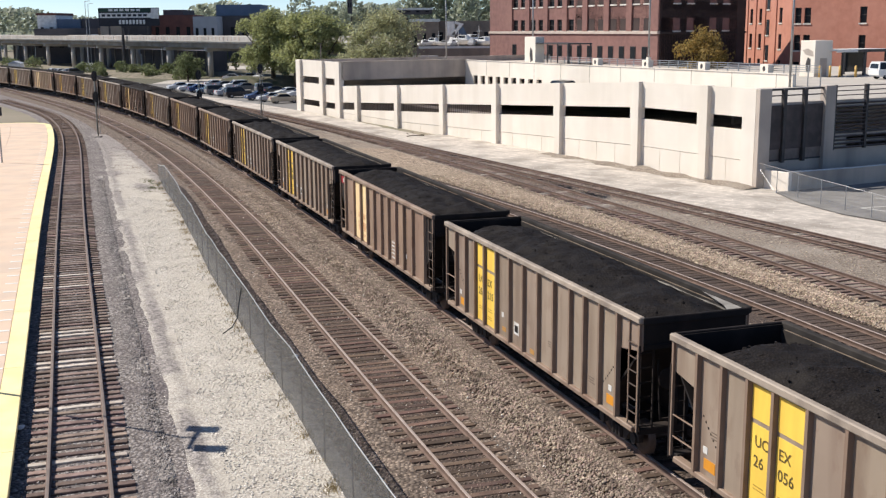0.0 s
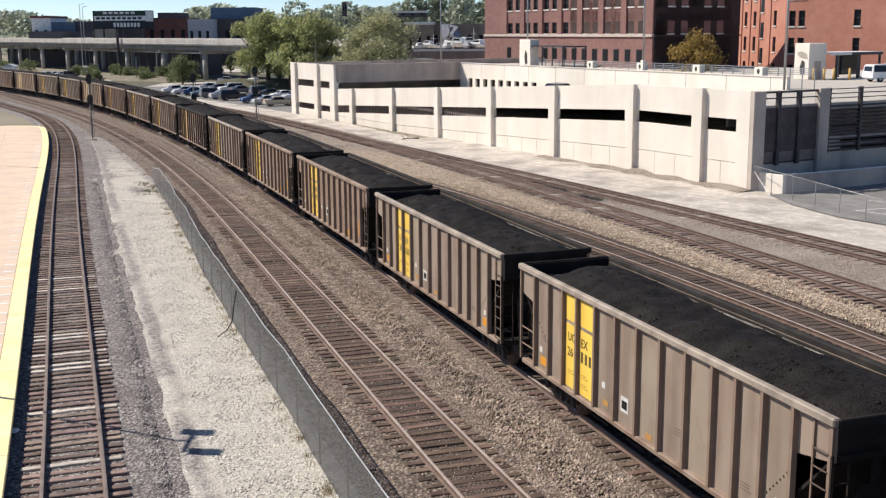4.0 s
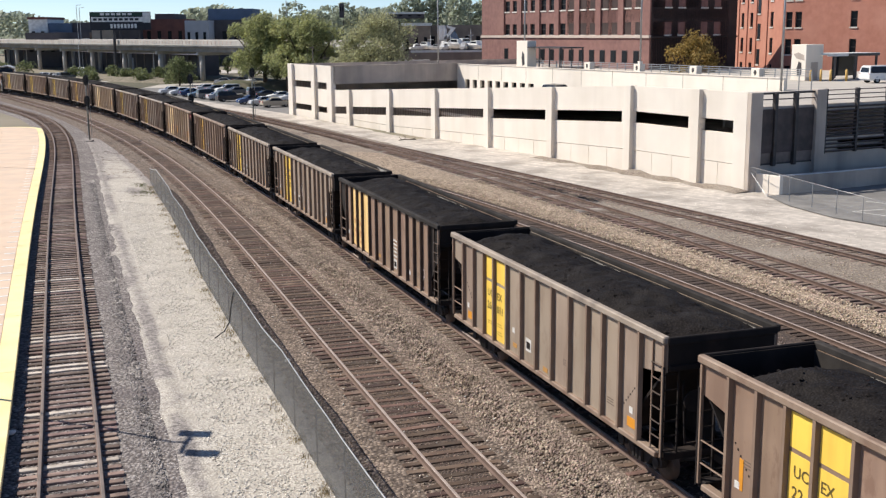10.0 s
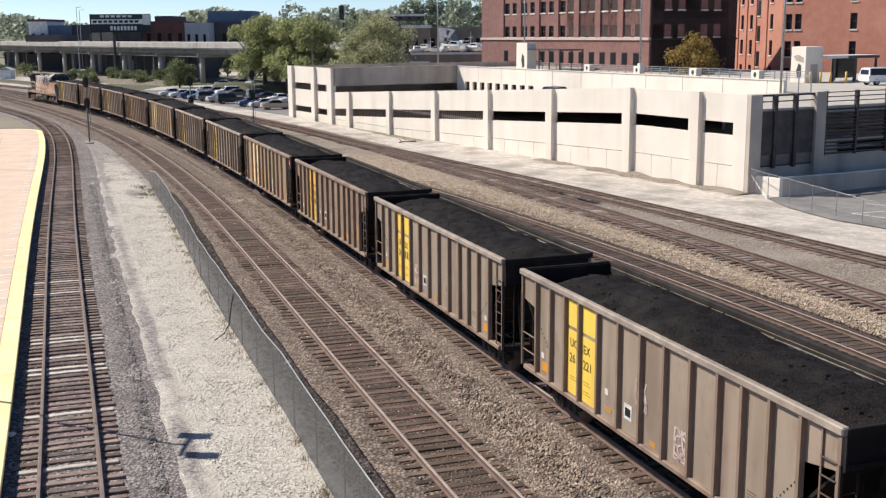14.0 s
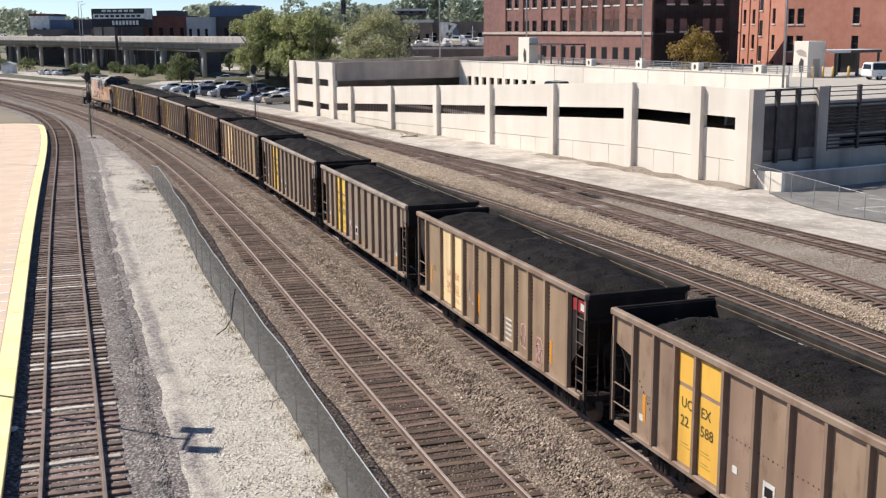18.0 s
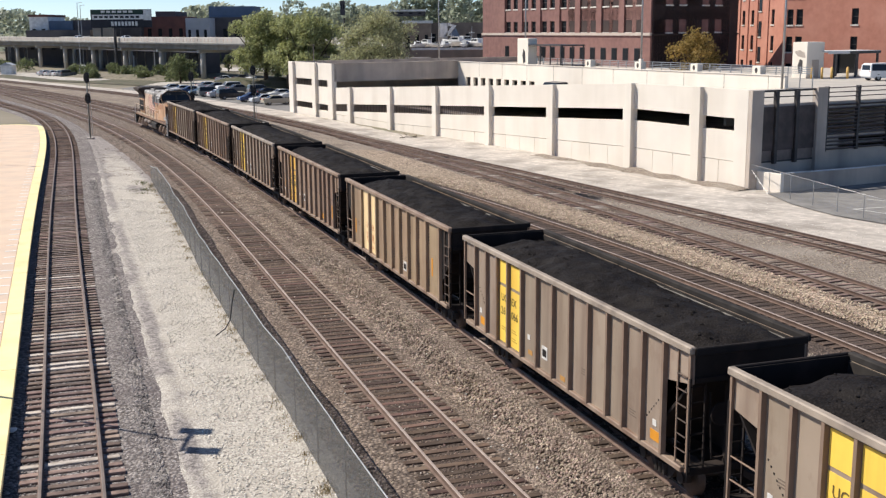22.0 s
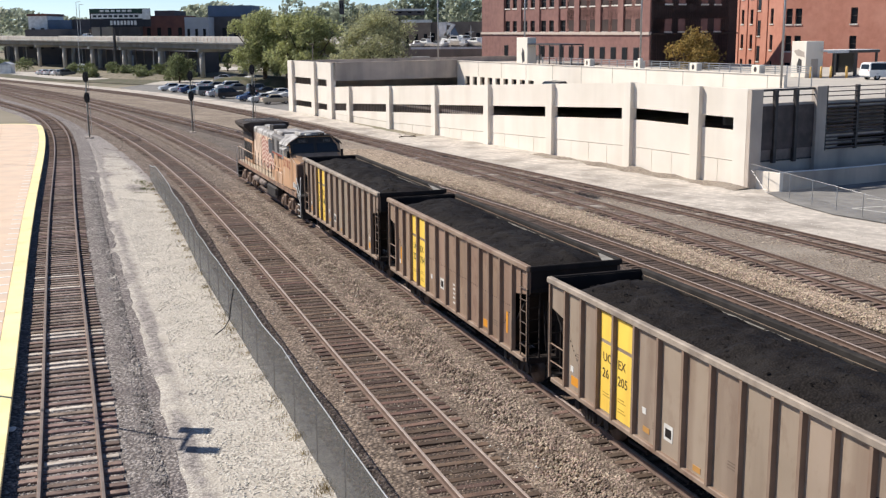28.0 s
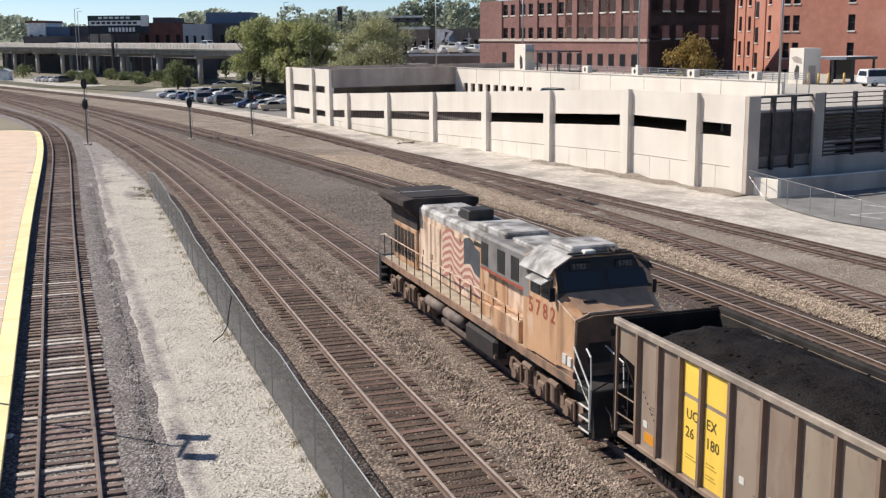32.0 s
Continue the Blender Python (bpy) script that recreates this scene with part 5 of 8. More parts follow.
def auto(at, paint, kind="car", label="", group="parked cars"):
    """A road car: shaped body with glass, lamps, bumpers and wheels; its front looks along local x."""
    ob = thing("suv" if kind == "suv" else "car", label, "car", at, group=group)
    key = (kind, paint)
    if key not in CAR_CACHE:
        pr = side_profile(kind)
        hi = max(z for _, z in pr)
        g, rows = Geo(), []
        for yy, f in ((-0.90, 0.0), (-0.88, 0.35), (-0.62, 1.0), (0.62, 1.0), (0.88, 0.35), (0.90, 0.0)):
            rows.append([(x, yy * (1 - 0.22 * max(0, (z - 0.95) / (hi - 0.95)) * (1 if abs(yy) > 0.8 else 0.4)), z) for x, z in pr])
        g.loft(rows)
        g.face(rows[0][::-1]).face(rows[-1])
        g.box(-2.2, 2.2, -0.85, 0.85, 0.28, 0.42)
        win = [Geo(), Geo()]
        x0, x1, xr, xf = (-2.2, 1.02, -2.1, 0.40) if kind == "suv" else (-1.35, 0.95, -0.85, 0.42)
        zb, zt = (1.02, 1.66) if kind == "suv" else (0.98, 1.38)
        for s in (-1, 1):
            ib, it = 0.90 * s * (1 - 0.22 * max(0, (zb - 0.95) / (hi - 0.95))), 0.90 * s * (1 - 0.22 * (zt - 0.95) / (hi - 0.95))
            win[s > 0].face([(x0, ib * 1.012, zb), (x1, ib * 1.012, zb), (xf, it * 1.012, zt), (xr, it * 1.012, zt)])
        sc2, sc3 = Geo(), Geo()
        a, b = (((0.98, 1.2), (0.46, 1.68)) if kind == "suv" else ((1.08, 1.04), (0.55, 1.40)))
        sc2.face([(a[0] + 0.03, -0.66, a[1]), (a[0] + 0.03, 0.66, a[1]), (b[0] + 0.03, 0.58, b[1]), (b[0] + 0.03, -0.58, b[1])])
        c, d = (((-2.31, 1.1), (-2.24, 1.56)) if kind == "suv" else ((-1.52, 1.06), (-1.0, 1.38)))
        sc3.face([(c[0] - 0.02, 0.66, c[1]), (c[0] - 0.02, -0.66, c[1]), (d[0] - 0.02, -0.58, d[1]), (d[0] - 0.02, 0.58, d[1])])
        wh = Geo().tube((0, -0.11, 0), (0, 0.11, 0), 0.33, n=14)
        hub = Geo().tube((0, -0.118, 0), (0, 0.118, 0), 0.19, n=8)
        lamp = Geo().box(2.20, 2.31, -0.18, 0.18, 0.62, 0.76)
        tail = Geo().box(-2.36, -2.26, -0.13, 0.13, 0.78, 0.98)
        CAR_CACHE[key] = (g.mesh("body", "auto_" + paint), [w.mesh("side_glass", "glass_car") for w in win], sc2.mesh("windscreen", "glass_car"), sc3.mesh("rear_window", "glass_car"), wh.mesh("tyre", "tyre"), hub.mesh("rim", "grey_metal"),
                          lamp.mesh("headlight", "label_white"), tail.mesh("tail_light", "label_red"))
    bm_, wm, sm, rm, tm, hm, lm, tl = CAR_CACHE[key]
    part("body", bm_, None, ob)
    for w in wm:
        part("side_glass", w, None, ob)
    part("windscreen", sm, None, ob)
    part("rear_window", rm, None, ob)
    for s in (-1, 1):
        part("headlight", lm, None, ob, at=Matrix.Translation((0, 0.63 * s, 0)))
        part("tail_light", tl, None, ob, at=Matrix.Translation((0, 0.71 * s, 0)))
    for x in (-1.40, 1.40):
        for s in (-1, 1):
            w = part("wheel", tm, None, ob, at=Matrix.Translation((x, 0.78 * s, 0.33)))
            part("rim", hm, None, w)
    return ob


auto(pose(44.9, 114.0, 5.62, 0, 0, 15), "white", "suv", "white sport utility vehicle parked on the upper deck", "deck cars")
auto(GAR @ pose(16.2, 49.0, 3.25, -2.7, 0, 90), "black", "suv", "black sport utility vehicle on the parking ramp", "deck cars")
LOT = [(-52.1, 213.1, "silver", "car"), (-49.0, 208.6, "white", "car"), (-46.2, 204.6, "blue", "car"), (-43.6, 200.4, "teal", "car"), (-41.2, 196.6, "grey", "suv"), (-38.7, 192.6, "silver", "car"), (-36.2, 188.6, "black", "suv"),
       (-31.4, 181.2, "blue", "car"), (-28.7, 177.2, "silver", "car"), (-26.2, 173.4, "beige", "car"),
       (-47.0, 222.0, "silver", "car"), (-44.2, 218.0, "grey", "car"), (-41.5, 214.0, "white", "suv"), (-38.6, 209.6, "grey", "car"),
       (-31.0, 196.5, "black", "car"), (-28.2, 192.0, "white", "car"), (-25.6, 188.0, "silver", "car"), (-23.2, 184.2, "white", "suv"), (-33.5, 203.0, "grey", "suv")]
NAMES = {"silver": "silver", "white": "white", "blue": "dark blue", "teal": "grey-blue", "grey": "dark grey", "black": "black", "beige": "beige", "red": "dark red"}
random.seed(9)
for x, y, c, k in LOT:
    auto(pose(x, y, -0.29, 0, 0, random.choice((28, 208)) + random.uniform(-3, 3)), c, k, NAMES[c] + (" sport utility vehicle" if k == "suv" else " car") + " parked in the asphalt lot")
for x, y, c, k, r in ((-49.4, 252.0, "silver", "car", 8), (-40.6, 236.0, "white", "suv", 80), (-31.0, 226.0, "black", "suv", 95), (-106, 297, "silver", "car", 55), (-103.2, 294.5, "silver", "car", 52), (-100.4, 292, "white", "car", 57), (-97.8, 289.5, "grey", "suv", 54), (-127, 312, "silver", "suv", 30), (-46, 256, "grey", "car", 10)):
    auto(pose(x, y, -0.29, 0, 0, r), c, k, NAMES[c] + (" sport utility vehicle" if k == "suv" else " car") + " parked near the lawn")

# ---- brick warehouses ----


def brick_block(label, p0, p1, z1, mt, cols, rows, first, floor, win, rec=0.25, z0=-0.5, back=14.0):
    """One brick wall with a grid of recessed sash windows, from p0 to p1 seen from outside; it runs from left to right."""
    p0, p1 = Vector(p0), Vector(p1)
    L = (p1 - p0).length
    a = math.atan2((p1 - p0).y, (p1 - p0).x)
    at = Matrix.Translation((p0.x, p0.y, 0)) @ Matrix.Rotation(a, 4, "Z")
    bl = thing("brick_building", label, "building", at)
    part("core", Geo().box(0, L, rec + 0.1, back, z0, z1), mt, bl)
    ww, wh = win
    zs = [first + floor * r for r in range(rows)]
    g = Geo()
    bounds = [z0] + [v for z in zs for v in (z, z + wh)] + [z1]
    for i in range(0, len(bounds), 2):
        g.box(0, L, 0, rec + 0.1, bounds[i], bounds[i + 1])
    for r, z in enumerate(zs):
        x = 0.0
        for c in list(cols) + [L + ww / 2]:
            if c - ww / 2 > x:
                g.box(x, c - ww / 2, 0, rec + 0.1, z, z + wh)
            x = c + ww / 2
    part("wall", g, mt, bl)
    pane = Geo().box(-ww / 2 + 0.06, ww / 2 - 0.06, rec, rec + 0.03, 0.06, wh / 2 - 0.04).box(-ww / 2 + 0.06, ww / 2 - 0.06, rec - 0.04, rec - 0.01, wh / 2 + 0.04, wh - 0.06).mesh("pane", "glass_old")
    fr = Geo()
    for b in ((-ww / 2, -ww / 2 + 0.08, 0, wh), (ww / 2 - 0.08, ww / 2, 0, wh), (-ww / 2, ww / 2, 0, 0.07), (-ww / 2, ww / 2, wh - 0.07, wh), (-ww / 2, ww / 2, wh / 2 - 0.05, wh / 2 + 0.05)):
        fr.box(b[0], b[1], rec - 0.06, rec + 0.05, b[2], b[3])
    fr = fr.mesh("window_frame", "frame_dark")
    sill = Geo().box(-ww / 2 - 0.08, ww / 2 + 0.08, -0.10, rec, -0.20, 0.0).mesh("window_sill", "sill_white")
    for z in zs:
        for c in cols:
            w = part("window", fr, None, bl, at=Matrix.Translation((c, 0, z)))
            part("pane", pane, None, w)
            part("window_sill", sill, None, w)
    return bl


# dark red warehouse: lit long face, shaded end face
U = Vector((0.478, -0.878))
V = Vector((0.878, 0.478))
B0, BL = Vector((6.84, 194.24)), 45.2
bays = [9.15 + 5.36 * i for i in range(7)]
b1 = brick_block("dark red brick warehouse with paired sash windows and pale sills", B0, B0 + U * BL, 16.6, "brick_dark", [c + o for c in bays for o in (-1.2, 1.2)], 2, 10.42, 3.74, (1.5, 1.72), 0.25)
for x0, x1 in [(0.0, 7.1)] + [(c + 2.05, c + 3.3) for c in bays[:-1]] + [(bays[-1] + 2.05, BL)]:
    part("pilaster", Geo().box(x0, x1, -0.22, 0.02, 10.38, 16.6), "brick_dark", b1)
part("stone_band", Geo().box(-0.1, BL + 0.1, -0.42, 0.05, 9.98, 10.36), "stone_trim", b1)
part("lower_wall", Geo().box(0, BL, -0.22, 0.05, -0.5, 9.97), "brick_dark", b1)
w_low = Geo().box(-0.62, 0.62, 0.0, 0.06, 0, 1.75).mesh("window", "frame_dark")
pl = Geo().box(-0.5, 0.5, -0.03, 0.0, 0.1, 1.65).mesh("pane", "glass_old")
for x in [8.0] + [13.6 + 2.62 * i for i in range(12)]:
    w = part("window", w_low, None, b1, at=Matrix.Translation((x, -0.27, 6.5)))
    part("pane", pl, None, w)
b2 = brick_block("dark brick end wall of the warehouse, shade in its colour", B0 + U * BL, B0 + U * BL + V * 15.6, 16.6, "brick_soot", [3.0, 5.4, 9.5, 11.9], 2, 10.42, 3.74, (1.2, 1.72), 0.25, back=20)
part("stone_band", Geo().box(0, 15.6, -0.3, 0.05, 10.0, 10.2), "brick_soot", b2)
# orange brick building: an oblique face beside the dark one, then its front
C0, C1 = Vector((46.6, 181.3)), Vector((48.38, 160.96))
c1 = brick_block("orange-red brick building with narrow sash windows", C0, C1, 19, "brick_orange", [0.9, 4.3, 8.2, 16.4], 4, 3.85, 3.77, (1.15, 2.15), 0.25, back=30)
for i in range(3):
    w = part("window", Geo().box(10.8, 12.0, -0.04, 0.03, 5.85 + 3.77 * i, 8.1 + 3.77 * i), "glass_old", c1)
    part("window_sill", Geo().box(10.7, 12.1, -0.12, 0.02, 5.65 + 3.77 * i, 5.83 + 3.77 * i), "sill_white", w)
for i in range(4):
    part("pilaster", Geo().box((2.2, 5.9, 9.9, 14.2)[i], (2.9, 6.6, 10.5, 14.9)[i], -0.16, 0.02, -0.5, 19), "brick_orange", c1)
c2 = brick_block("orange-red brick front with pale window sills", C1, C1 + Vector((0.7, -0.714)) * 30, 19, "brick_orange", [1.0, 2.45, 10.6, 24.0], 4, 3.75, 3.77, (1.0, 2.15), 0.25, back=24)

# ---- viaduct: it runs in from the far left and comes down behind the trees ----
vd = thing("viaduct", "pale concrete road viaduct on round piers", "bridge")
VA, VD = Vector((-244, 513)), Vector((0.6, -0.8))
VN = Vector((0.8, 0.6))


def vz(k):
    """The road's height k metres along."""
    return 8.45 if k < 355 else 8.45 - (k - 355) * 0.032


def via(k, off, dz):
    p = VA + VD * k + VN * off
    return (p.x, p.y, vz(k) + dz)


KS = [-400, 0, 120, 240, 300, 355, 372]
for nm, mt, sec in (("deck", "conc_bridge", [(0, 0), (16, 0), (16, -0.6), (0, -0.6)]), ("parapet", "conc_bridge", [(-0.25, 0.95), (0.1, 0.95), (0.1, -0.25), (-0.25, -0.25)]), ("parapet", "conc_bridge", [(15.9, 0.95), (16.2, 0.95), (16.2, -0.5), (15.9, -0.5)]),
                    ("girder", "girder_grey", [(1.3, -0.6), (2.1, -0.6), (2.1, -1.75), (1.3, -1.75)]), ("girder", "girder_grey", [(7.6, -0.6), (8.4, -0.6), (8.4, -1.9), (7.6, -1.9)]), ("girder", "girder_grey", [(14.2, -0.6), (15, -0.6), (15, -1.9), (14.2, -1.9)])):
    rows = [[via(k, o, z) for o, z in sec] for k in KS]
    part(nm, Geo().loft(rows, closed=True).face(rows[0]).face(rows[-1]), mt, vd)
RP = Geo().box(-0.06, 0.0, -0.2, 0.2, 0.0, 0.75).mesh("rail_post", "stone_trim")
TURN_V = math.atan2(0.6, 0.8)
for i in range(110):
    k = 110 + i * 2.0
    part("rail_post", RP, None, vd, at=Matrix.Translation(via(k, -0.26, 0.1)) @ Matrix.Rotation(TURN_V, 4, "Z"))
PIER = Geo().tube((0, 0, -9.0), (0, 0, -2.5), 0.62, n=14).mesh("pier", "conc_bridge", True)
CAP = Geo().box(1.2, 14.8, -0.6, 0.6, -2.6, -1.8, ch=0.05).mesh("pier_cap", "conc_bridge")
for i in range(33):
    k = -393 + i * 25
    for off in (2.4, 13.6):
        part("pier", PIER, None, vd, at=Matrix.Translation(via(k, off, 0)))
    part("pier_cap", CAP, None, vd, at=Matrix.Translation(via(k, 0, 0)) @ Matrix.Rotation(TURN_V, 4, "Z"))
drivers = [auto(Matrix.Identity(4), "white", k, lb, "viaduct cars") for k, lb in (("car", "white car driving on the viaduct"), ("car", "white car driving on the viaduct"), ("suv", "white sport utility vehicle driving on the viaduct"))]

# ---- far buildings behind the viaduct ----


def far_block(label, x0, x1, y, z0, z1, mt, roof=None, wins=0, depth=18):
    fb = thing("far_building", label, "building", pose(x0, y, 0))
    part("wall", Geo().box(0, x1 - x0, 0, depth, z0, z1), mt, fb)
    if roof:
        part("roof", Geo().box(-0.3, x1 - x0 + 0.3, -0.3, depth + 0.3, z1, z1 + 0.8), roof, fb)
    for i in range(wins):
        w = (x1 - x0) / wins
        part("window", Geo().box(w * i + w * 0.3, w * i + w * 0.65, -0.1, 0.02, z0 + (z1 - z0) * 0.45, z0 + (z1 - z0) * 0.75), "glass_old", fb)
    return fb


FAR = [("pale grey and white far shed", 55, 88, 400, 24, "board_white", "brick_far", 2), ("blue-grey metal far building", 88, 131, 401, 31, "blue_far", None, 0),
       ("dark brick far warehouse", 48, 162, 394, 47, "dark_far", None, 6), ("dark flat-roofed far warehouse", 130, 166, 402, 30, "dark_far", None, 3),
       ("tan low far building", 166, 202, 390, 44, "tan_far", None, 2), ("dark low far warehouse", 200, 250, 391, 42, "dark_far", None, 4), ("red brick far warehouse", 240, 332, 396, 25, "brick_far", None, 5),
       ("dark rooftop house on the far warehouse", 279, 314, 402, 16, "dark_far", None, 2), ("grey far building with pale bays", 331, 373, 394, 28, "light_far", None, 3),
       ("dark far building with low windows", 371, 452, 404, 27, "dark_far", None, 4), ("blue metal far building with flat roof", 373, 452, 418, 8, "blue_far", None, 0),
       ("long dark far building behind the trees", 452, 600, 440, 46, "dark_far", None, 10), ("brown brick terrace behind the boats", 716, 765, 330, 40, "terrace", "board_white", 3),
       ("low dark terrace behind the boats", 740, 860, 345, 39, "terrace", None, 6)]
for lb, p0, p1, y, top, mt, roof, wins in FAR:
    k = 0.982 * y / 1956.5
    far_block(lb, (p0 - 788) * k, (p1 - 788) * k, y, -0.4, 11.07 + (50 - top) * k, mt, roof, wins)
sign_ = far_block("dark signboard tower on the far slope", -43.2, -41.3, 470, 17.0, 22.8, "dark_far", None, 2, 1.0)
part("leg", Geo().tube((1.5, 0.5, 0.0), (1.5, 0.5, 16), 0.3, n=8), "dark_metal", sign_)
house_ = far_block("pale-roofed open house on the far slope", -23.6, -8.0, 470, 16.5, 18.3, "dark_far", "board_white", 4, 10)
for x in (0.4, 5, 10, 15):
    part("stilt", Geo().box(x, x + 0.4, 0.2, 0.6, -0.4, 15.4), "dark_metal", house_)
# long dark block added where the space behind the viaduct lies in shade
ds = thing("far_building", "long dark block standing in for shade behind the viaduct", "building", Matrix.Translation(via(90, 17, 0)[:2] + (-0.4,)) @ Matrix.Rotation(math.atan2(-0.8, 0.6), 4, "Z"))
part("wall", Geo().box(0, 183, 0, 6, 0, 5.6), "dark_far", ds)
for i in range(30):
    part("bay_post", Geo().box(i * 6.3, i * 6.3 + 0.5, -0.2, 0.0, 0, 5.6), "louver", ds)
for i in range(6):
    part("door", Geo().box(2 + i * 26.2, 5.5 + i * 26.2, -0.1, 0.0, 0.1, 3.2 + (i % 3) * 0.5), ("terrace", "dark_far", "light_far")[i % 3], ds)
# billboard
bb = thing("billboard", "dark green billboard with white and dark lettering bars", "billboard", pose(-119.0, 380, -2.3) @ Matrix.Diagonal((1.1, 1, 1, 1)))
part("panel", Geo().box(0, 18.6, 0, 0.4, 14.6, 20.6), "board_dark", bb)
part("top_band", Geo().box(0, 16.0, -0.06, 0, 19.2, 20.5), "board_green", bb)
part("white_band", Geo().box(0.4, 18.2, -0.06, 0, 17.3, 18.9), "board_white", bb)
part("side_block", Geo().box(16.2, 18.5, -0.07, 0, 17.0, 20.4), "board_white", bb)
for i in range(9):
    part("bar", Geo().box(1.0 + i * 1.6, 2.1 + i * 1.6, -0.10, -0.06, 17.75, 18.5), "board_dark", bb)
for i in range(8):
    part("bar", Geo().box(6.2 + i * 1.05, 6.9 + i * 1.05, -0.05, 0.0, 15.2, 16.6), "board_white", bb)
for i in range(6):
    part("bar", Geo().box(3.2 + i * 1.7, 4.4 + i * 1.7, -0.10, -0.06, 19.5, 20.2), "board_white", bb)
for x in (3, 9, 15):
    part("leg", Geo().tube((x, 0.5, 0), (x, 0.5, 14.8), 0.3, n=8), "dark_metal", bb)
pole = thing("utility_pole", "tall dark utility pole before the viaduct", "pole", pose(-89.2, 305, -0.4))
part("shaft", Geo().tube((0, 0, 0), (0, 0, 12.0), 0.40, 0.36, 10), "dark_metal", pole)
for x, h in ((-116.8, 20.0), (-115.9, 19.2), (-50.0, 21.5)):
    lp = thing("street_lamp", "tall thin street lamp beyond the viaduct", "lamp post", pose(x, 360, 0), group="far street lamps")
    part("shaft", Geo().tube((0, 0, 0), (0, 0, h), 0.14, 0.09, 6), "grey_metal", lp)
    part("arm", Geo().tube((0, 0, h), (1.6, 0, h + 0.2), 0.07, n=5), "grey_metal", lp)
for x, y, h in ((-101.4, 312, 9.2), (-75.0, 290, 8.4)):
    lp = thing("street_lamp", "grey street lamp with a curved arm below the viaduct", "lamp post", pose(x, y, -0.4), group="street lamps")
    part("shaft", Geo().tube((0, 0, 0), (0, 0, h), 0.12, 0.08, 6), "white_metal", lp)
    part("arm", Geo().pipe([(0, 0, h), (0.6, 0, h + 0.7), (1.6, 0, h + 1.0), (2.6, 0, h + 1.0)], 0.07, 5), "white_metal", lp)
    part("lamp_head", Geo().box(2.3, 3.2, -0.15, 0.15, h + 0.9, h + 1.08), "white_metal", lp)

# boats and trailers on a raised yard
by = thing("boat_yard_wall", "grey concrete yard wall with a guard rail", "wall", pose(-6.5, 222, 0), kind="structure")
part("wall", Geo().box(0, 26, 0, 0.5, -0.4, 7.0), "terrace", by)
part("fill", Geo().box(0, 26, 0.5, 30, -0.4, 7.3), "tan_far", by)
part("guard_rail", Geo().box(0, 26, -0.1, 0.0, 7.0, 7.45), "white_metal", by)


def boat(at, s, label):
    bo = thing("boat", label, "boat", at)
    rows = []
    for x, w, zk, zt in ((-4, 1.3, 0.5, 1.7), (-1.5, 1.5, 0.2, 1.8), (1.5, 1.35, 0.25, 2.0), (3.4, 0.7, 0.8, 2.3), (4.4, 0.05, 1.6, 2.5)):
        rows.append([(x * s, -w * s, zt * s), (x * s, -w * 0.8 * s, (zk + 0.4) * s), (x * s, 0, zk * s), (x * s, w * 0.8 * s, (zk + 0.4) * s), (x * s, w * s, zt * s)])
    part("hull", Geo().loft(rows).face(rows[0]), "board_white", bo, smooth=True)
    part("deck", Geo().loft([[r[0], r[-1]] for r in rows]), "board_white", bo)
    part("cabin", Geo().prism([(-2.2 * s, 1.8 * s), (1.8 * s, 2.0 * s), (0.6 * s, 3.1 * s), (-1.8 * s, 3.1 * s)], 1, -0.9 * s, 0.9 * s), "board_white", bo)
    part("windscreen", Geo().prism([(-1.6 * s, 2.3 * s), (1.2 * s, 2.35 * s), (0.6 * s, 2.9 * s), (-1.5 * s, 2.9 * s)], 1, -0.93 * s, 0.93 * s), "glass_dark", bo)
    part("cradle", Geo().box(-3 * s, 3 * s, -0.8 * s, 0.8 * s, 0.0, 0.5 * s), "dark_metal", bo)
    return bo


boat(pose(2.2, 230, 7.3, 0, 0, 145), 0.72, "white cabin cruiser on a cradle in the yard")
boat(pose(7.4, 233, 7.3, 0, 0, 125), 0.6, "white motor boat stored in the yard")
boat(pose(-3.9, 231, 7.3, 0, 0, 140), 0.55, "small white boat in the yard")
boat(pose(-5.2, 227, 7.3, 0, 0, 20), 0.42, "small white boat on a trailer in the yard")
boat(pose(6.2, 226, 7.3, 0, 0, 135), 0.6, "white motor boat with its bow to the yard wall")
boat(pose(-1.6, 226.5, 7.3, 0, 0, 170), 0.4, "small white dinghy in the yard")
boat(pose(4.6, 236, 7.3, 0, 0, 40), 0.75, "tall white cabin boat at the back of the yard")
boat(pose(9.6, 228, 7.3, 0, 0, 100), 0.5, "small white boat with its stern to the yard wall")
boat(pose(0.2, 225.5, 7.3, 0, 0, 60), 0.45, "small white open boat in the yard")
boat(pose(4.2, 226.2, 7.3, 0, 0, 75), 0.5, "white runabout beside the guard rail")
for x, y, h in ((1.4, 228, 3.4), (5.6, 229, 4.2), (8.6, 231, 3.8), (-2.6, 229, 3.0)):
    ms = thing("mast", "thin white mast standing in the boat yard", "mast", pose(x, y, 7.3), group="yard masts")
    part("pole", Geo().tube((0, 0, 0), (0, 0, h), 0.07, 0.05, 6), "board_white", ms)
    part("crossbar", Geo().box(-0.6, 0.6, -0.04, 0.04, h * 0.7, h * 0.7 + 0.1), "board_white", ms)
sl = thing("boat_hoist", "white angular boat hoist frame with blue panel", "hoist", pose(-1.2, 234.5, 7.3) @ Matrix.Scale(0.86, 4))
part("mast", Geo().box(0, 2.2, 0, 0.5, 2.4, 5.8), "board_white", sl)
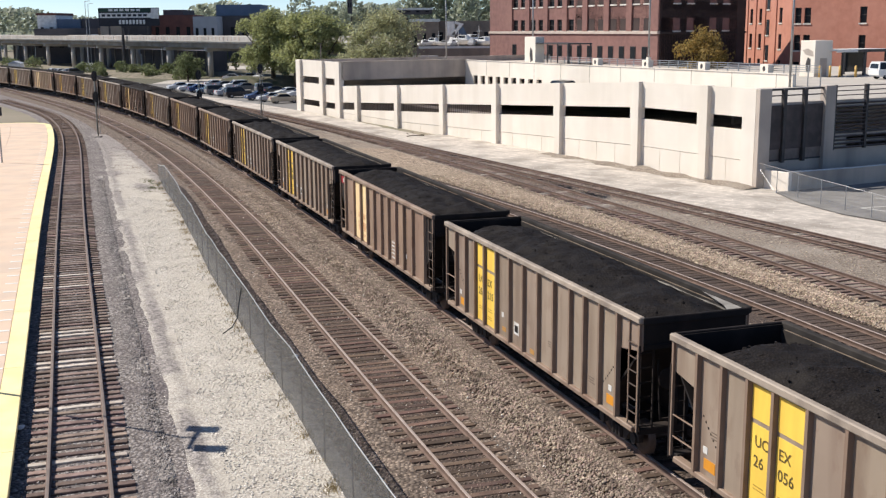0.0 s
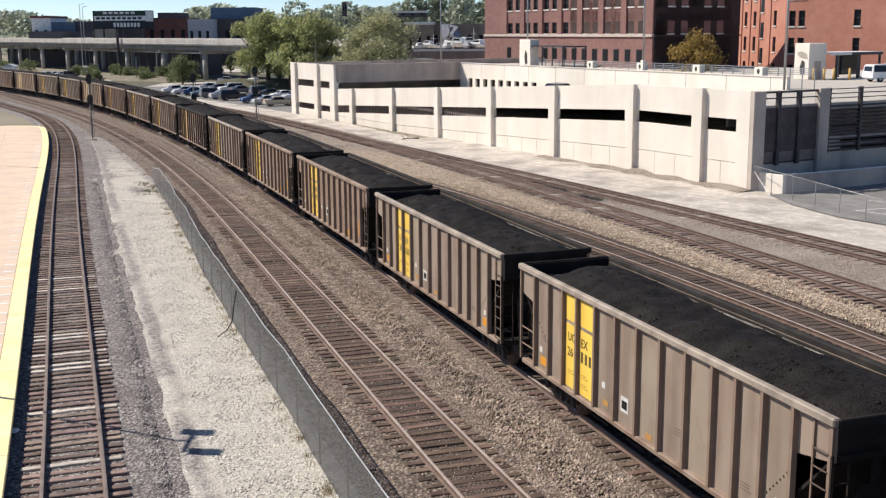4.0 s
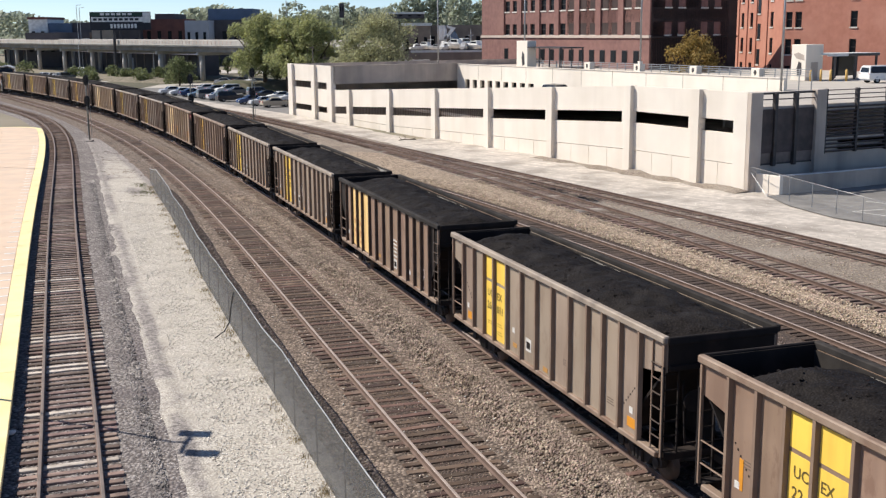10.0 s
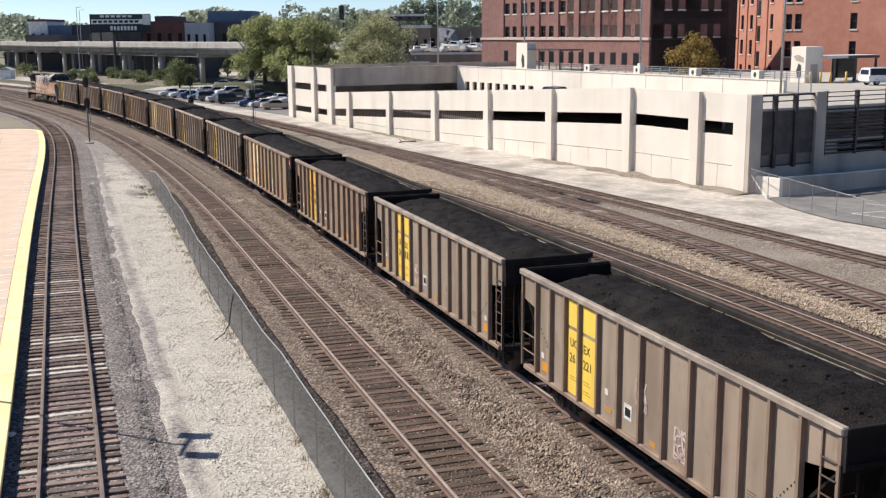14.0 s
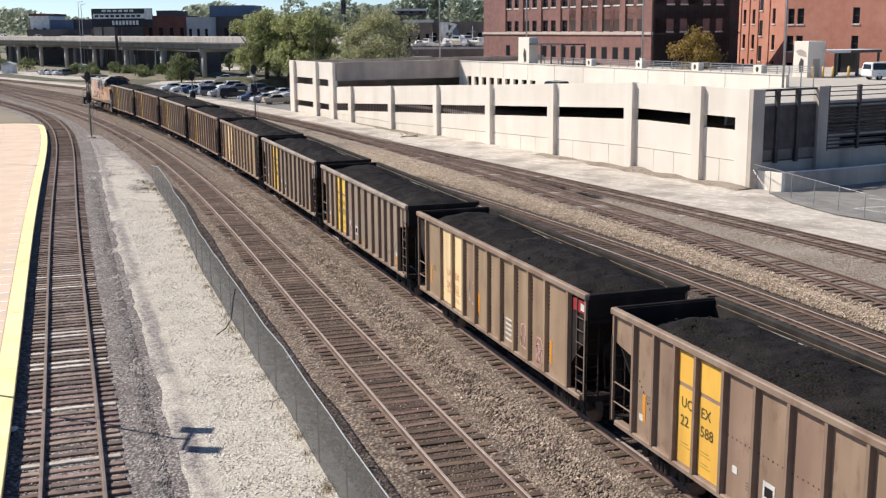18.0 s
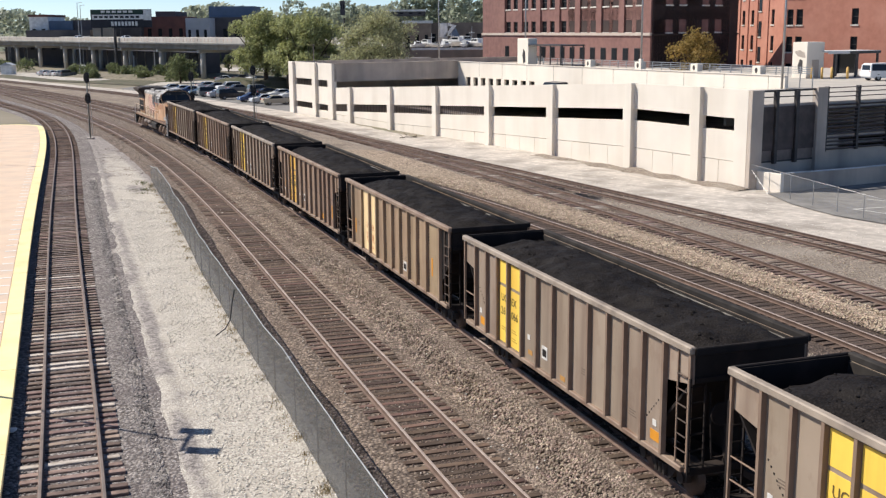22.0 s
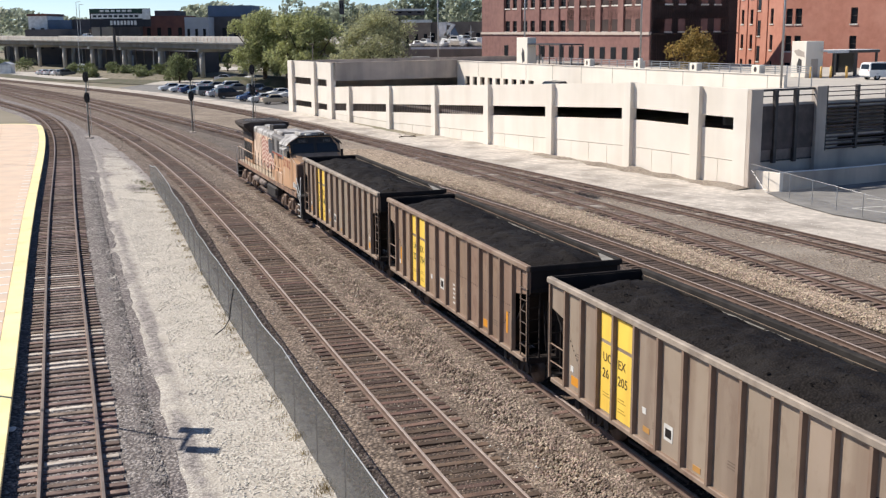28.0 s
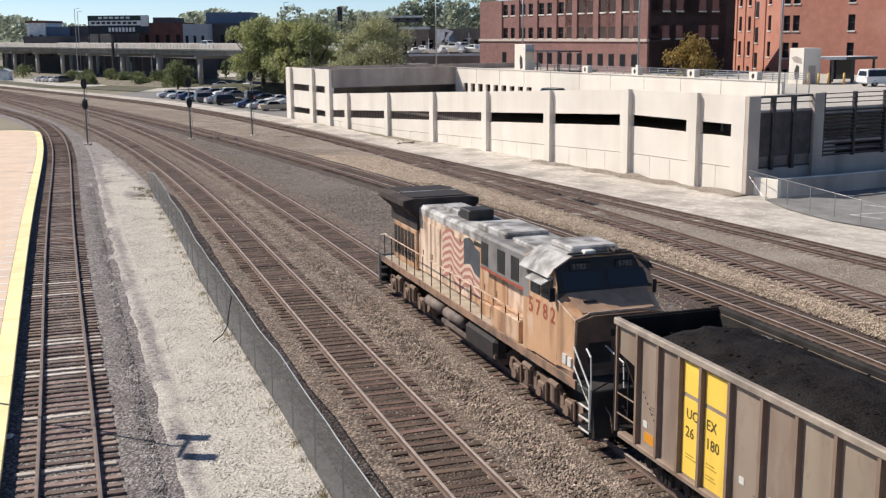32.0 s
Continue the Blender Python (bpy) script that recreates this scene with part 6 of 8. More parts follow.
part("jib", Geo().prism([(2.0, 5.9), (4.4, 5.2), (2.2, 2.6), (1.4, 2.6), (3.2, 5.0), (2.0, 5.2)], 1, 0, 0.5), "board_white", sl)
part("panel", Geo().prism([(2.6, 3.0), (5.4, 2.2), (4.2, 4.6)], 1, 0.1, 0.4), "blue_far", sl)
part("foot", Geo().box(0, 2.2, 0, 0.5, 0, 2.4), "conc_bridge", sl)

# ---- signals by the curve ----


def signal(at, heads, h, label):
    si = thing("rail_signal", label, "railway signal", at, group="railway signals")
    part("base", Geo().box(-0.35, 0.35, -0.35, 0.35, -0.5, 0.05, ch=0.04), "conc_grey", si)
    part("mast", Geo().tube((0, 0, 0), (0, 0, h), 0.07, 0.06, 8), "signal_mast", si, smooth=True)
    part("ladder", Geo().box(-0.2, -0.16, 0.22, 0.26, 0.3, h - 0.4).box(0.16, 0.2, 0.22, 0.26, 0.3, h - 0.4).box(-0.16, 0.16, 0.23, 0.25, 1.0, 1.04).box(-0.16, 0.16, 0.23, 0.25, 2.0, 2.04).box(-0.16, 0.16, 0.23, 0.25, 3.0, 3.04), "grey_metal", si)
    for z in heads:
        pts = [(0.31 * math.sin(a), z + 0.58 * math.cos(a)) for a in [i * math.pi / 8 for i in range(16)]]
        hd = part("signal_head", Geo().prism(pts, 1, -0.12, -0.05), "black_metal", si, "black oval signal target")
        part("housing", Geo().box(-0.18, 0.18, -0.05, 0.3, z - 0.48, z + 0.48, ch=0.03), "black_metal", hd)
        for k in (-0.38, 0, 0.38):
            part("hood", Geo().tube((0, -0.12, z + k), (0, -0.36, z + k), 0.13, 0.11, 8), "black_metal", hd)
    return si


signal(pose(-38.2, 119.2, -0.2), [4.25, 6.45], 6.9, "tall railway signal with two black heads beside the main track")
signal(pose(-28.4, 125.2, -0.25), [4.05, 6.3], 6.8, "railway signal with black heads between the tracks")
signal(pose(-22.1, 129.0, -0.25), [4.5, 6.8], 7.2, "railway signal with black heads before the parking lot")
# platform lamps: one outside the view whose shadow falls on the gravel, one at the edge of the view
pl = thing("platform_lamp", "dark platform lamp post with two flat lamp heads", "lamp post", pose(-15.35, 32.6, 0.25))
part("pole", Geo().tube((0, 0, 0), (0, 0, 8.1), 0.07, 0.05, 8), "black_metal", pl)
part("arm", Geo().box(-0.04, 0.04, -0.75, 0.75, 8.0, 8.1), "black_metal", pl)
for yy in (-0.75, 0.75):
    part("lamp_head", Geo().box(-0.1 - yy * 0.35, 0.75 - yy * 0.35, yy - 0.22, yy + 0.22, 7.98, 8.14, ch=0.02), "black_metal", pl)
pp = thing("platform_post", "grey steel post on the platform", "post", pose(-37.6, 91.7, 0.25))
part("pole", Geo().tube((0, 0, 0), (0, 0, 4.6), 0.07, n=8), "grey_metal", pp)
part("sign", Geo().box(-0.3, 0.3, -0.05, 0.05, 3.9, 4.6), "board_dark", pp)
# white shed and dirt road pieces by the far left
sh = thing("equipment_shed", "small pale equipment shed beside the far track", "shed", pose(-121.5, 306, -0.4))
part("wall", Geo().box(0, 3.2, 0, 3.0, 0, 2.6, ch=0.05), "board_white", sh)
part("roof", Geo().prism([(-0.2, 2.6), (3.4, 2.6), (1.6, 3.3)], 1, -0.2, 3.2), "light_far", sh)
tr_ = thing("box_van", "low white van parked below the viaduct", "van", pose(-104, 312, -0.4))
part("body", Geo().prism([(0, 0.5), (5.6, 0.5), (5.7, 1.3), (4.9, 1.5), (4.2, 2.3), (0.1, 2.4)], 1, 0, 2.0), "board_white", tr_)
part("windscreen", Geo().prism([(4.86, 1.55), (4.9, 1.55), (4.28, 2.22), (4.24, 2.22)], 1, 0.15, 1.85), "glass_car", tr_)
part("underframe", Geo().box(0.3, 5.3, 0.2, 1.8, 0.3, 0.5), "dark_metal", tr_)
for x in (1.0, 4.5):
    part("wheel", Geo().tube((x, 0.05, 0.35), (x, 1.95, 0.35), 0.36, n=10), "tyre", tr_)

# ---- trees ----


def leaf_crown(rng, blobs, count, size, squash=0.95, loose=0.1):
    """Loose leaf clumps, small bent leaf pairs scattered over uneven blobs."""
    g = Geo()
    tot = sum(r ** 2 for *_, r in blobs)
    for cx, cy, cz, r in blobs:
        for _ in range(int(count * r * r / tot)):
            a, b = rng.uniform(0, 2 * math.pi), math.acos(rng.uniform(-0.75, 1))
            rr = r * rng.uniform(0.72 - loose, 1.06 + loose) * (1 + 0.25 * math.sin(3 * a + cx) * math.sin(2 * b + cz))
            p = Vector((cx + rr * math.sin(b) * math.cos(a), cy + rr * math.sin(b) * math.sin(a), cz + rr * squash * math.cos(b)))
            n = Vector((rng.gauss(0, 1), rng.gauss(0, 1), rng.gauss(0.5, 1))).normalized()
            s = n.orthogonal().normalized() * size * rng.uniform(0.6, 1.4)
            t = n.cross(s) * rng.uniform(0.45, 0.8)
            bend = n * size * 0.25
            g.face([p - s, p - t * 0.7 + bend, p + s, p + t + bend])
    return g


def tree(label, at, h, w, mt, seed, count=2600, size=0.34, low=0.25, group="", loose=0.1):
    rng = random.Random(seed)
    tr = thing("tree", label, "tree", at, group=group)
    g = Geo()
    g.tube((0, 0, -0.3), (0.1, 0, h * 0.3), 0.035 * h, 0.024 * h, 9)
    tops = []
    for i in range(7):
        a = i * 2.4 + rng.uniform(-0.3, 0.3)
        r = w * rng.uniform(0.22, 0.42)
        p1 = Vector((0.1, 0, h * rng.uniform(0.22, 0.34)))
        p2 = Vector((r * math.cos(a), r * math.sin(a), h * rng.uniform(0.45, 0.75)))
        mid_ = p1.lerp(p2, 0.5) + Vector((0, 0, -0.03 * h))
        g.tube(p1, mid_, 0.014 * h, 0.010 * h, 6).tube(mid_, p2, 0.010 * h, 0.004 * h, 6)
        tops.append(p2)
    part("trunk", g, "bark", tr, smooth=True)
    blobs = [(p.x, p.y, p.z + rng.uniform(-0.02, 0.08) * h, w * rng.uniform(0.11, 0.18)) for p in tops]
    for i in range(52):
        a, q = rng.uniform(0, 6.28), rng.uniform(0.10, 0.44)
        z = rng.uniform(low, 0.86)
        q *= 1.0 - 0.55 * max(0, (z - 0.55) / 0.35)
        blobs.append((w * q * math.cos(a), w * q * math.sin(a), h * z, w * rng.uniform(0.05, 0.12)))
    blobs.append((0, 0, h * 0.83, w * 0.16))
    part("crown", leaf_crown(rng, blobs, count, size, loose=loose), mt, tr)
    return tr


tree("broad green cottonwood with dense leaves beside the lot", pose(-36.0, 225, -0.4), 16.0, 13.5, "leaf_green", 3, 16000, 0.25, 0.24, loose=0.22)
tree("green cottonwood between two others beside the lot", pose(-30.6, 219, -0.4), 15.0, 11.0, "leaf_green", 33, 9000, 0.27, 0.22)
tree("tall green cottonwood beside the lot", pose(-26.0, 213, -0.4), 15.6, 12.5, "leaf_green", 8, 14000, 0.25, 0.12, loose=0.22)
tree("olive green tree with thin leaves behind the garage", pose(-10.9, 193, -0.4), 15.4, 12.5, "leaf_olive", 5, 12000, 0.21, 0.1, loose=0.5)
tree("olive green tree behind the garage", pose(-15.9, 194, -0.4), 12.0, 8.0, "leaf_olive", 15, 5000, 0.21, 0.12, loose=0.5)
tree("golden autumn tree before the brick warehouse", pose(32.6, 146.5, 0.6), 10.9, 7.0, "leaf_gold", 12, 6500, 0.17, 0.3, loose=0.4)
tree("dark green round shrub tree by the lawn", pose(-58.2, 246, -0.4), 6.6, 7.6, "leaf_dark", 21, 2600, 0.26, 0.12)
for i, (x, y, h, w) in enumerate(((-40, 268, 7, 4), (-66.5, 312, 6.2, 2.2), (-63.0, 312, 6.8, 2.0), (-61.0, 316, 5.6, 2.6), (-66, 270, 2.6, 4.5), (-72, 268, 2.2, 5), (-80, 280, 3.0, 5), (-60, 262, 2.2, 5), (-87, 276, 2.6, 4), (-92, 290, 3.4, 5), (-85, 287, 3.8, 4), (-76, 279, 3.2, 4.5), (-70, 275, 3.6, 4), (-98, 297, 3.0, 5), (-122, 326, 4.2, 6), (-131, 330, 3.6, 6), (-52, 300, 5, 7), (-30, 262, 6, 9), (-20, 270, 8, 9))):
    tree("small dark green tree below the viaduct", pose(x, y, -0.4), h, w, "leaf_dark", 40 + i, 500, 0.3, 0.1, "small trees")

bank = Geo().loft([[(x, 219 + 0.4 * math.sin(x), -0.45) for x in range(-46, -26, 2)], [(x, 222.5, 1.0 + 0.4 * math.sin(x * 0.9)) for x in range(-46, -26, 2)], [(x, 225, 1.5 + 0.4 * math.sin(x * 0.7)) for x in range(-46, -26, 2)], [(x, 232, 1.3) for x in range(-46, -26, 2)], [(x, 238, -0.45) for x in range(-46, -26, 2)]])
thing("grass_bank", "low grassy bank under the cottonwoods", "bank", g=bank, mats="lawn", kind="structure", smooth=True)

# far wooded hills
hill = Geo()
rng = random.Random(77)
for x0, x1, y, z0, z1, n in ((-330, -225, 640, 10, 32, 2400), (-150, -88, 620, 14, 25, 900), (-128, -100, 560, 16, 27, 700), (-85, 20, 640, 12, 27, 2200), (-300, -130, 700, 10, 22, 1600)):
    for _ in range(n):
        x = rng.uniform(x0, x1)
        f = (x - x0) / (x1 - x0)
        crest = z0 + (z1 - z0) * (0.72 + 0.28 * noise.noise((x * 0.045, y, 0)) + 0.14 * noise.noise((x * 0.16, y, 3))) * (1 - 0.55 * abs(2 * f - 1) ** 3)
        z = crest - abs(rng.gauss(0, 1)) * 6
        p, sz = Vector((x, y + rng.uniform(-20, 20), z)), rng.uniform(0.9, 2.0)
        nn = Vector((rng.gauss(0, 1), rng.gauss(-0.4, 1), rng.gauss(0.5, 1))).normalized()
        s = nn.orthogonal().normalized() * sz
        t = nn.cross(s) * 0.7
        hill.face([p - s, p - t, p + s, p + t])
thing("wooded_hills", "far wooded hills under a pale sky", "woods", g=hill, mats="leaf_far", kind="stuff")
near = Geo()
rng = random.Random(78)
for i in range(13):
    # single rounded crowns on the near slope
    cx, cy, cz, r = -66 + i * 7.4 + rng.uniform(-2, 2), 500 + rng.uniform(-15, 15), 0, rng.uniform(4, 6.5)
    cz = (16.5 if i < 7 else 22.5) + rng.uniform(-2, 3)
    for _ in range(330):
        a, b = rng.uniform(0, 6.28), math.acos(rng.uniform(-0.9, 1))
        q = r * rng.uniform(0.7, 1.1)
        p = Vector((cx + q * math.sin(b) * math.cos(a), cy + q * math.sin(b) * math.sin(a), cz + 0.9 * q * math.cos(b)))
        nn = Vector((rng.gauss(0, 1), rng.gauss(0, 1), rng.gauss(0.4, 1))).normalized()
        s = nn.orthogonal().normalized() * rng.uniform(0.5, 1.1)
        t = nn.cross(s) * 0.7
        near.face([p - s, p - t, p + s, p + t])
    for _ in range(420):
        # undergrowth below the crown down to the ground
        p = Vector((cx + rng.uniform(-6, 6), cy + rng.uniform(-6, 6), rng.uniform(-0.4, cz)))
        nn = Vector((rng.gauss(0, 1), rng.gauss(0, 1), rng.gauss(0.4, 1))).normalized()
        s = nn.orthogonal().normalized() * rng.uniform(0.7, 1.5)
        t = nn.cross(s) * 0.7
        near.face([p - s, p - t, p + s, p + t])
thing("wooded_slope", "green trees on the slope behind the yard, paled as by haze", "woods", g=near, mats="leaf_far", kind="stuff")
g = Geo()
g.loft([[(x, 660 + 40 * abs(math.sin(x * 0.01)), z) for x in range(-420, 140, 20)] for z in (-0.4,)] + [[(x, 690, 12 + 7 * noise.noise((x * 0.012, 2, 1)) + (10 if x > -60 else 0)) for x in range(-420, 140, 20)]] + [[(x, 900, 14) for x in range(-420, 140, 20)]])
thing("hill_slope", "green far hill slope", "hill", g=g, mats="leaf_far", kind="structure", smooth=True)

# ---- coal train: local y points to the far end, local -x is the side that faces the path ----
HL = 7.43
RIBS = {"a": [1.2, 2.2, 3.15, 4.05, 5.15, 6.3, 7.43, 8.56, 9.7, 10.8, 11.7, 12.65, 13.65],
        "b": [1.15, 2.8, 4.08, 5.23, 6.39, 7.58, 8.7, 9.84, 10.96, 12.18, 13.72],
        "c": [1.28, 2.27, 3.22, 4.12, 5.34, 6.41, 7.54, 8.7, 9.83, 10.9, 11.85, 12.75, 13.72]}
KEEP = {}


def keep(key, make):
    """Builds a mesh once and shares it after that."""
    if key not in KEEP:
        KEEP[key] = make()
    return KEEP[key]


def coal_mesh(seed):
    rows = []
    ny, nx = 120, 24
    for j in range(ny + 1):
        y = -HL + 0.12 + (2 * HL - 0.24) * j / ny
        e = (y + HL) / (2 * HL)
        r = []
        for i in range(nx + 1):
            x = -1.46 + 2.92 * i / nx
            a = abs(x) / 1.46
            top = 4.13 + 0.05 * math.sin(seed * 1.7 + y * 0.6) - (0.38 if x > 0 else 0.26) * a ** 2.0
            far, near = max(0, (e - 0.87) / 0.13), max(0, (0.07 - e) / 0.07)
            top -= 0.85 * far ** 1.4 + 0.20 * near ** 1.5
            top += 0.06 * noise.noise((x * 0.8, y * 0.5, seed * 3.1)) + 0.09 * noise.noise((x * 2.0, y * 1.7, seed)) + 0.035 * noise.noise((x * 5, y * 4.4, seed + 0.5)) + 0.012 * noise.noise((x * 11, y * 11, seed + 0.9))
            r.append((x, y, top))
        rows.append(r)
    g = Geo().loft(rows)
    # loose lumps on the heap
    rng = random.Random(seed + 50)
    for _ in range(420):
        r0 = rows[rng.randrange(3, ny - 3)]
        p, k = Vector(r0[rng.randrange(2, nx - 1)]) + Vector((rng.uniform(-0.1, 0.1), rng.uniform(-0.12, 0.12), 0)), rng.choice((0.03, 0.035, 0.04, 0.05, 0.065))
        c = [p + Vector(q) * k * rng.uniform(0.7, 1.3) for q in ((1, 0, 0), (0, 1, 0), (-1, 0, 0), (0, -1, 0))]
        tip = p + Vector((rng.uniform(-0.4, 0.4) * k, rng.uniform(-0.4, 0.4) * k, 0.45 * k))
        for i in range(4):
            g.face([c[i], c[(i + 1) % 4], tip])
    me = g.mesh("coal_load", "coal")
    me.polygons.foreach_set("use_smooth", [i < ny * nx for i in range(len(g.f))])
    return me


def residue_mesh(seed):
    """A broken pale line where the coal meets the far wall."""
    rows = []
    for j in range(90):
        y = -HL + 0.6 + (2 * HL - 2.6) * j / 89
        w = 0.022 * max(0.02, noise.noise((y * 0.7, seed * 5.0, 2)) + 0.35 + 0.4 * noise.noise((y * 3.1, seed, 7)))
        rows.append([(1.397, y, 3.785 + w * 1.5), (1.392, y, 3.775 - w * 1.5)])
    return Geo().loft(rows).mesh("spray_residue", "residue")


def wheelset_mesh(k=1.0):
    """Two flanged wheels on their axle, round its own middle."""
    g = Geo()
    g.tube((-0.9, 0, 0), (0.9, 0, 0), 0.08, n=8)
    for s in (-1, 1):
        rings = []
        for x, r in ((-0.07, 0.30), (-0.07, 0.46), (0.045, 0.455), (0.05, 0.485), (0.075, 0.485), (0.075, 0.38), (0.02, 0.34), (0.02, 0.14), (0.08, 0.12), (0.08, 0.02)):
            rings.append([(s * (0.75 - x), k * r * math.cos(a), k * r * math.sin(a)) for a in [i * math.pi / 10 for i in range(20)]])
        g.loft(rings, closed=True)
        g.face(rings[0]).face(rings[-1])
    return g.mesh("wheelset", "wheel_steel", True)


rollers = []


def frame_mesh():
    """A cast truck side frame with its spring nest."""
    g = Geo()
    g.prism([(-1.15, 0.62), (-1.12, 0.40), (-0.72, 0.38), (-0.62, 0.52), (-0.45, 0.30), (-0.32, 0.22), (0.32, 0.22), (0.45, 0.30), (0.62, 0.52), (0.72, 0.38), (1.12, 0.40), (1.15, 0.62), (0.75, 0.68), (0.40, 0.80), (-0.40, 0.80), (-0.75, 0.68)], 0, -0.07, 0.07)
    g.tube((-0.12, -0.89, 0.46), (0.10, -0.89, 0.46), 0.15, n=10).tube((-0.12, 0.89, 0.46), (0.10, 0.89, 0.46), 0.15, n=10)
    for yy in (-0.18, 0, 0.18):
        g.tube((-0.1, yy, 0.26), (-0.1, yy, 0.55), 0.075, n=8)
    return g.mesh("side_frame", "truck_black")


def truck(parent, y):
    tk = part("truck", keep("bolster", lambda: Geo().box(-0.95, 0.95, -0.2, 0.2, 0.42, 0.78, ch=0.03).mesh("truck", "truck_black")), None, parent, "black two-axle truck", at=Matrix.Translation((0, y, 0)))
    for s in (-1, 1):
        part("side_frame", keep("sf", frame_mesh), None, tk, at=Matrix.Translation((0.99 * s, 0, 0)) @ Matrix.Rotation(math.pi if s > 0 else 0, 4, "Z"))
    for yy in (-0.89, 0.89):
        rollers.append((part("wheelset", keep("ws", wheelset_mesh), None, tk, "two steel wheels on an axle", at=Matrix.Translation((0, yy, 0.46))), (0, yy, 0.46), 0.46))


def coupler_mesh():
    g = Geo().box(-0.09, 0.09, -0.1, 0.62, 0.78, 0.98, ch=0.02)
    g.box(-0.16, 0.02, 0.58, 0.80, 0.74, 1.0, ch=0.03).box(0.06, 0.16, 0.55, 0.74, 0.75, 0.99, ch=0.02)
    g.pipe([(-0.35, 0.1, 0.85), (-0.34, 0.4, 0.55), (-0.2, 0.72, 0.42), (-0.05, 0.86, 0.5)], 0.025, 5)
    return g.mesh("coupler", "truck_black")


def ladder_mesh():
    g = Geo().box(-0.025, 0.025, -0.22, -0.18, 1.0, 3.3).box(-0.025, 0.025, 0.18, 0.22, 1.0, 3.3)
    for i in range(6):
        g.tube((0, -0.2, 1.2 + i * 0.38), (0, 0.2, 1.2 + i * 0.38), 0.018, n=5)
    return g.mesh("ladder", "car_black")


def bolt_rows():
    """Two short rows of dark bolt heads beside a rib."""
    g = Geo()
    for z0 in (1.35, 3.0):
        for i in range(6):
            g.box(-1.508, -1.5, -0.16, -0.115, z0 + i * 0.12, z0 + i * 0.12 + 0.05)
    return g.mesh("bolt_row", "car_black")


def slant_bolts(way):
    """A slanting row of bolt heads where the sloped end meets the side."""
    g = Geo()
    for i in range(7):
        y, z = -0.12 - 0.105 * i, (1.75 + 0.11 * i) if way > 0 else (2.45 - 0.11 * i)
        g.box(-1.508, -1.5, y - 0.02, y + 0.02, z, z + 0.045)
    return g.mesh("bolt_row", "car_black")


def belt_bolts():
    """A level row of small bolt heads along the side."""
    g = Geo()
    for i in range(52):
        g.box(-1.5065, -1.5, HL - 5.3 - 0.16 * i, HL - 5.27 - 0.16 * i, 2.44, 2.475)
    return g.mesh("bolt_row", "rib_dark")


def side_ladder_mesh(stile):
    """A ladder on the car's near end of one side, its rungs along the side."""
    g = Geo().box(-1.545, -1.515, -0.46, -0.42, 1.0, 3.86).box(-1.545, -1.515, 0.0, 0.04, 1.0, 3.86)
    for i in range(7):
        g.tube((-1.55, -0.44, 1.12 + i * 0.36), (-1.55, 0.02, 1.12 + i * 0.36), 0.02, n=5, mi=1)
    return g.mesh("side_ladder", [stile, "rib_dark"])


def blotch(seed, w, h, width):
    """A scribbled spray-paint mark: a wandering brush line in the y-z plane."""
    rng = random.Random(seed)
    g = Geo()
    for _ in range(7):
        p = Vector((rng.uniform(0, w), rng.uniform(0, h)))
        pts = [p]
        a = rng.uniform(0, 6.28)
        for _ in range(9):
            a += rng.gauss(0, 1.0)
            p = Vector((min(w, max(0, p.x + 0.16 * math.cos(a))), min(h, max(0, p.y + 0.22 * math.sin(a)))))
            pts.append(p)
        for q0, q1 in zip(pts, pts[1:]):
            d = q1 - q0
            if d.length < 1e-4:
                continue
            n = Vector((-d.y, d.x)).normalized() * width * rng.uniform(0.6, 1.2)
            g.face([(0, *(q0 - n)), (0, *(q1 - n)), (0, *(q1 + n)), (0, *(q0 + n))])
    return g


def side_text(parent, body, d, z, size, mt, name="lettering", x=-1.515):
    """Lettering on the near side, starting d metres from the far end."""
    me = keep(("w", body, size, mt), lambda: words(body, size, name, mt, 0.004))
    m = Matrix(((0, 0, -1, x), (-1, 0, 0, HL - d), (0, 1, 0, z), (0, 0, 0, 1)))
    return part(name, me, None, parent, at=m)


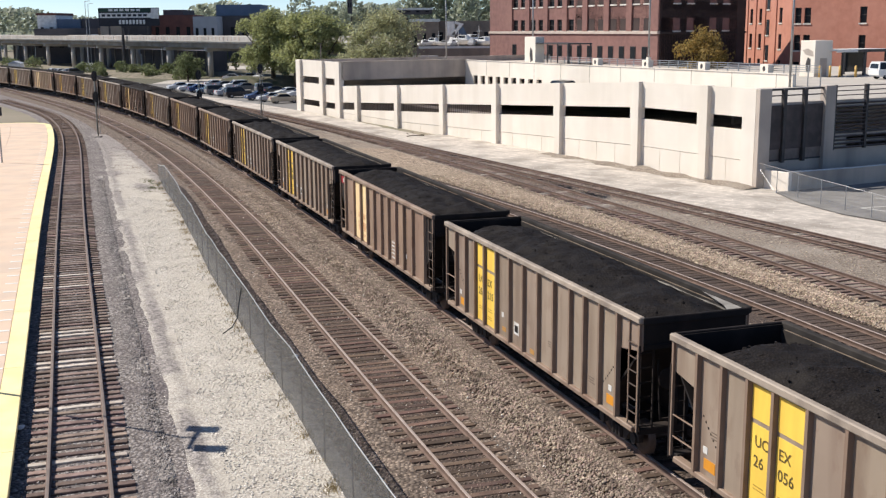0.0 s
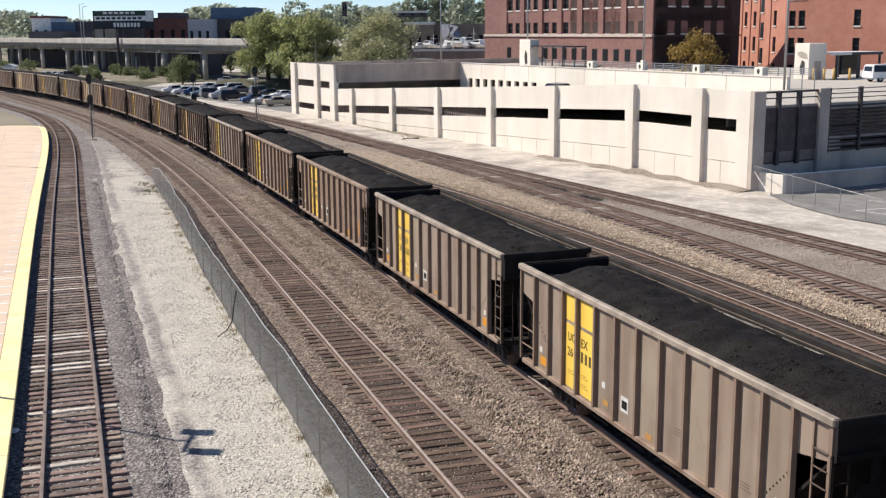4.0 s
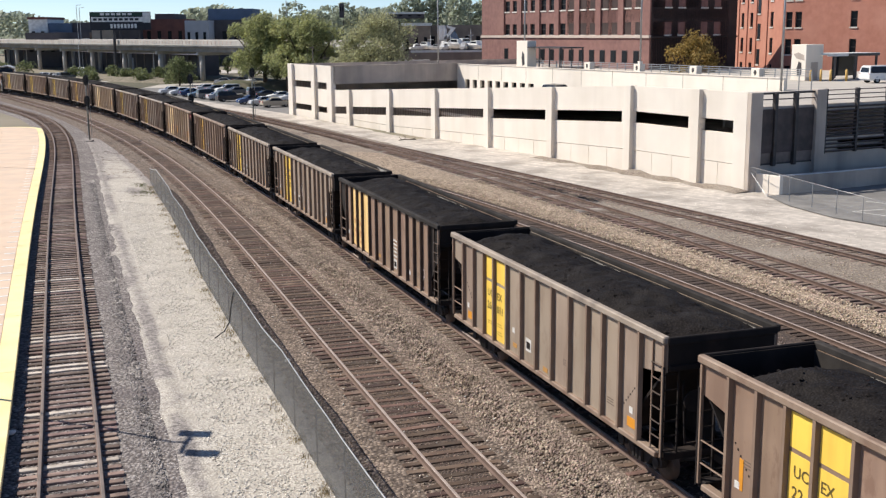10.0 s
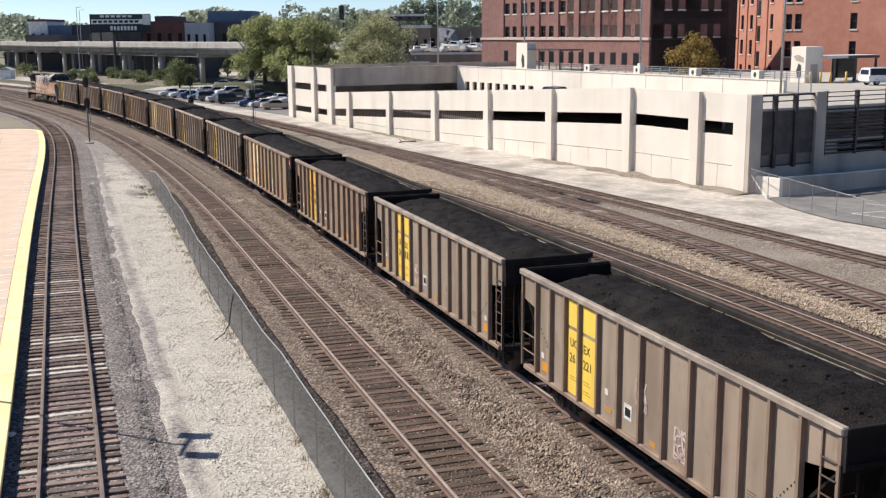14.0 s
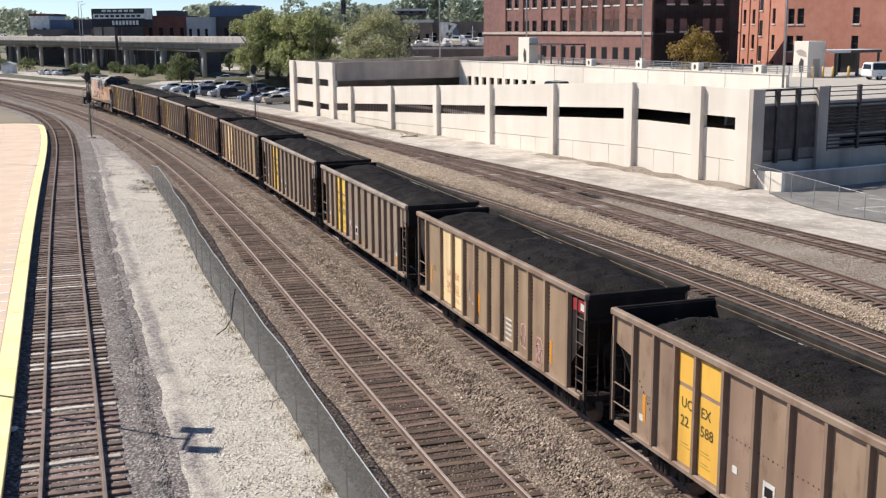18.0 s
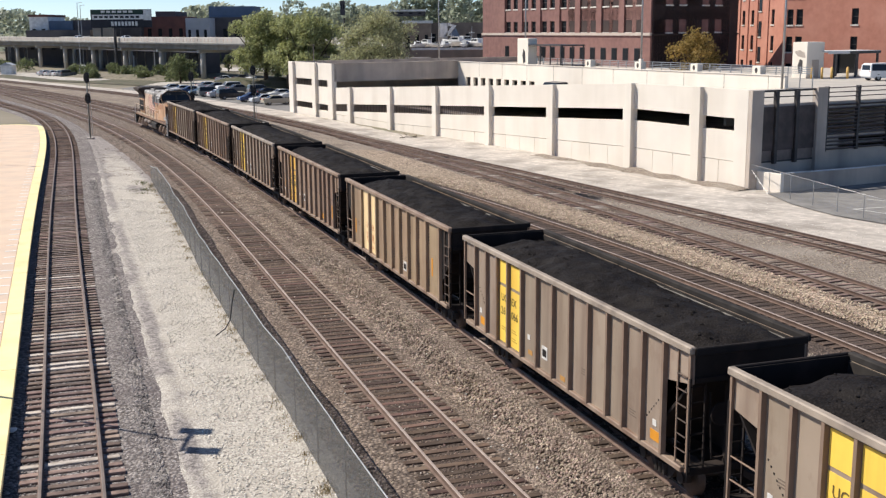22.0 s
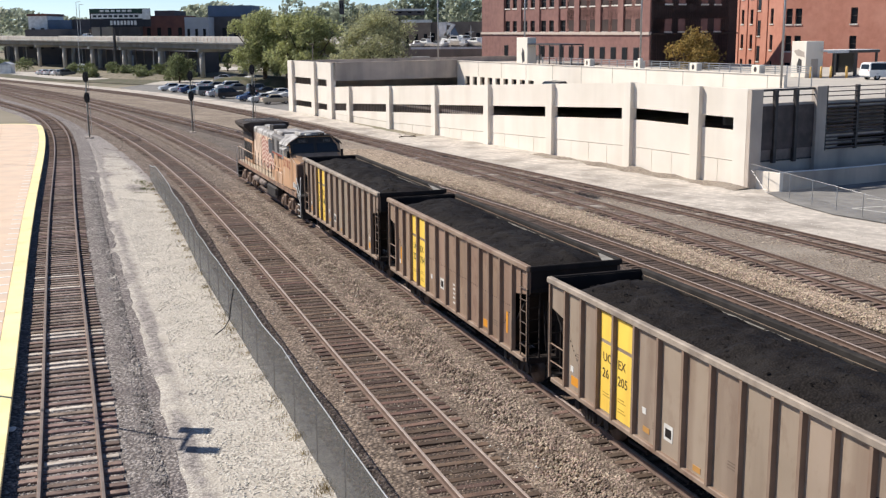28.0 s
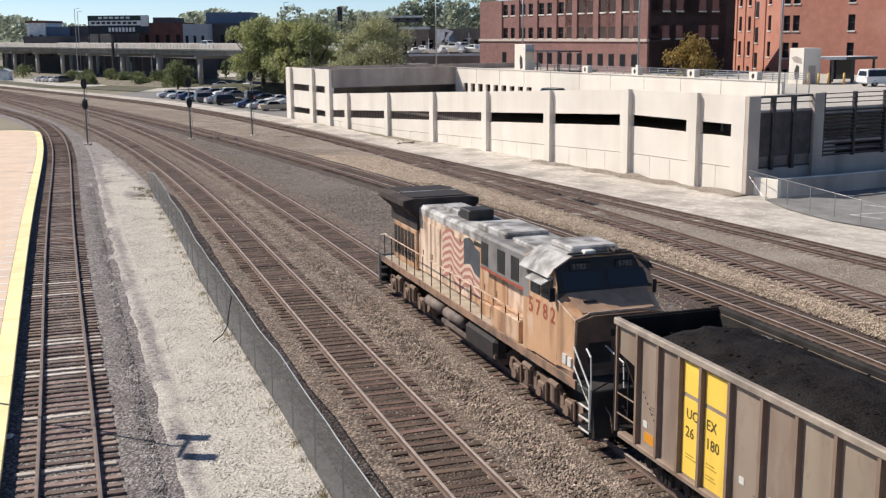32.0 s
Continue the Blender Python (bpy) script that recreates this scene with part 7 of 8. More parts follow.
def coal_car(kind, body, panel_mat, left, right, seed, label, marks=()):
    """An open coal hopper car: ribbed sides, rim, sloped ends, coal, trucks, couplers."""
    ob = thing("coal_car", label, "coal car", group="coal train")
    ribs = RIBS[kind]
    d0, d1 = ribs[0], ribs[-1]
    for s in (-1, 1):
        x = 1.5 * s
        x0, x1 = (x - 0.05, x) if s > 0 else (x, x + 0.05)
        def sheet(x0=x0, x1=x1):
            return Geo().box(x0, x1, HL - d1, HL - d0, 1.06, 3.88).mesh("side_sheet", "car_" + body)

        def corner(e, x0=x0, x1=x1):
            lim = HL - d0 if e > 0 else HL - d1
            tip = e * (HL - 0.06)
            poly = [(tip, 3.88), (lim, 3.88), (lim, 2.95 if kind == "a" else 1.7), (tip, 3.15 if kind == "a" else 2.9)]
            return Geo().prism(poly, 0, x0, x1).mesh("corner_sheet", "car_black" if kind in "bc" else "car_" + body)
        for e in (1, -1):
            part("corner_sheet", keep(("corner", kind, body, s, e), lambda: corner(e)), None, ob)
        if s > 0:
            part("side_sheet", keep(("sheet", kind, body), sheet), None, ob)
        if s < 0:
            for da, db in zip(ribs, ribs[1:]):
                part("bay_sheet", keep(("bay", kind, body, da), lambda: Geo().box(-1.5, -1.45, HL - db, HL - da, 1.06, 3.88).mesh("bay_sheet", "car_" + body)), None, ob)
        part("top_rim", keep(("rim", s, kind, body), lambda: Geo().box(*sorted((1.44 * s, 1.62 * s)), -HL, HL, 3.86, 4.04, ch=0.03).mesh("top_rim", {"a": "car_rim" if body == "taupe" else "car_rib", "b": "car_rib", "c": "car_inner"}[kind] if s < 0 else "car_inner")), None, ob)
        part("side_sill", keep(("sill", s, body), lambda: Geo().box(*sorted((1.38 * s, 1.60 * s)), -HL + 0.3, HL - 0.3, 0.96, 1.10, ch=0.02).mesh("side_sill", "car_rib")), None, ob)
        rw_ = {"a": 0.07, "b": 0.095, "c": 0.06}[kind]
        rib = keep(("rib", s, kind, body if kind == "b" else ""), lambda: Geo().prism([(1.5 * s, -rw_), (1.615 * s, -rw_ * 0.68), (1.615 * s, rw_ * 0.68), (1.5 * s, rw_)] if s > 0 else [(1.5 * s, rw_), (1.615 * s, rw_ * 0.68), (1.615 * s, -rw_ * 0.68), (1.5 * s, -rw_)], 2, 1.08, 3.87).mesh("rib", {"a": "car_rib", "b": "car_" + body, "c": "rib_dark"}[kind]))
        for d in ribs:
            part("rib", rib, None, ob, at=Matrix.Translation((0, HL - d, 0)))
            if kind == "b" and s < 0 and 2 < d < 13:
                part("bolt_row", keep("bolts", bolt_rows), None, ob, at=Matrix.Translation((0, HL - d, 0)), kind="stuff")
        part("liner", keep(("liner", s), lambda: Geo().box(*sorted((1.40 * s, 1.445 * s)), -HL + 0.1, HL - 0.1, 3.2, 3.86).mesh("liner", "car_inner")), None, ob)
        for e in (-1, 1):
            part("corner_post", keep(("post", s), lambda: Geo().box(*sorted((1.50 * s, 1.57 * s)), -0.04, 0.04, 1.05, 3.9).mesh("corner_post", "car_rib")), None, ob, at=Matrix.Translation((0, e * (HL - 0.1), 0)))
            if s * e > 0:
                part("side_ladder", keep(("sladder", kind == "a"), lambda: side_ladder_mesh("car_rib" if kind == "a" else "rib_dark")), None, ob, at=Matrix.Rotation(0 if s < 0 else math.pi, 4, "Z") @ Matrix.Translation((0, -HL + 0.62, 0)))
            if s < 0 or e < 0:
                for z in (1.55, 2.08) if s * e < 0 else ():
                    part("step_rail", keep(("step", s), lambda: Geo().tube((1.53 * s, -0.5, 0), (1.53 * s, 0.5, 0), 0.022, n=5).mesh("step_rail", "car_rib")), None, ob, at=Matrix.Translation((0, e * (HL - 0.6), z)))
                part("ladder", keep("ladder", ladder_mesh), None, ob, at=Matrix.Translation((1.36 * s, e * (HL - 0.05), 0)) @ Matrix.Rotation(math.pi / 2, 4, "Z"))
    for e in (-1, 1):
        turn = Matrix.Rotation(0 if e > 0 else math.pi, 4, "Z")
        part("end_sheet", keep("endsheet", lambda: Geo().box(-1.45, 1.45, HL - 0.08, HL - 0.02, 3.25, 3.98).box(-1.5, 1.5, HL - 0.04, HL + 0.05, 3.84, 4.03, ch=0.02).box(-1.45, 1.45, HL - 0.06, HL + 0.04, 3.2, 3.32).mesh("end_sheet", "car_black")), None, ob, at=turn)
        part("slope_sheet", keep("slope", lambda: Geo().prism([(HL - 0.08, 3.3), (HL - 0.02, 3.3), (HL - 2.0, 1.15), (HL - 2.1, 1.2)], 0, -1.44, 1.44).mesh("slope_sheet", "car_black")), None, ob, at=turn)
        part("end_frame", keep("endframe", lambda: Geo().box(-1.5, 1.5, HL - 0.35, HL - 0.02, 0.96, 1.14, ch=0.02).box(-0.6, -0.45, HL - 0.12, HL - 0.02, 1.1, 3.3).box(0.45, 0.6, HL - 0.12, HL - 0.02, 1.1, 3.3).prism([(HL - 0.3, 1.1), (HL - 1.9, 1.1), (HL - 0.3, 2.8)], 0, -0.04, 0.04).mesh("end_frame", "car_black")), None, ob, at=turn)
        part("coupler", keep("coupler", coupler_mesh), None, ob, at=turn @ Matrix.Translation((0, HL - 0.05, 0)))
        truck(ob, e * 5.45)
        part("brake_pipe", keep("pipe", lambda: Geo().pipe([(-1.2, HL - 0.1, 1.3), (0.9, HL - 0.1, 1.3), (1.0, HL - 0.1, 2.9)], 0.03, 5).tube((0.75, HL - 0.02, 2.4), (0.75, HL + 0.03, 2.4), 0.28, n=14).mesh("brake_pipe", "car_black")), None, ob, at=turn)
    part("centre_sill", keep("csill", lambda: Geo().box(-0.25, 0.25, -HL + 0.1, HL - 0.1, 0.72, 1.06).mesh("centre_sill", "car_black")), None, ob)
    for yy in (-3.0, -1.0, 1.0, 3.0):
        for s in (-1, 1):
            part("hopper_door", keep(("hop", s), lambda: Geo().prism([(0.3 * s, 0.45), (0.85 * s, 0.40), (1.36 * s, 1.06), (0.3 * s, 1.06)] if s > 0 else [(1.36 * s, 1.06), (0.85 * s, 0.40), (0.3 * s, 0.45), (0.3 * s, 1.06)], 1, -0.62, 0.62).box(*sorted((0.80 * s, 1.0 * s)), -0.5, 0.5, 0.36, 0.44).mesh("hopper_door", "car_black")), None, ob, at=Matrix.Translation((0, yy, 0)))
    part("floor", keep("floor", lambda: Geo().box(-1.44, 1.44, -5.4, 5.4, 1.08, 1.16).mesh("floor", "car_black")), None, ob)
    part("coal_load", keep(("coal", seed % 5), lambda: coal_mesh(seed % 5)), None, ob, "black coal heaped below the rim")
    part("spray_residue", keep(("res", seed % 5), lambda: residue_mesh(seed % 5)), None, ob, "pale dried spray line along the coal")
    if seed in (1, 9, 18, 19):
        part("bare_corner", keep(("bare", seed % 2), lambda: Geo().face([(1.43, -HL + 1.3 + 0.8 * (seed % 2), 4.0), (1.43, -HL + 0.2, 3.99), (1.02, -HL + 0.16, 3.93), (1.2, -HL + 0.7, 3.965)]).mesh("bare_corner", "residue")), None, ob, "bare pale steel where the coal is swept off")
    # painted panels
    n_pan = 3 if kind == "c" else 2
    k0 = {"a": 2, "b": 1, "c": 1}[kind]
    for i in range(n_pan):
        a, b = ribs[k0 + i] + 0.085, ribs[k0 + i + 1] - 0.085
        if kind == "a":
            part("painted_panel", keep(("pan", kind, i, panel_mat), lambda: Geo().box(-1.508, -1.5, HL - b, HL - a, 3.07, 3.80).box(-1.508, -1.5, HL - b, HL - a, 1.14, 2.97).mesh("painted_panel", panel_mat)), None, ob)
        else:
            part("painted_panel", keep(("pan", kind, i, panel_mat), lambda: Geo().box(-1.508, -1.5, HL - b, HL - a, 1.14, 3.84).mesh("painted_panel", panel_mat)), None, ob)
    dl, dr = ribs[k0] + 0.20, ribs[k0 + 1] + 0.14
    mt = "letter_red" if panel_mat in ("panel_cream", "panel_buff") else "letter_dark"
    z1, z2 = (2.50, 2.06) if kind == "a" else (2.18, 1.72)
    if kind == "b":
        dl += 0.35
    side_text(ob, "UC", dl + 0.04, z1, 0.34, mt)
    side_text(ob, "EX", dr + 0.02, z1, 0.34, mt)
    for txt, d in ((left, dl), (right, dr)):
        if txt.isdigit():
            side_text(ob, txt, d + 0.02, z2, 0.36, mt)
        elif txt:
            for i in range(len(txt)):
                part("bar", keep(("bar", mt), lambda: Geo().box(-1.512, -1.508, -0.17, -0.03, 0, 0.30).mesh("bar", mt)), None, ob, at=Matrix.Translation((0, HL - d - 0.24 * i, z2)))
    for i in range(3):
        part("small_print", keep(("sp", mt), lambda: Geo().box(-1.5115, -1.508, -0.42, 0, 0, 0.03).box(-1.5115, -1.508, -0.34, 0, 0.075, 0.105).mesh("small_print", "letter_faint" if mt == "letter_dark" else mt)), None, ob, at=Matrix.Translation((0, HL - (dl, dr, dr)[i] - 0.05, (1.55, 1.62, 1.35)[i])))
    if kind == "a" and body == "brown":
        part("bolt_row", keep("belt", belt_bolts), None, ob, kind="stuff")
    if kind == "a":
        for d in (1.3, 12.7):
            part("bolt_row", keep(("diag", d), lambda: slant_bolts(1 if d > 5 else -1)), None, ob, at=Matrix.Translation((0, HL - d, 0)), kind="stuff")
    for i, d in enumerate((1.75, 4.35 + 0.9 * (kind == "c"), 6.0, 9.2, 11.9)):
        part("stencil_lines", keep("stl", lambda: Geo().box(-1.5035, -1.5, -0.40, 0, 0, 0.03).box(-1.5035, -1.5, -0.32, 0, 0.07, 0.10).box(-1.5035, -1.5, -0.36, 0, 0.14, 0.17).mesh("stencil_lines", "stencil_grey")), None, ob, at=Matrix.Translation((0, HL - d, (2.05, 1.9, 1.5, 1.75, 1.5)[i])))
    for what, d, z in marks:
        if what == "red":
            part("label_plate", keep("lred", lambda: Geo().box(-1.512, -1.5, -0.85, 0, 0, 0.34).mesh("label_plate", "label_red")), None, ob, "red plate", at=Matrix.Translation((-0.008, HL - d, z)))
            part("bar", keep("lredb", lambda: Geo().box(-1.516, -1.512, -0.75, -0.45, 0.06, 0.26).mesh("bar", "label_white")), None, ob, at=Matrix.Translation((-0.008, HL - d, z)))
        elif what in ("orange", "white", "rust", "amber"):
            w, h, mm = {"orange": (0.46, 0.26, "label_orange"), "white": (0.18, 0.16, "label_white"), "rust": (0.14, 0.7, "label_orange"), "amber": (0.32, 0.14, "label_amber")}[what]
            part("stencil_patch", keep(("patch", what), lambda: Geo().box(-1.509, -1.5, -w, 0, 0, h).mesh("stencil_patch", mm)), None, ob, at=Matrix.Translation((0, HL - d, z)))
        elif what == "data":
            part("data_block", keep("data", lambda: Geo().box(-1.5085, -1.5, -0.40, 0, 0.0, 0.40).mesh("data_block", "label_white")), None, ob, at=Matrix.Translation((0, HL - d, z)))
            part("bar", keep("datab", lambda: Geo().box(-1.511, -1.5085, -0.34, -0.06, 0.08, 0.30).mesh("bar", "car_black")), None, ob, at=Matrix.Translation((0, HL - d, z)))
        elif what == "table":
            part("data_block", keep("table", lambda: Geo().box(-1.5095, -1.5, -0.5, 0, 0.66, 0.72).box(-1.5095, -1.5, -0.5, 0, 0.50, 0.56).box(-1.5095, -1.5, -0.5, 0, 0.34, 0.40).box(-1.5095, -1.5, -0.5, 0, 0.18, 0.24).box(-1.5095, -1.5, -0.5, 0, 0.0, 0.06).mesh("data_block", "label_white")), None, ob, at=Matrix.Translation((0, HL - d, z)))
        elif what in ("pink", "pale"):
            mm = "graffiti_pink" if what == "pink" else "graffiti_white"
            part("graffiti", keep((what, d), lambda: blotch(int(d * 10), 0.55, 0.75, 0.032).mesh("graffiti", mm)), None, ob, "spray-painted scribble", at=Matrix.Translation((-1.512, HL - d - 0.8, z)), kind="stuff")
    return ob


STD = (("white", 1.45, 1.62), ("orange", 1.50, 1.25), ("data", 6.55, 1.45), ("white", 5.5, 1.75), ("amber", 7.85, 1.17), ("amber", 5.55, 1.3), ("white", 13.1, 1.62), ("orange", 13.0, 1.25))
STD2 = (("white", 1.45, 1.5), ("rust", 1.6, 1.5), ("data", 6.6, 1.55), ("table", 8.0, 1.3), ("white", 5.5, 1.7), ("orange", 11.0, 1.22), ("rust", 13.0, 1.5))
DIRTY = (("rust", 1.5, 1.5), ("pale", 5.4, 1.7), ("table", 9.0, 1.25), ("pink", 10.0, 1.35), ("pink", 11.2, 1.2), ("rust", 6.55, 1.5), ("red", 13.95, 3.42), ("rust", 12.4, 1.4))
TRAIN = [
    ("a", "taupe", "panel_yellow", "26", "056", STD), ("a", "taupe", "panel_yellow", "26", "215", STD), ("b", "brown", "panel_cream", "22", "--", (("red", 0.12, 3.42), ("white", 7.5, 2.9), ("table", 9.0, 1.25), ("white", 11, 1.6))),
    ("a", "taupe", "panel_yellow", "26", "---", STD), ("a", "taupe", "panel_yellow", "26", "620", STD), ("a", "brown", "panel_yellow", "22", "575", STD2), ("a", "brown", "panel_yellow", "22", "372", STD2),
    ("a", "taupe", "panel_yellow", "26", "011", STD), ("c", "brown", "panel_buff", "94", "194", (("white", 1.4, 1.5), ("table", 8.85, 1.75), ("data", 8.9, 1.25), ("white", 11.0, 1.4), ("amber", 6.6, 1.3), ("pale", 12.2, 1.2))), ("a", "taupe", "panel_yellow", "26", "221", STD + (("pale", 8.75, 1.3), ("pale", 6.9, 1.9))),
    ("a", "taupe", "panel_yellow", "26", "---", STD + (("pale", 5.3, 1.3),)), ("a", "brown", "panel_amber", "22", "588", STD2), ("b", "sand", "panel_cream", "24", "53", DIRTY), ("a", "taupe", "panel_yellow", "26", "278", STD + (("pale", 5.3, 1.2),)),
    ("a", "taupe", "panel_yellow", "26", "066", STD), ("b", "sand", "panel_cream", "22", "38", (("rust", 1.4, 1.6), ("data", 9.0, 1.3), ("rust", 12.6, 1.8))), ("a", "brown", "panel_amber", "--", "---", STD2),
    ("a", "taupe", "panel_yellow", "26", "205", STD), ("a", "brown", "panel_yellow", "22", "754", STD2), ("a", "taupe", "panel_yellow", "26", "180", STD)]
PAINT = {"panel_yellow": "yellow", "panel_amber": "amber", "panel_cream": "cream", "panel_buff": "buff"}
BODY = {"taupe": "grey-taupe", "brown": "dirty brown", "sand": "sandy brown"}
cars = []
for i, (kind, body, pm, left, right, marks) in enumerate(TRAIN):
    tail = " and graffiti" if any(m[0] in ("pink", "pale") for m in marks) else ""
    cars.append(coal_car(kind, body, pm, left, right, i, "%s coal car with %s panels%s, loaded with coal" % (BODY[body], PAINT[pm], tail), marks))

# ---- locomotive at the tail: local -y is its nose, coupled to the last coal car ----
LL = 10.6


def step_treads(s):
    """Open steps with a back plate at both ends of one side."""
    g = Geo()
    for e in (-1, 1):
        y0, y1 = sorted((e * (LL - 1.0), e * (LL - 0.35)))
        g.box(*sorted((1.08 * s, 1.12 * s)), y0, y1, 0.35, 1.4)
        for z in (0.38, 0.72, 1.06):
            g.box(*sorted((1.12 * s, 1.5 * s)), y0, y1, z, z + 0.04)
    return g


NF, CF = -LL + 1.5, -LL + 2.43
loco = thing("locomotive", "faded yellow diesel locomotive with a painted waving flag", "locomotive", group="coal train")
part("frame_deck", Geo().box(-1.5, 1.5, NF + 0.1, LL - 0.9, 1.38, 1.62, ch=0.03), "loco_walk", loco, "dusty tan walkway deck")
part("end_platform", Geo().box(-1.5, 1.5, -LL + 0.3, NF + 0.08, 1.36, 1.60, ch=0.03), "loco_black", loco, "black end platform")
part("end_platform", Geo().box(-1.5, 1.5, LL - 0.88, LL - 0.3, 1.36, 1.60, ch=0.03), "loco_black", loco)
part("side_sill", Geo().box(-1.54, -1.48, -LL + 1.2, LL - 0.9, 1.40, 1.64).box(1.48, 1.54, -LL + 1.2, LL - 0.9, 1.40, 1.64), "loco_sill", loco)
# nose
nr = [[(-1.42, NF, 1.78), (1.42, NF, 1.78), (1.38, NF + 0.06, 3.26), (0.9, NF + 0.14, 3.40), (-0.9, NF + 0.14, 3.40), (-1.38, NF + 0.06, 3.26)],
      [(-1.527, CF, 1.78), (1.527, CF, 1.78), (1.527, CF, 3.66), (1.2, CF, 3.86), (-1.2, CF, 3.86), (-1.527, CF, 3.66)]]
nose = part("nose", Geo().loft(nr, closed=True).face(nr[0][::-1]), "loco_yellow", loco, "faded yellow nose")
# pale lines laid along the nose edges for the light they catch
part("nose_edge", Geo().pipe([(-1.40, NF - 0.0, 3.27), (-0.9, NF + 0.12, 3.42), (0.9, NF + 0.12, 3.42), (1.40, NF - 0.0, 3.27)], 0.03, 5).tube((-1.42, NF, 1.80), (-1.40, NF, 3.27), 0.025, n=5).tube((-1.40, NF, 3.27), (-1.53, CF, 3.68), 0.022, n=5), "loco_pale", nose, "pale nose edge, its lit look painted on")
part("under_nose", Geo().box(-1.44, 1.44, NF + 0.05, CF + 2.3, 1.60, 1.80), "loco_sill", nose, "rusty sill below the nose")
part("nose_front", Geo().prism([(-1.39, 1.79), (1.39, 1.79), (1.35, 3.22), (0.88, 3.36), (-0.88, 3.36), (-1.35, 3.22)], 1, NF - 0.02, NF + 0.1), "loco_nose", nose, "dirty brown nose front, darkened as shade")
part("nose_top", Geo().face([(-1.15, NF + 0.17, 3.43), (1.15, NF + 0.17, 3.43), (1.3, CF - 0.02, 3.86), (-1.3, CF - 0.02, 3.86)]), "loco_top", nose, "matt tan nose top")
part("nose_door", Geo().box(0.25, 0.85, NF - 0.05, NF + 0.03, 1.84, 3.0), "loco_nose", nose)
part("headlight", Geo().box(-0.3, 0.3, NF - 0.06, NF + 0.03, 2.75, 2.95), "loco_black", nose)
part("nose_emblem", Geo().box(-1.0, -0.3, NF - 0.035, NF, 2.0, 2.6), "loco_black", nose)
part("vent", Geo().box(-0.9, -0.5, NF + 0.5, NF + 0.7, 3.58, 3.68), "loco_black", nose)
part("notice_patch", Geo().box(-1.478, -1.42, NF + 0.12, NF + 0.34, 1.90, 2.16).box(-1.500, -1.44, NF + 0.40, NF + 0.62, 1.92, 2.20), "label_white", nose)
# cab with its wide screens
sec = [(-1.53, 1.74), (1.53, 1.74), (1.53, 4.00), (1.50, 4.52), (1.0, 4.80), (-1.0, 4.80), (-1.50, 4.52), (-1.53, 4.00)]
cr = [[(x, CF + (0.32 if z > 4.6 else 0.26 if z > 4.2 else 0), z) for x, z in sec], [(x, CF + 2.4, z) for x, z in sec]]
cab = part("cab", Geo().loft(cr, closed=True).face(cr[0][::-1]).face(cr[1]), "loco_yellow", loco, "faded yellow cab")
def screen_y(z):
    return CF - 0.03 + 0.335 * (z - 3.84) / 0.92


sr = [(x, screen_y(z), z) for x, z in ((-1.5, 3.84), (1.5, 3.84), (1.49, 4.5), (0.98, 4.76), (-0.98, 4.76), (-1.49, 4.5))]
part("screen_surround", Geo().loft([sr, [(x, y + 0.12, z) for x, y, z in sr]], closed=True).face(sr), "loco_black", cab, "black windscreen surround")
for x0, x1 in ((-1.36, -0.10), (0.10, 1.36)):
    part("windscreen", Geo().face([(x0, screen_y(3.92) - 0.012, 3.92), (x1, screen_y(3.92) - 0.012, 3.92), (x1 * 0.98, screen_y(4.40) - 0.012, 4.40), (x0 * 0.98, screen_y(4.40) - 0.012, 4.40)]), "glass_dark", cab, "dark windscreen")
part("number_board", Geo().box(-1.05, -0.42, CF + 0.15, CF + 0.30, 4.45, 4.66).box(0.42, 1.05, CF + 0.15, CF + 0.30, 4.45, 4.66), "black_metal", cab)
for x in (-1.0, 0.48):
    part("lettering", words("5782", 0.22, "lettering", "loco_grey"), None, cab, at=Matrix(((1, 0, 0, x), (0, 0, -1, CF + 0.145), (0, 1, 0, 4.48), (0, 0, 0, 1))))
for s in (-1, 1):
    part("side_window", Geo().box(*sorted((1.528 * s, 1.545 * s)), CF + 0.30, CF + 1.08, 3.55, 4.18), "glass_dark", cab, "dark side window")
    part("side_window", Geo().box(*sorted((1.528 * s, 1.545 * s)), CF + 1.16, CF + 1.85, 3.55, 4.18), "glass_dark", cab)
    part("grey_band", Geo().box(*sorted((1.528 * s, 1.536 * s)), CF + 1.95, CF + 2.38, 3.3, 4.45), "loco_grey", cab)
    part("mirror", Geo().box(*sorted((1.55 * s, 1.72 * s)), CF + 0.1, CF + 0.15, 3.6, 4.0), "glass_dark", cab)
rr = [[(-1.72, y, 4.27), (-1.53, y, 4.53), (-1.02, y, 4.83), (1.02, y, 4.83), (1.53, y, 4.53), (1.72, y, 4.27)] for y in (CF + 0.24, CF + 2.3)]
part("cab_roof", Geo().loft(rr), "loco_roof", cab, "dusty grey roof")
part("air_unit", Geo().box(-0.75, 0.75, CF + 0.7, CF + 2.2, 4.82, 5.02, ch=0.05), "loco_roof", cab)
part("roof_rib", Geo().box(-0.95, 0.95, CF + 0.22, CF + 0.32, 4.83, 4.88).box(-0.95, 0.95, CF + 0.5, CF + 0.58, 4.83, 4.88), "loco_black", cab)
part("horn", Geo().tube((0.35, CF + 0.05, 4.93), (0.35, CF + 0.5, 4.98), 0.07, 0.03).tube((0.5, CF + 0.1, 4.94), (0.5, CF + 0.5, 5.0), 0.06, 0.03).box(0.3, 0.55, CF + 0.4, CF + 0.55, 4.82, 5.0), "loco_black", cab)
part("antenna", Geo().box(-0.5, -0.15, CF + 0.35, CF + 0.6, 4.83, 4.95, ch=0.02), "label_white", cab)
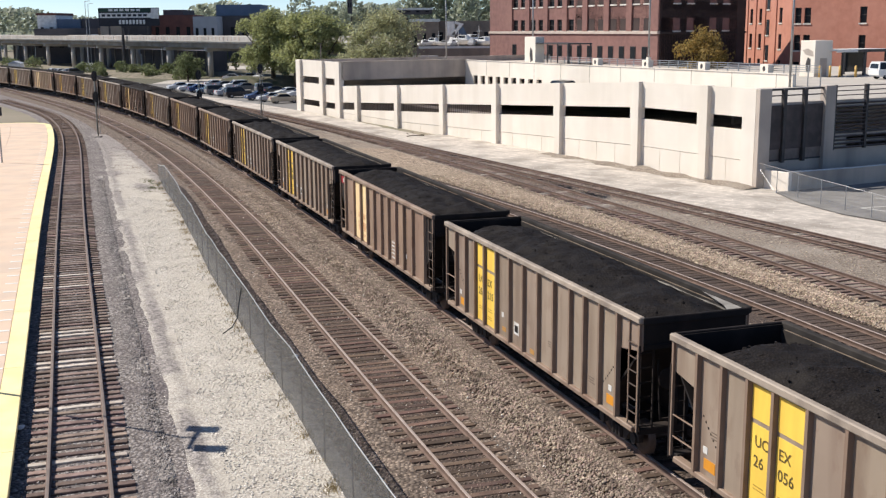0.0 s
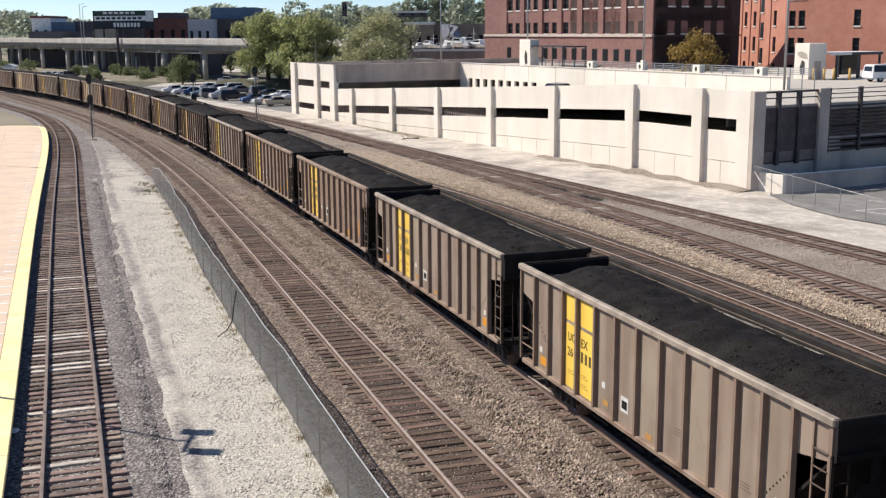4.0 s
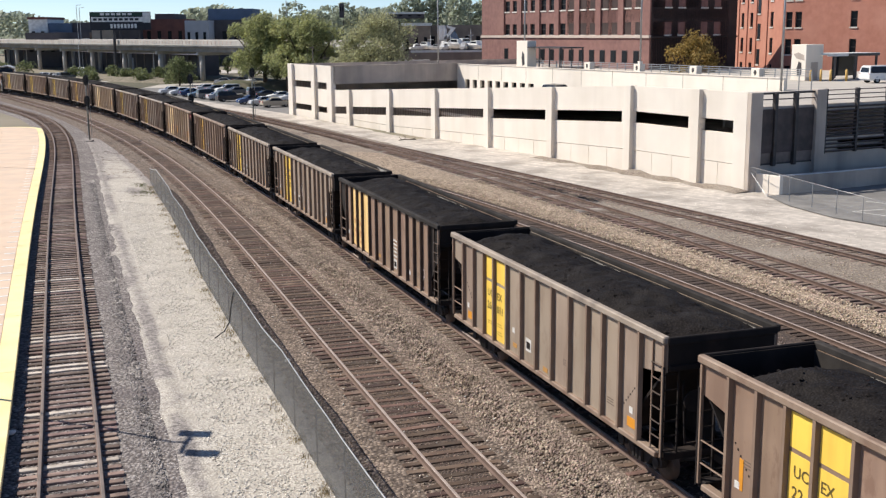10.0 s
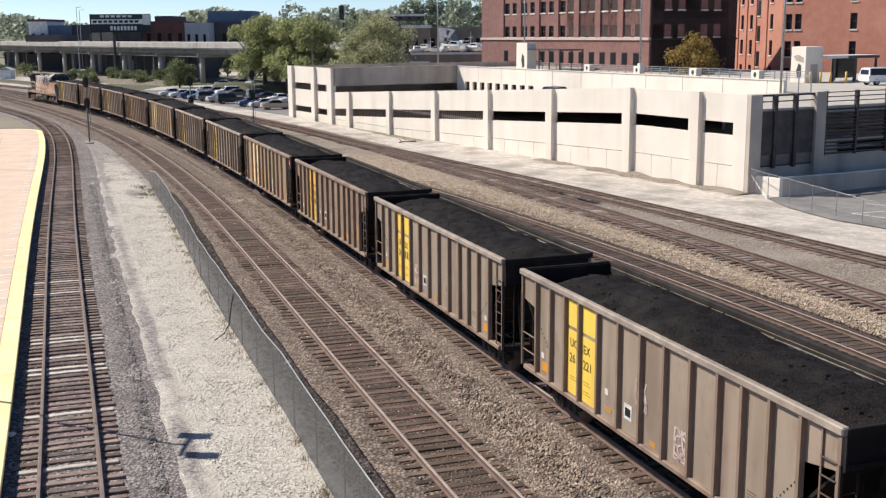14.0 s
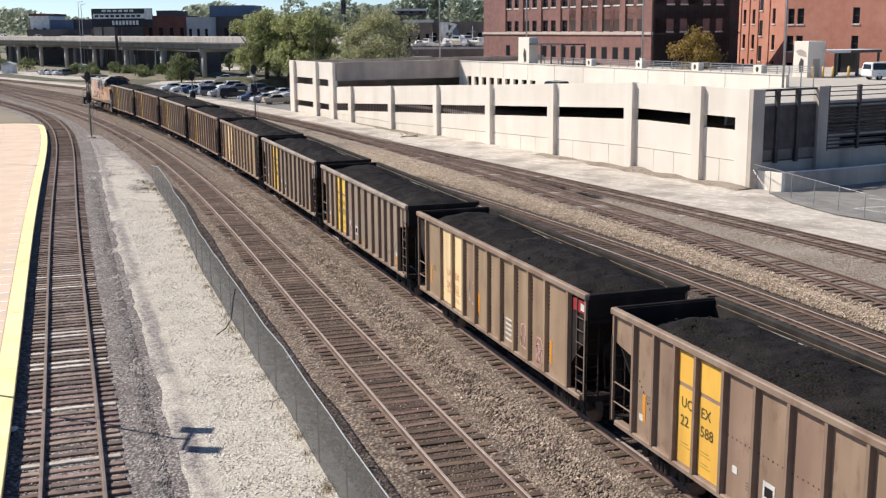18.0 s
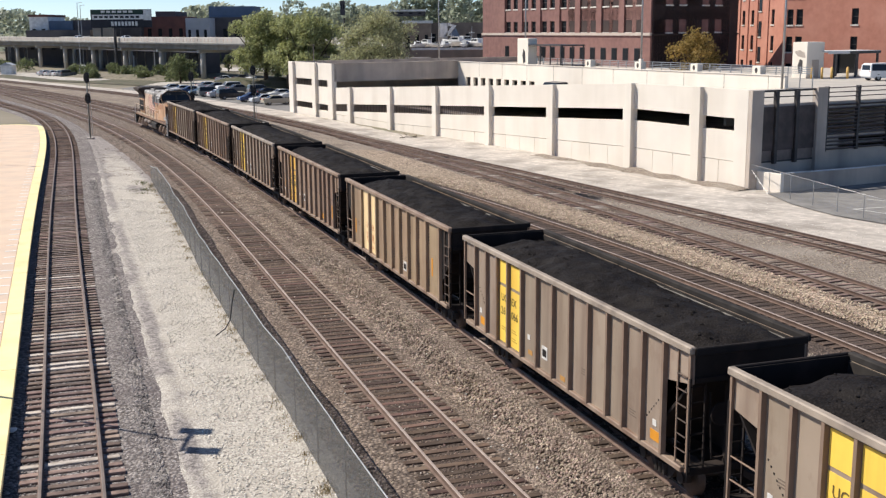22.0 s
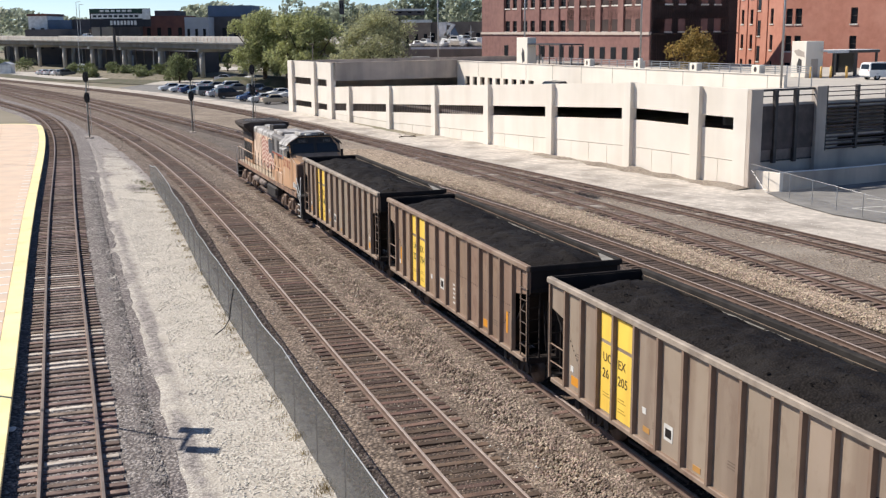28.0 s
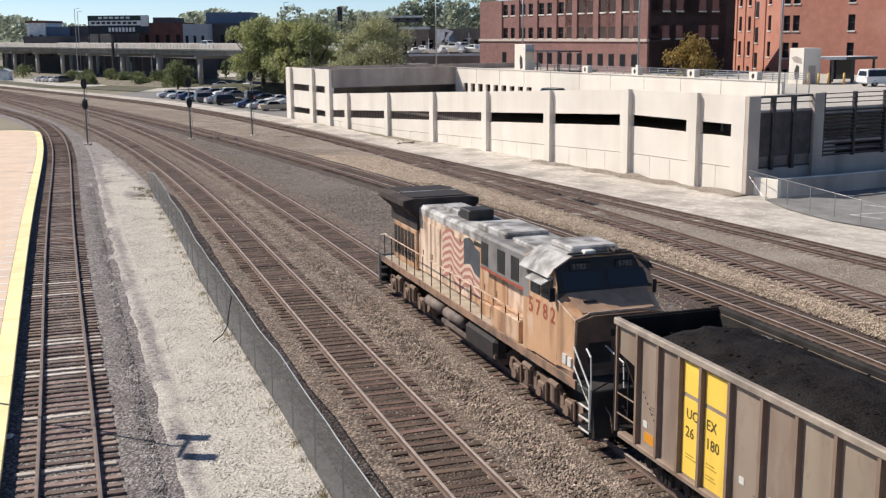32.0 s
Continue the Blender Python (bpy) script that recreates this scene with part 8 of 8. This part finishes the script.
# long hood with doors, radiator and its wings
hood = part("hood", Geo().box(-0.95, 0.95, -LL + 5.15, LL - 4.3, 1.62, 4.30, ch=0.10), "loco_pale", loco, "pale faded engine hood")
part("hood_roof", Geo().box(-0.96, 0.96, -LL + 5.22, LL - 4.32, 3.90, 4.36, ch=0.12), "loco_roof", hood, "pale stained hood top")
part("roof_hatch", Geo().box(-0.75, 0.75, -LL + 5.6, -LL + 7.6, 4.32, 4.56, ch=0.05).box(-0.8, 0.8, -LL + 8.0, -LL + 10.6, 4.32, 4.62, ch=0.06), "loco_roof", hood)
part("exhaust", Geo().box(-0.5, 0.5, 1.6, 2.6, 4.32, 4.74, ch=0.05), "loco_black", hood)
part("exhaust_lip", Geo().box(-0.45, 0.45, 2.9, 4.6, 4.32, 4.56, ch=0.04), "loco_roof", hood)
part("blower_housing", Geo().box(-1.20, 1.20, -LL + 5.2, -LL + 9.3, 3.25, 4.42, ch=0.08), "loco_grey", hood)
for y0 in (-LL + 5.95, -LL + 7.1, -LL + 8.55):
    part("grille", Geo().box(-1.215, -1.195, y0, y0 + 0.62, 3.42, 4.18), "loco_black", hood)
for y0 in (-0.95,):
    part("grille", Geo().box(-0.97, -0.945, y0, y0 + 0.85, 3.1, 3.95), "loco_black", hood)
for i in range(8):
    y0 = -LL + 7.4 + i * 1.12
    part("hood_door", Geo().box(-0.972, -0.95, y0, y0 + 1.02, 1.75, 3.20 if y0 < -1.4 else 3.80, ch=0.006), "loco_yellow" if i < 3 else "loco_pale", hood)
    part("latch", Geo().box(-0.985, -0.972, y0 + 0.9, y0 + 0.95, 2.4, 2.6), "loco_black", hood)
part("red_line", Geo().box(-1.208, -1.19, -LL + 5.25, -LL + 9.25, 3.24, 3.33), "loco_red", hood, "faded red line below the grey housing")
rad = part("radiator", Geo().box(-1.05, 1.05, LL - 4.4, LL - 1.2, 1.62, 3.30, ch=0.05), "loco_yellow", loco, "faded yellow radiator cabin")
for i in range(6):
    part("grille", Geo().box(-1.07, -1.045, LL - 4.1 + i * 0.48, LL - 3.75 + i * 0.48, 1.9, 3.1), "loco_black", rad)
part("radiator_wing", Geo().prism([(-1.05, 3.30), (1.05, 3.30), (1.05, 3.80), (1.62, 4.30), (1.62, 4.52), (1.2, 4.60), (-1.2, 4.60), (-1.62, 4.52), (-1.62, 4.30), (-1.05, 3.80)], 1, LL - 4.5, LL - 0.9), "loco_wing", rad, "sooty flared radiator wings")
part("radiator_screen", Geo().box(-1.15, 1.15, LL - 4.3, LL - 2.8, 4.60, 4.64).box(-1.15, 1.15, LL - 2.6, LL - 1.1, 4.60, 4.64), "truck_black", rad)
part("white_line", Geo().box(-1.25, 1.25, LL - 2.75, LL - 2.65, 4.605, 4.65), "loco_roof", rad)
# flag on the hood: wavy stripes and a dark canton


def wave(y, k):
    return 0.17 * math.sin(y * 3.1 + 0.4) + 0.03 * math.sin(y * 9 + k)


FY0, FY1, FZ0, FZ1 = -0.7, 3.2, 2.05, 3.82
for k in range(13):
    z0, z1 = FZ1 - (k + 1) * (FZ1 - FZ0) / 13, FZ1 - k * (FZ1 - FZ0) / 13
    ys = [FY0 + (FY1 - FY0) * i / 20 for i in range(21)]
    if k < 7:
        ys = [y for y in ys if y > FY0 + 1.5]
    part("flag_stripe", Geo().loft([[(-0.982, y, z0 + wave(y, 0)) for y in ys], [(-0.982, y, z1 + wave(y, 0)) for y in ys]]), "flag_red" if k % 2 == 0 else "flag_white", hood)
ys = [FY0 + 1.58 * i / 8 for i in range(9)]
part("flag_canton", Geo().loft([[(-0.983, y, FZ1 - 7 * (FZ1 - FZ0) / 13 + wave(y, 0)) for y in ys], [(-0.983, y, FZ1 + wave(y, 0)) for y in ys]]), "flag_blue", hood)
part("lettering", words("5 7 8 2", 0.66, "lettering", "loco_red", 0.012), None, cab, "red road number", at=Matrix(((0, 0, -1, -1.54), (-1, 0, 0, CF + 1.98), (0, 1, 0, 2.93), (0, 0, 0, 1))))
part("cab_door", Geo().box(-1.528, -1.515, CF + 1.7, CF + 2.35, 1.7, 2.6), "loco_yellow", cab)
part("battery_box", Geo().box(-1.46, -0.97, -LL + 5.3, -LL + 7.7, 1.62, 2.35, ch=0.04), "loco_yellow", loco)
part("cable_box", Geo().box(-1.2, -0.97, -LL + 7.8, -LL + 9.4, 1.62, 2.1, ch=0.03), "loco_yellow", loco)
for s in (-1, 1):
    x = 1.44 * s
    for i in range(15):
        y = -LL + 5.4 + i * 1.05
        part("handrail_post", Geo().tube((x, y, 1.3), (x, y, 2.62), 0.02, n=5), "loco_black", loco)
    part("handrail", Geo().pipe([(x, -LL + 5.3, 2.6), (x, LL - 1.2, 2.62), (x, LL - 0.5, 2.5)], 0.022, 5), "loco_pale", loco)
    part("fuel_tank", Geo().loft([[(xx * s, yy, z) for xx, z in ((0.1, 0.32), (1.2, 0.32), (1.46, 0.55), (1.46, 0.68), (1.0, 0.72), (0.1, 1.25))] for yy in (-3.3, 2.0)], closed=True).prism([(0.1 * s, 0.32), (1.2 * s, 0.32), (1.46 * s, 0.55), (1.46 * s, 0.68), (1.0 * s, 0.72), (0.1 * s, 1.25)], 1, -3.3, -3.28).prism([(0.1 * s, 0.32), (1.2 * s, 0.32), (1.46 * s, 0.55), (1.46 * s, 0.68), (1.0 * s, 0.72), (0.1 * s, 1.25)], 1, 2.0, 2.02), "loco_tank", loco, "grey-brown fuel tank")
    for y0 in (-0.2, 1.9):
        part("air_reservoir", Geo().tube((1.36 * s, y0, 1.0), (1.36 * s, y0 + 1.8, 1.0), 0.21, n=14), "loco_tank", loco, "round air reservoir", smooth=True)
    part("fuel_box", Geo().box(*sorted((0.9 * s, 1.48 * s)), -3.3, -0.5, 0.40, 1.22, ch=0.14), "truck_black", loco)
    part("step_well", step_treads(s), "loco_black", loco)
    for e in (-1, 1):
        part("grab_rail", Geo().pipe([(1.5 * s, e * (LL - 0.35), 0.5), (1.5 * s, e * (LL - 0.3), 1.7), (1.42 * s, e * (LL - 0.5), 2.5), (1.3 * s, e * (LL - 1.0), 2.6)], 0.025, 5), "label_white", loco)
part("hand_rail", Geo().pipe([(-1.46, NF - 0.05, 2.55), (-1.5, -LL + 0.4, 1.7), (-1.5, -LL + 0.35, 0.5)], 0.028, 5), "label_white", loco, "white bent end handrail")
part("hand_rail", Geo().pipe([(-0.5, NF - 0.1, 2.5), (-0.5, -LL + 0.35, 2.3), (-0.5, -LL + 0.3, 1.6)], 0.025, 5), "label_white", loco)
part("hand_rail", Geo().tube((-1.46, NF - 0.05, 2.0), (-1.5, -LL + 0.4, 1.2), 0.025, n=5), "label_white", loco)
for k, x in enumerate((-1.1, -0.85, -0.6, 0.6, 0.85)):
    part("air_hose", Geo().pipe([(x, -LL + 0.2, 1.15), (x + 0.02, -LL - 0.05, 1.0), (x + 0.04, -LL - 0.12, 0.7), (x + 0.1, -LL - 0.02, 0.5)], 0.028, 5), ("loco_tank", "black_metal")[k % 2], loco)
for z in (0.38, 0.72, 1.06):
    part("step_edge", Geo().box(-1.53, -1.5, -LL + 0.36, -LL + 0.98, z, z + 0.045), "label_white", loco, "white painted step edge")
part("awning", Geo().prism([(-1.50, 4.24), (-1.86, 4.08), (-1.87, 4.05), (-1.50, 4.20)], 1, CF + 0.35, CF + 1.5), "loco_roof", cab, "pale awning over the side window")
part("pilot", Geo().prism([(-LL + 0.15, 0.3), (-LL + 0.5, 0.25), (-LL + 0.5, 1.4), (-LL + 0.3, 1.4)], 0, -1.45, 1.45), "loco_black", loco)
part("pilot", Geo().prism([(LL - 0.5, 0.25), (LL - 0.15, 0.3), (LL - 0.3, 1.4), (LL - 0.5, 1.4)], 0, -1.45, 1.45), "loco_black", loco)
for e in (-1, 1):
    part("coupler", KEEP["coupler"], None, loco, at=Matrix.Rotation(0 if e > 0 else math.pi, 4, "Z") @ Matrix.Translation((0, LL - 0.15, 0)))
    tk = part("truck", Geo().box(-0.9, 0.9, -2.6, 2.6, 0.55, 0.95, ch=0.03), "loco_black", loco, "three-axle truck with dirty tan side frames", at=Matrix.Translation((0, e * 6.7, 0)))
    for s in (-1, 1):
        fm = Geo().prism([(-2.7, 0.55), (-2.5, 0.35), (2.5, 0.35), (2.7, 0.55), (2.6, 0.85), (1.4, 0.72), (1.0, 0.95), (-1.0, 0.95), (-1.4, 0.72), (-2.6, 0.85)], 0, *sorted((1.12 * s, 1.24 * s)))
        for yy in (-1.9, 0, 1.9):
            fm.box(*sorted((1.22 * s, 1.36 * s)), yy - 0.24, yy + 0.24, 0.32, 0.80, ch=0.04)
            fm.tube((1.24 * s, yy, 0.52), (1.42 * s, yy, 0.52), 0.17, n=10).tube((1.30 * s, yy - 0.34, 0.30), (1.30 * s, yy - 0.34, 0.9), 0.05, n=6).tube((1.30 * s, yy + 0.34, 0.30), (1.30 * s, yy + 0.34, 0.9), 0.05, n=6)
        for yy in (-0.95, 0.95):
            fm.tube((1.3 * s, yy, 0.45), (1.3 * s, yy, 1.0), 0.12, n=8).tube((1.34 * s, yy - 0.3, 1.02), (1.34 * s, yy + 0.3, 1.02), 0.09, n=8)
        part("side_frame", fm, "loco_truck", tk)
    for yy in (-1.9, 0, 1.9):
        rollers.append((part("wheelset", keep("ws_loco", lambda: wheelset_mesh(1.14)), None, tk, "two steel wheels on an axle", at=Matrix.Translation((0, yy, 0.525))), (0, yy, 0.525), 0.525))

# ---- small things on the ground ----
stone = thing("white_rock", "small white rock beside the main track", "rock", pose(-5.55, 37.4, -0.26))
g = Geo()
bmx = bmesh.new()
bmesh.ops.create_icosphere(bmx, subdivisions=2, radius=0.13)
for v in bmx.verts:
    v.co *= 1 + 0.3 * noise.noise(v.co * 9)
    v.co.z *= 0.7
me = bpy.data.meshes.new("rock")
bmx.to_mesh(me)
me.materials.append(M["white_edge"])
bmx.free()
part("rock", me, None, stone)
tr2 = thing("paper_litter", "crumpled white paper beside the siding rail", "litter", pose(-12.55, 30.2, -0.17))
me2 = me.copy()
for v in me2.vertices:
    v.co = Vector((v.co.x * 1.2, v.co.y * 1.5, v.co.z * 0.5)) * (1 + 0.3 * noise.noise(v.co * 25))
part("paper", me2, None, tr2)

br = thing("fallen_branch", "dry dark branch lying on the gravel road", "branch", pose(-3.95, 117.5, -0.27, 0, 0, 20))
part("limb", Geo().pipe([(-0.9, 0, 0.05), (-0.2, 0.1, 0.12), (0.5, 0.0, 0.10), (1.1, 0.2, 0.06)], 0.05, 6), "bark", br)
for tw in ([(-0.2, 0.1, 0.12), (0.0, 0.5, 0.35), (-0.2, 0.8, 0.5)], [(0.5, 0, 0.1), (0.9, -0.4, 0.3)], [(-0.5, 0.05, 0.08), (-0.8, 0.3, 0.4)]):
    part("twig", Geo().pipe(tw, 0.028, 5), "bark", br)
tr3 = thing("paper_litter", "pale scrap of board beside the gravel road", "litter", pose(-18.3, 139.0, -0.27, 0, 0, 30))
part("scrap", Geo().box(-0.35, 0.35, -0.2, 0.2, 0, 0.1, ch=0.02), "label_white", tr3)

# ---- what moves ----
SY = [i * 0.5 - 60 for i in range(1000)]
SS = [0.0]
for a, b in zip(SY, SY[1:]):
    SS.append(SS[-1] + math.hypot(T3(b) - T3(a), b - a))
S0 = SS[120]
SS = [s - S0 for s in SS]


def on_rail(s):
    y = float(np.interp(s, SS, SY))
    return Vector((T3(y), y, 0))


def rides(s, half):
    """The pose of a vehicle whose middle is s metres along the main track."""
    a, b = on_rail(s - half), on_rail(s + half)
    m = (a + b) / 2
    return Matrix.Translation(m) @ Matrix.Rotation(math.atan2(a.x - b.x, b.y - a.y), 4, "Z")


def run(t):
    """How far the train has gone."""
    return 10.0906 * t - 0.0157 * t * t + 0.000018 * t ** 3


def motions():
    for ws, place, r in rollers:
        n = int(run(32) / r / 1.45) + 1
        walk(ws, [(t, Matrix.Translation(place) @ Matrix.Rotation(run(t) / r, 4, "X")) for t in [32 * i / n for i in range(n + 1)]])
    for i, car in enumerate(cars):
        s0 = 43.3 + 16.3 * (i - 1) - HL
        walk(car, [(t, rides(s0 - run(t), 5.45)) for t in range(33)])
    s0 = 43.3 + 16.3 * 18 + 0.75 + LL + 0.35
    for car, (t0, k0, v) in zip(drivers, ((23, 274.5, 20.0), (25, 276.0, 20.0), (31, 287.7, 21.0))):
        rows = []
        for t in range(33):
            k = k0 + v * (t - t0)
            k = k if k < 355 else 355 + (k - 355) * 0.13
            rows.append((t, Matrix.Translation(via(k, 4, 0.01)) @ Matrix.Rotation(math.atan2(-0.8, 0.6), 4, "Z")))
        walk(car, rows)
    walk(loco, [(t, rides(s0 - run(t), 6.7)) for t in range(33)])


motions()
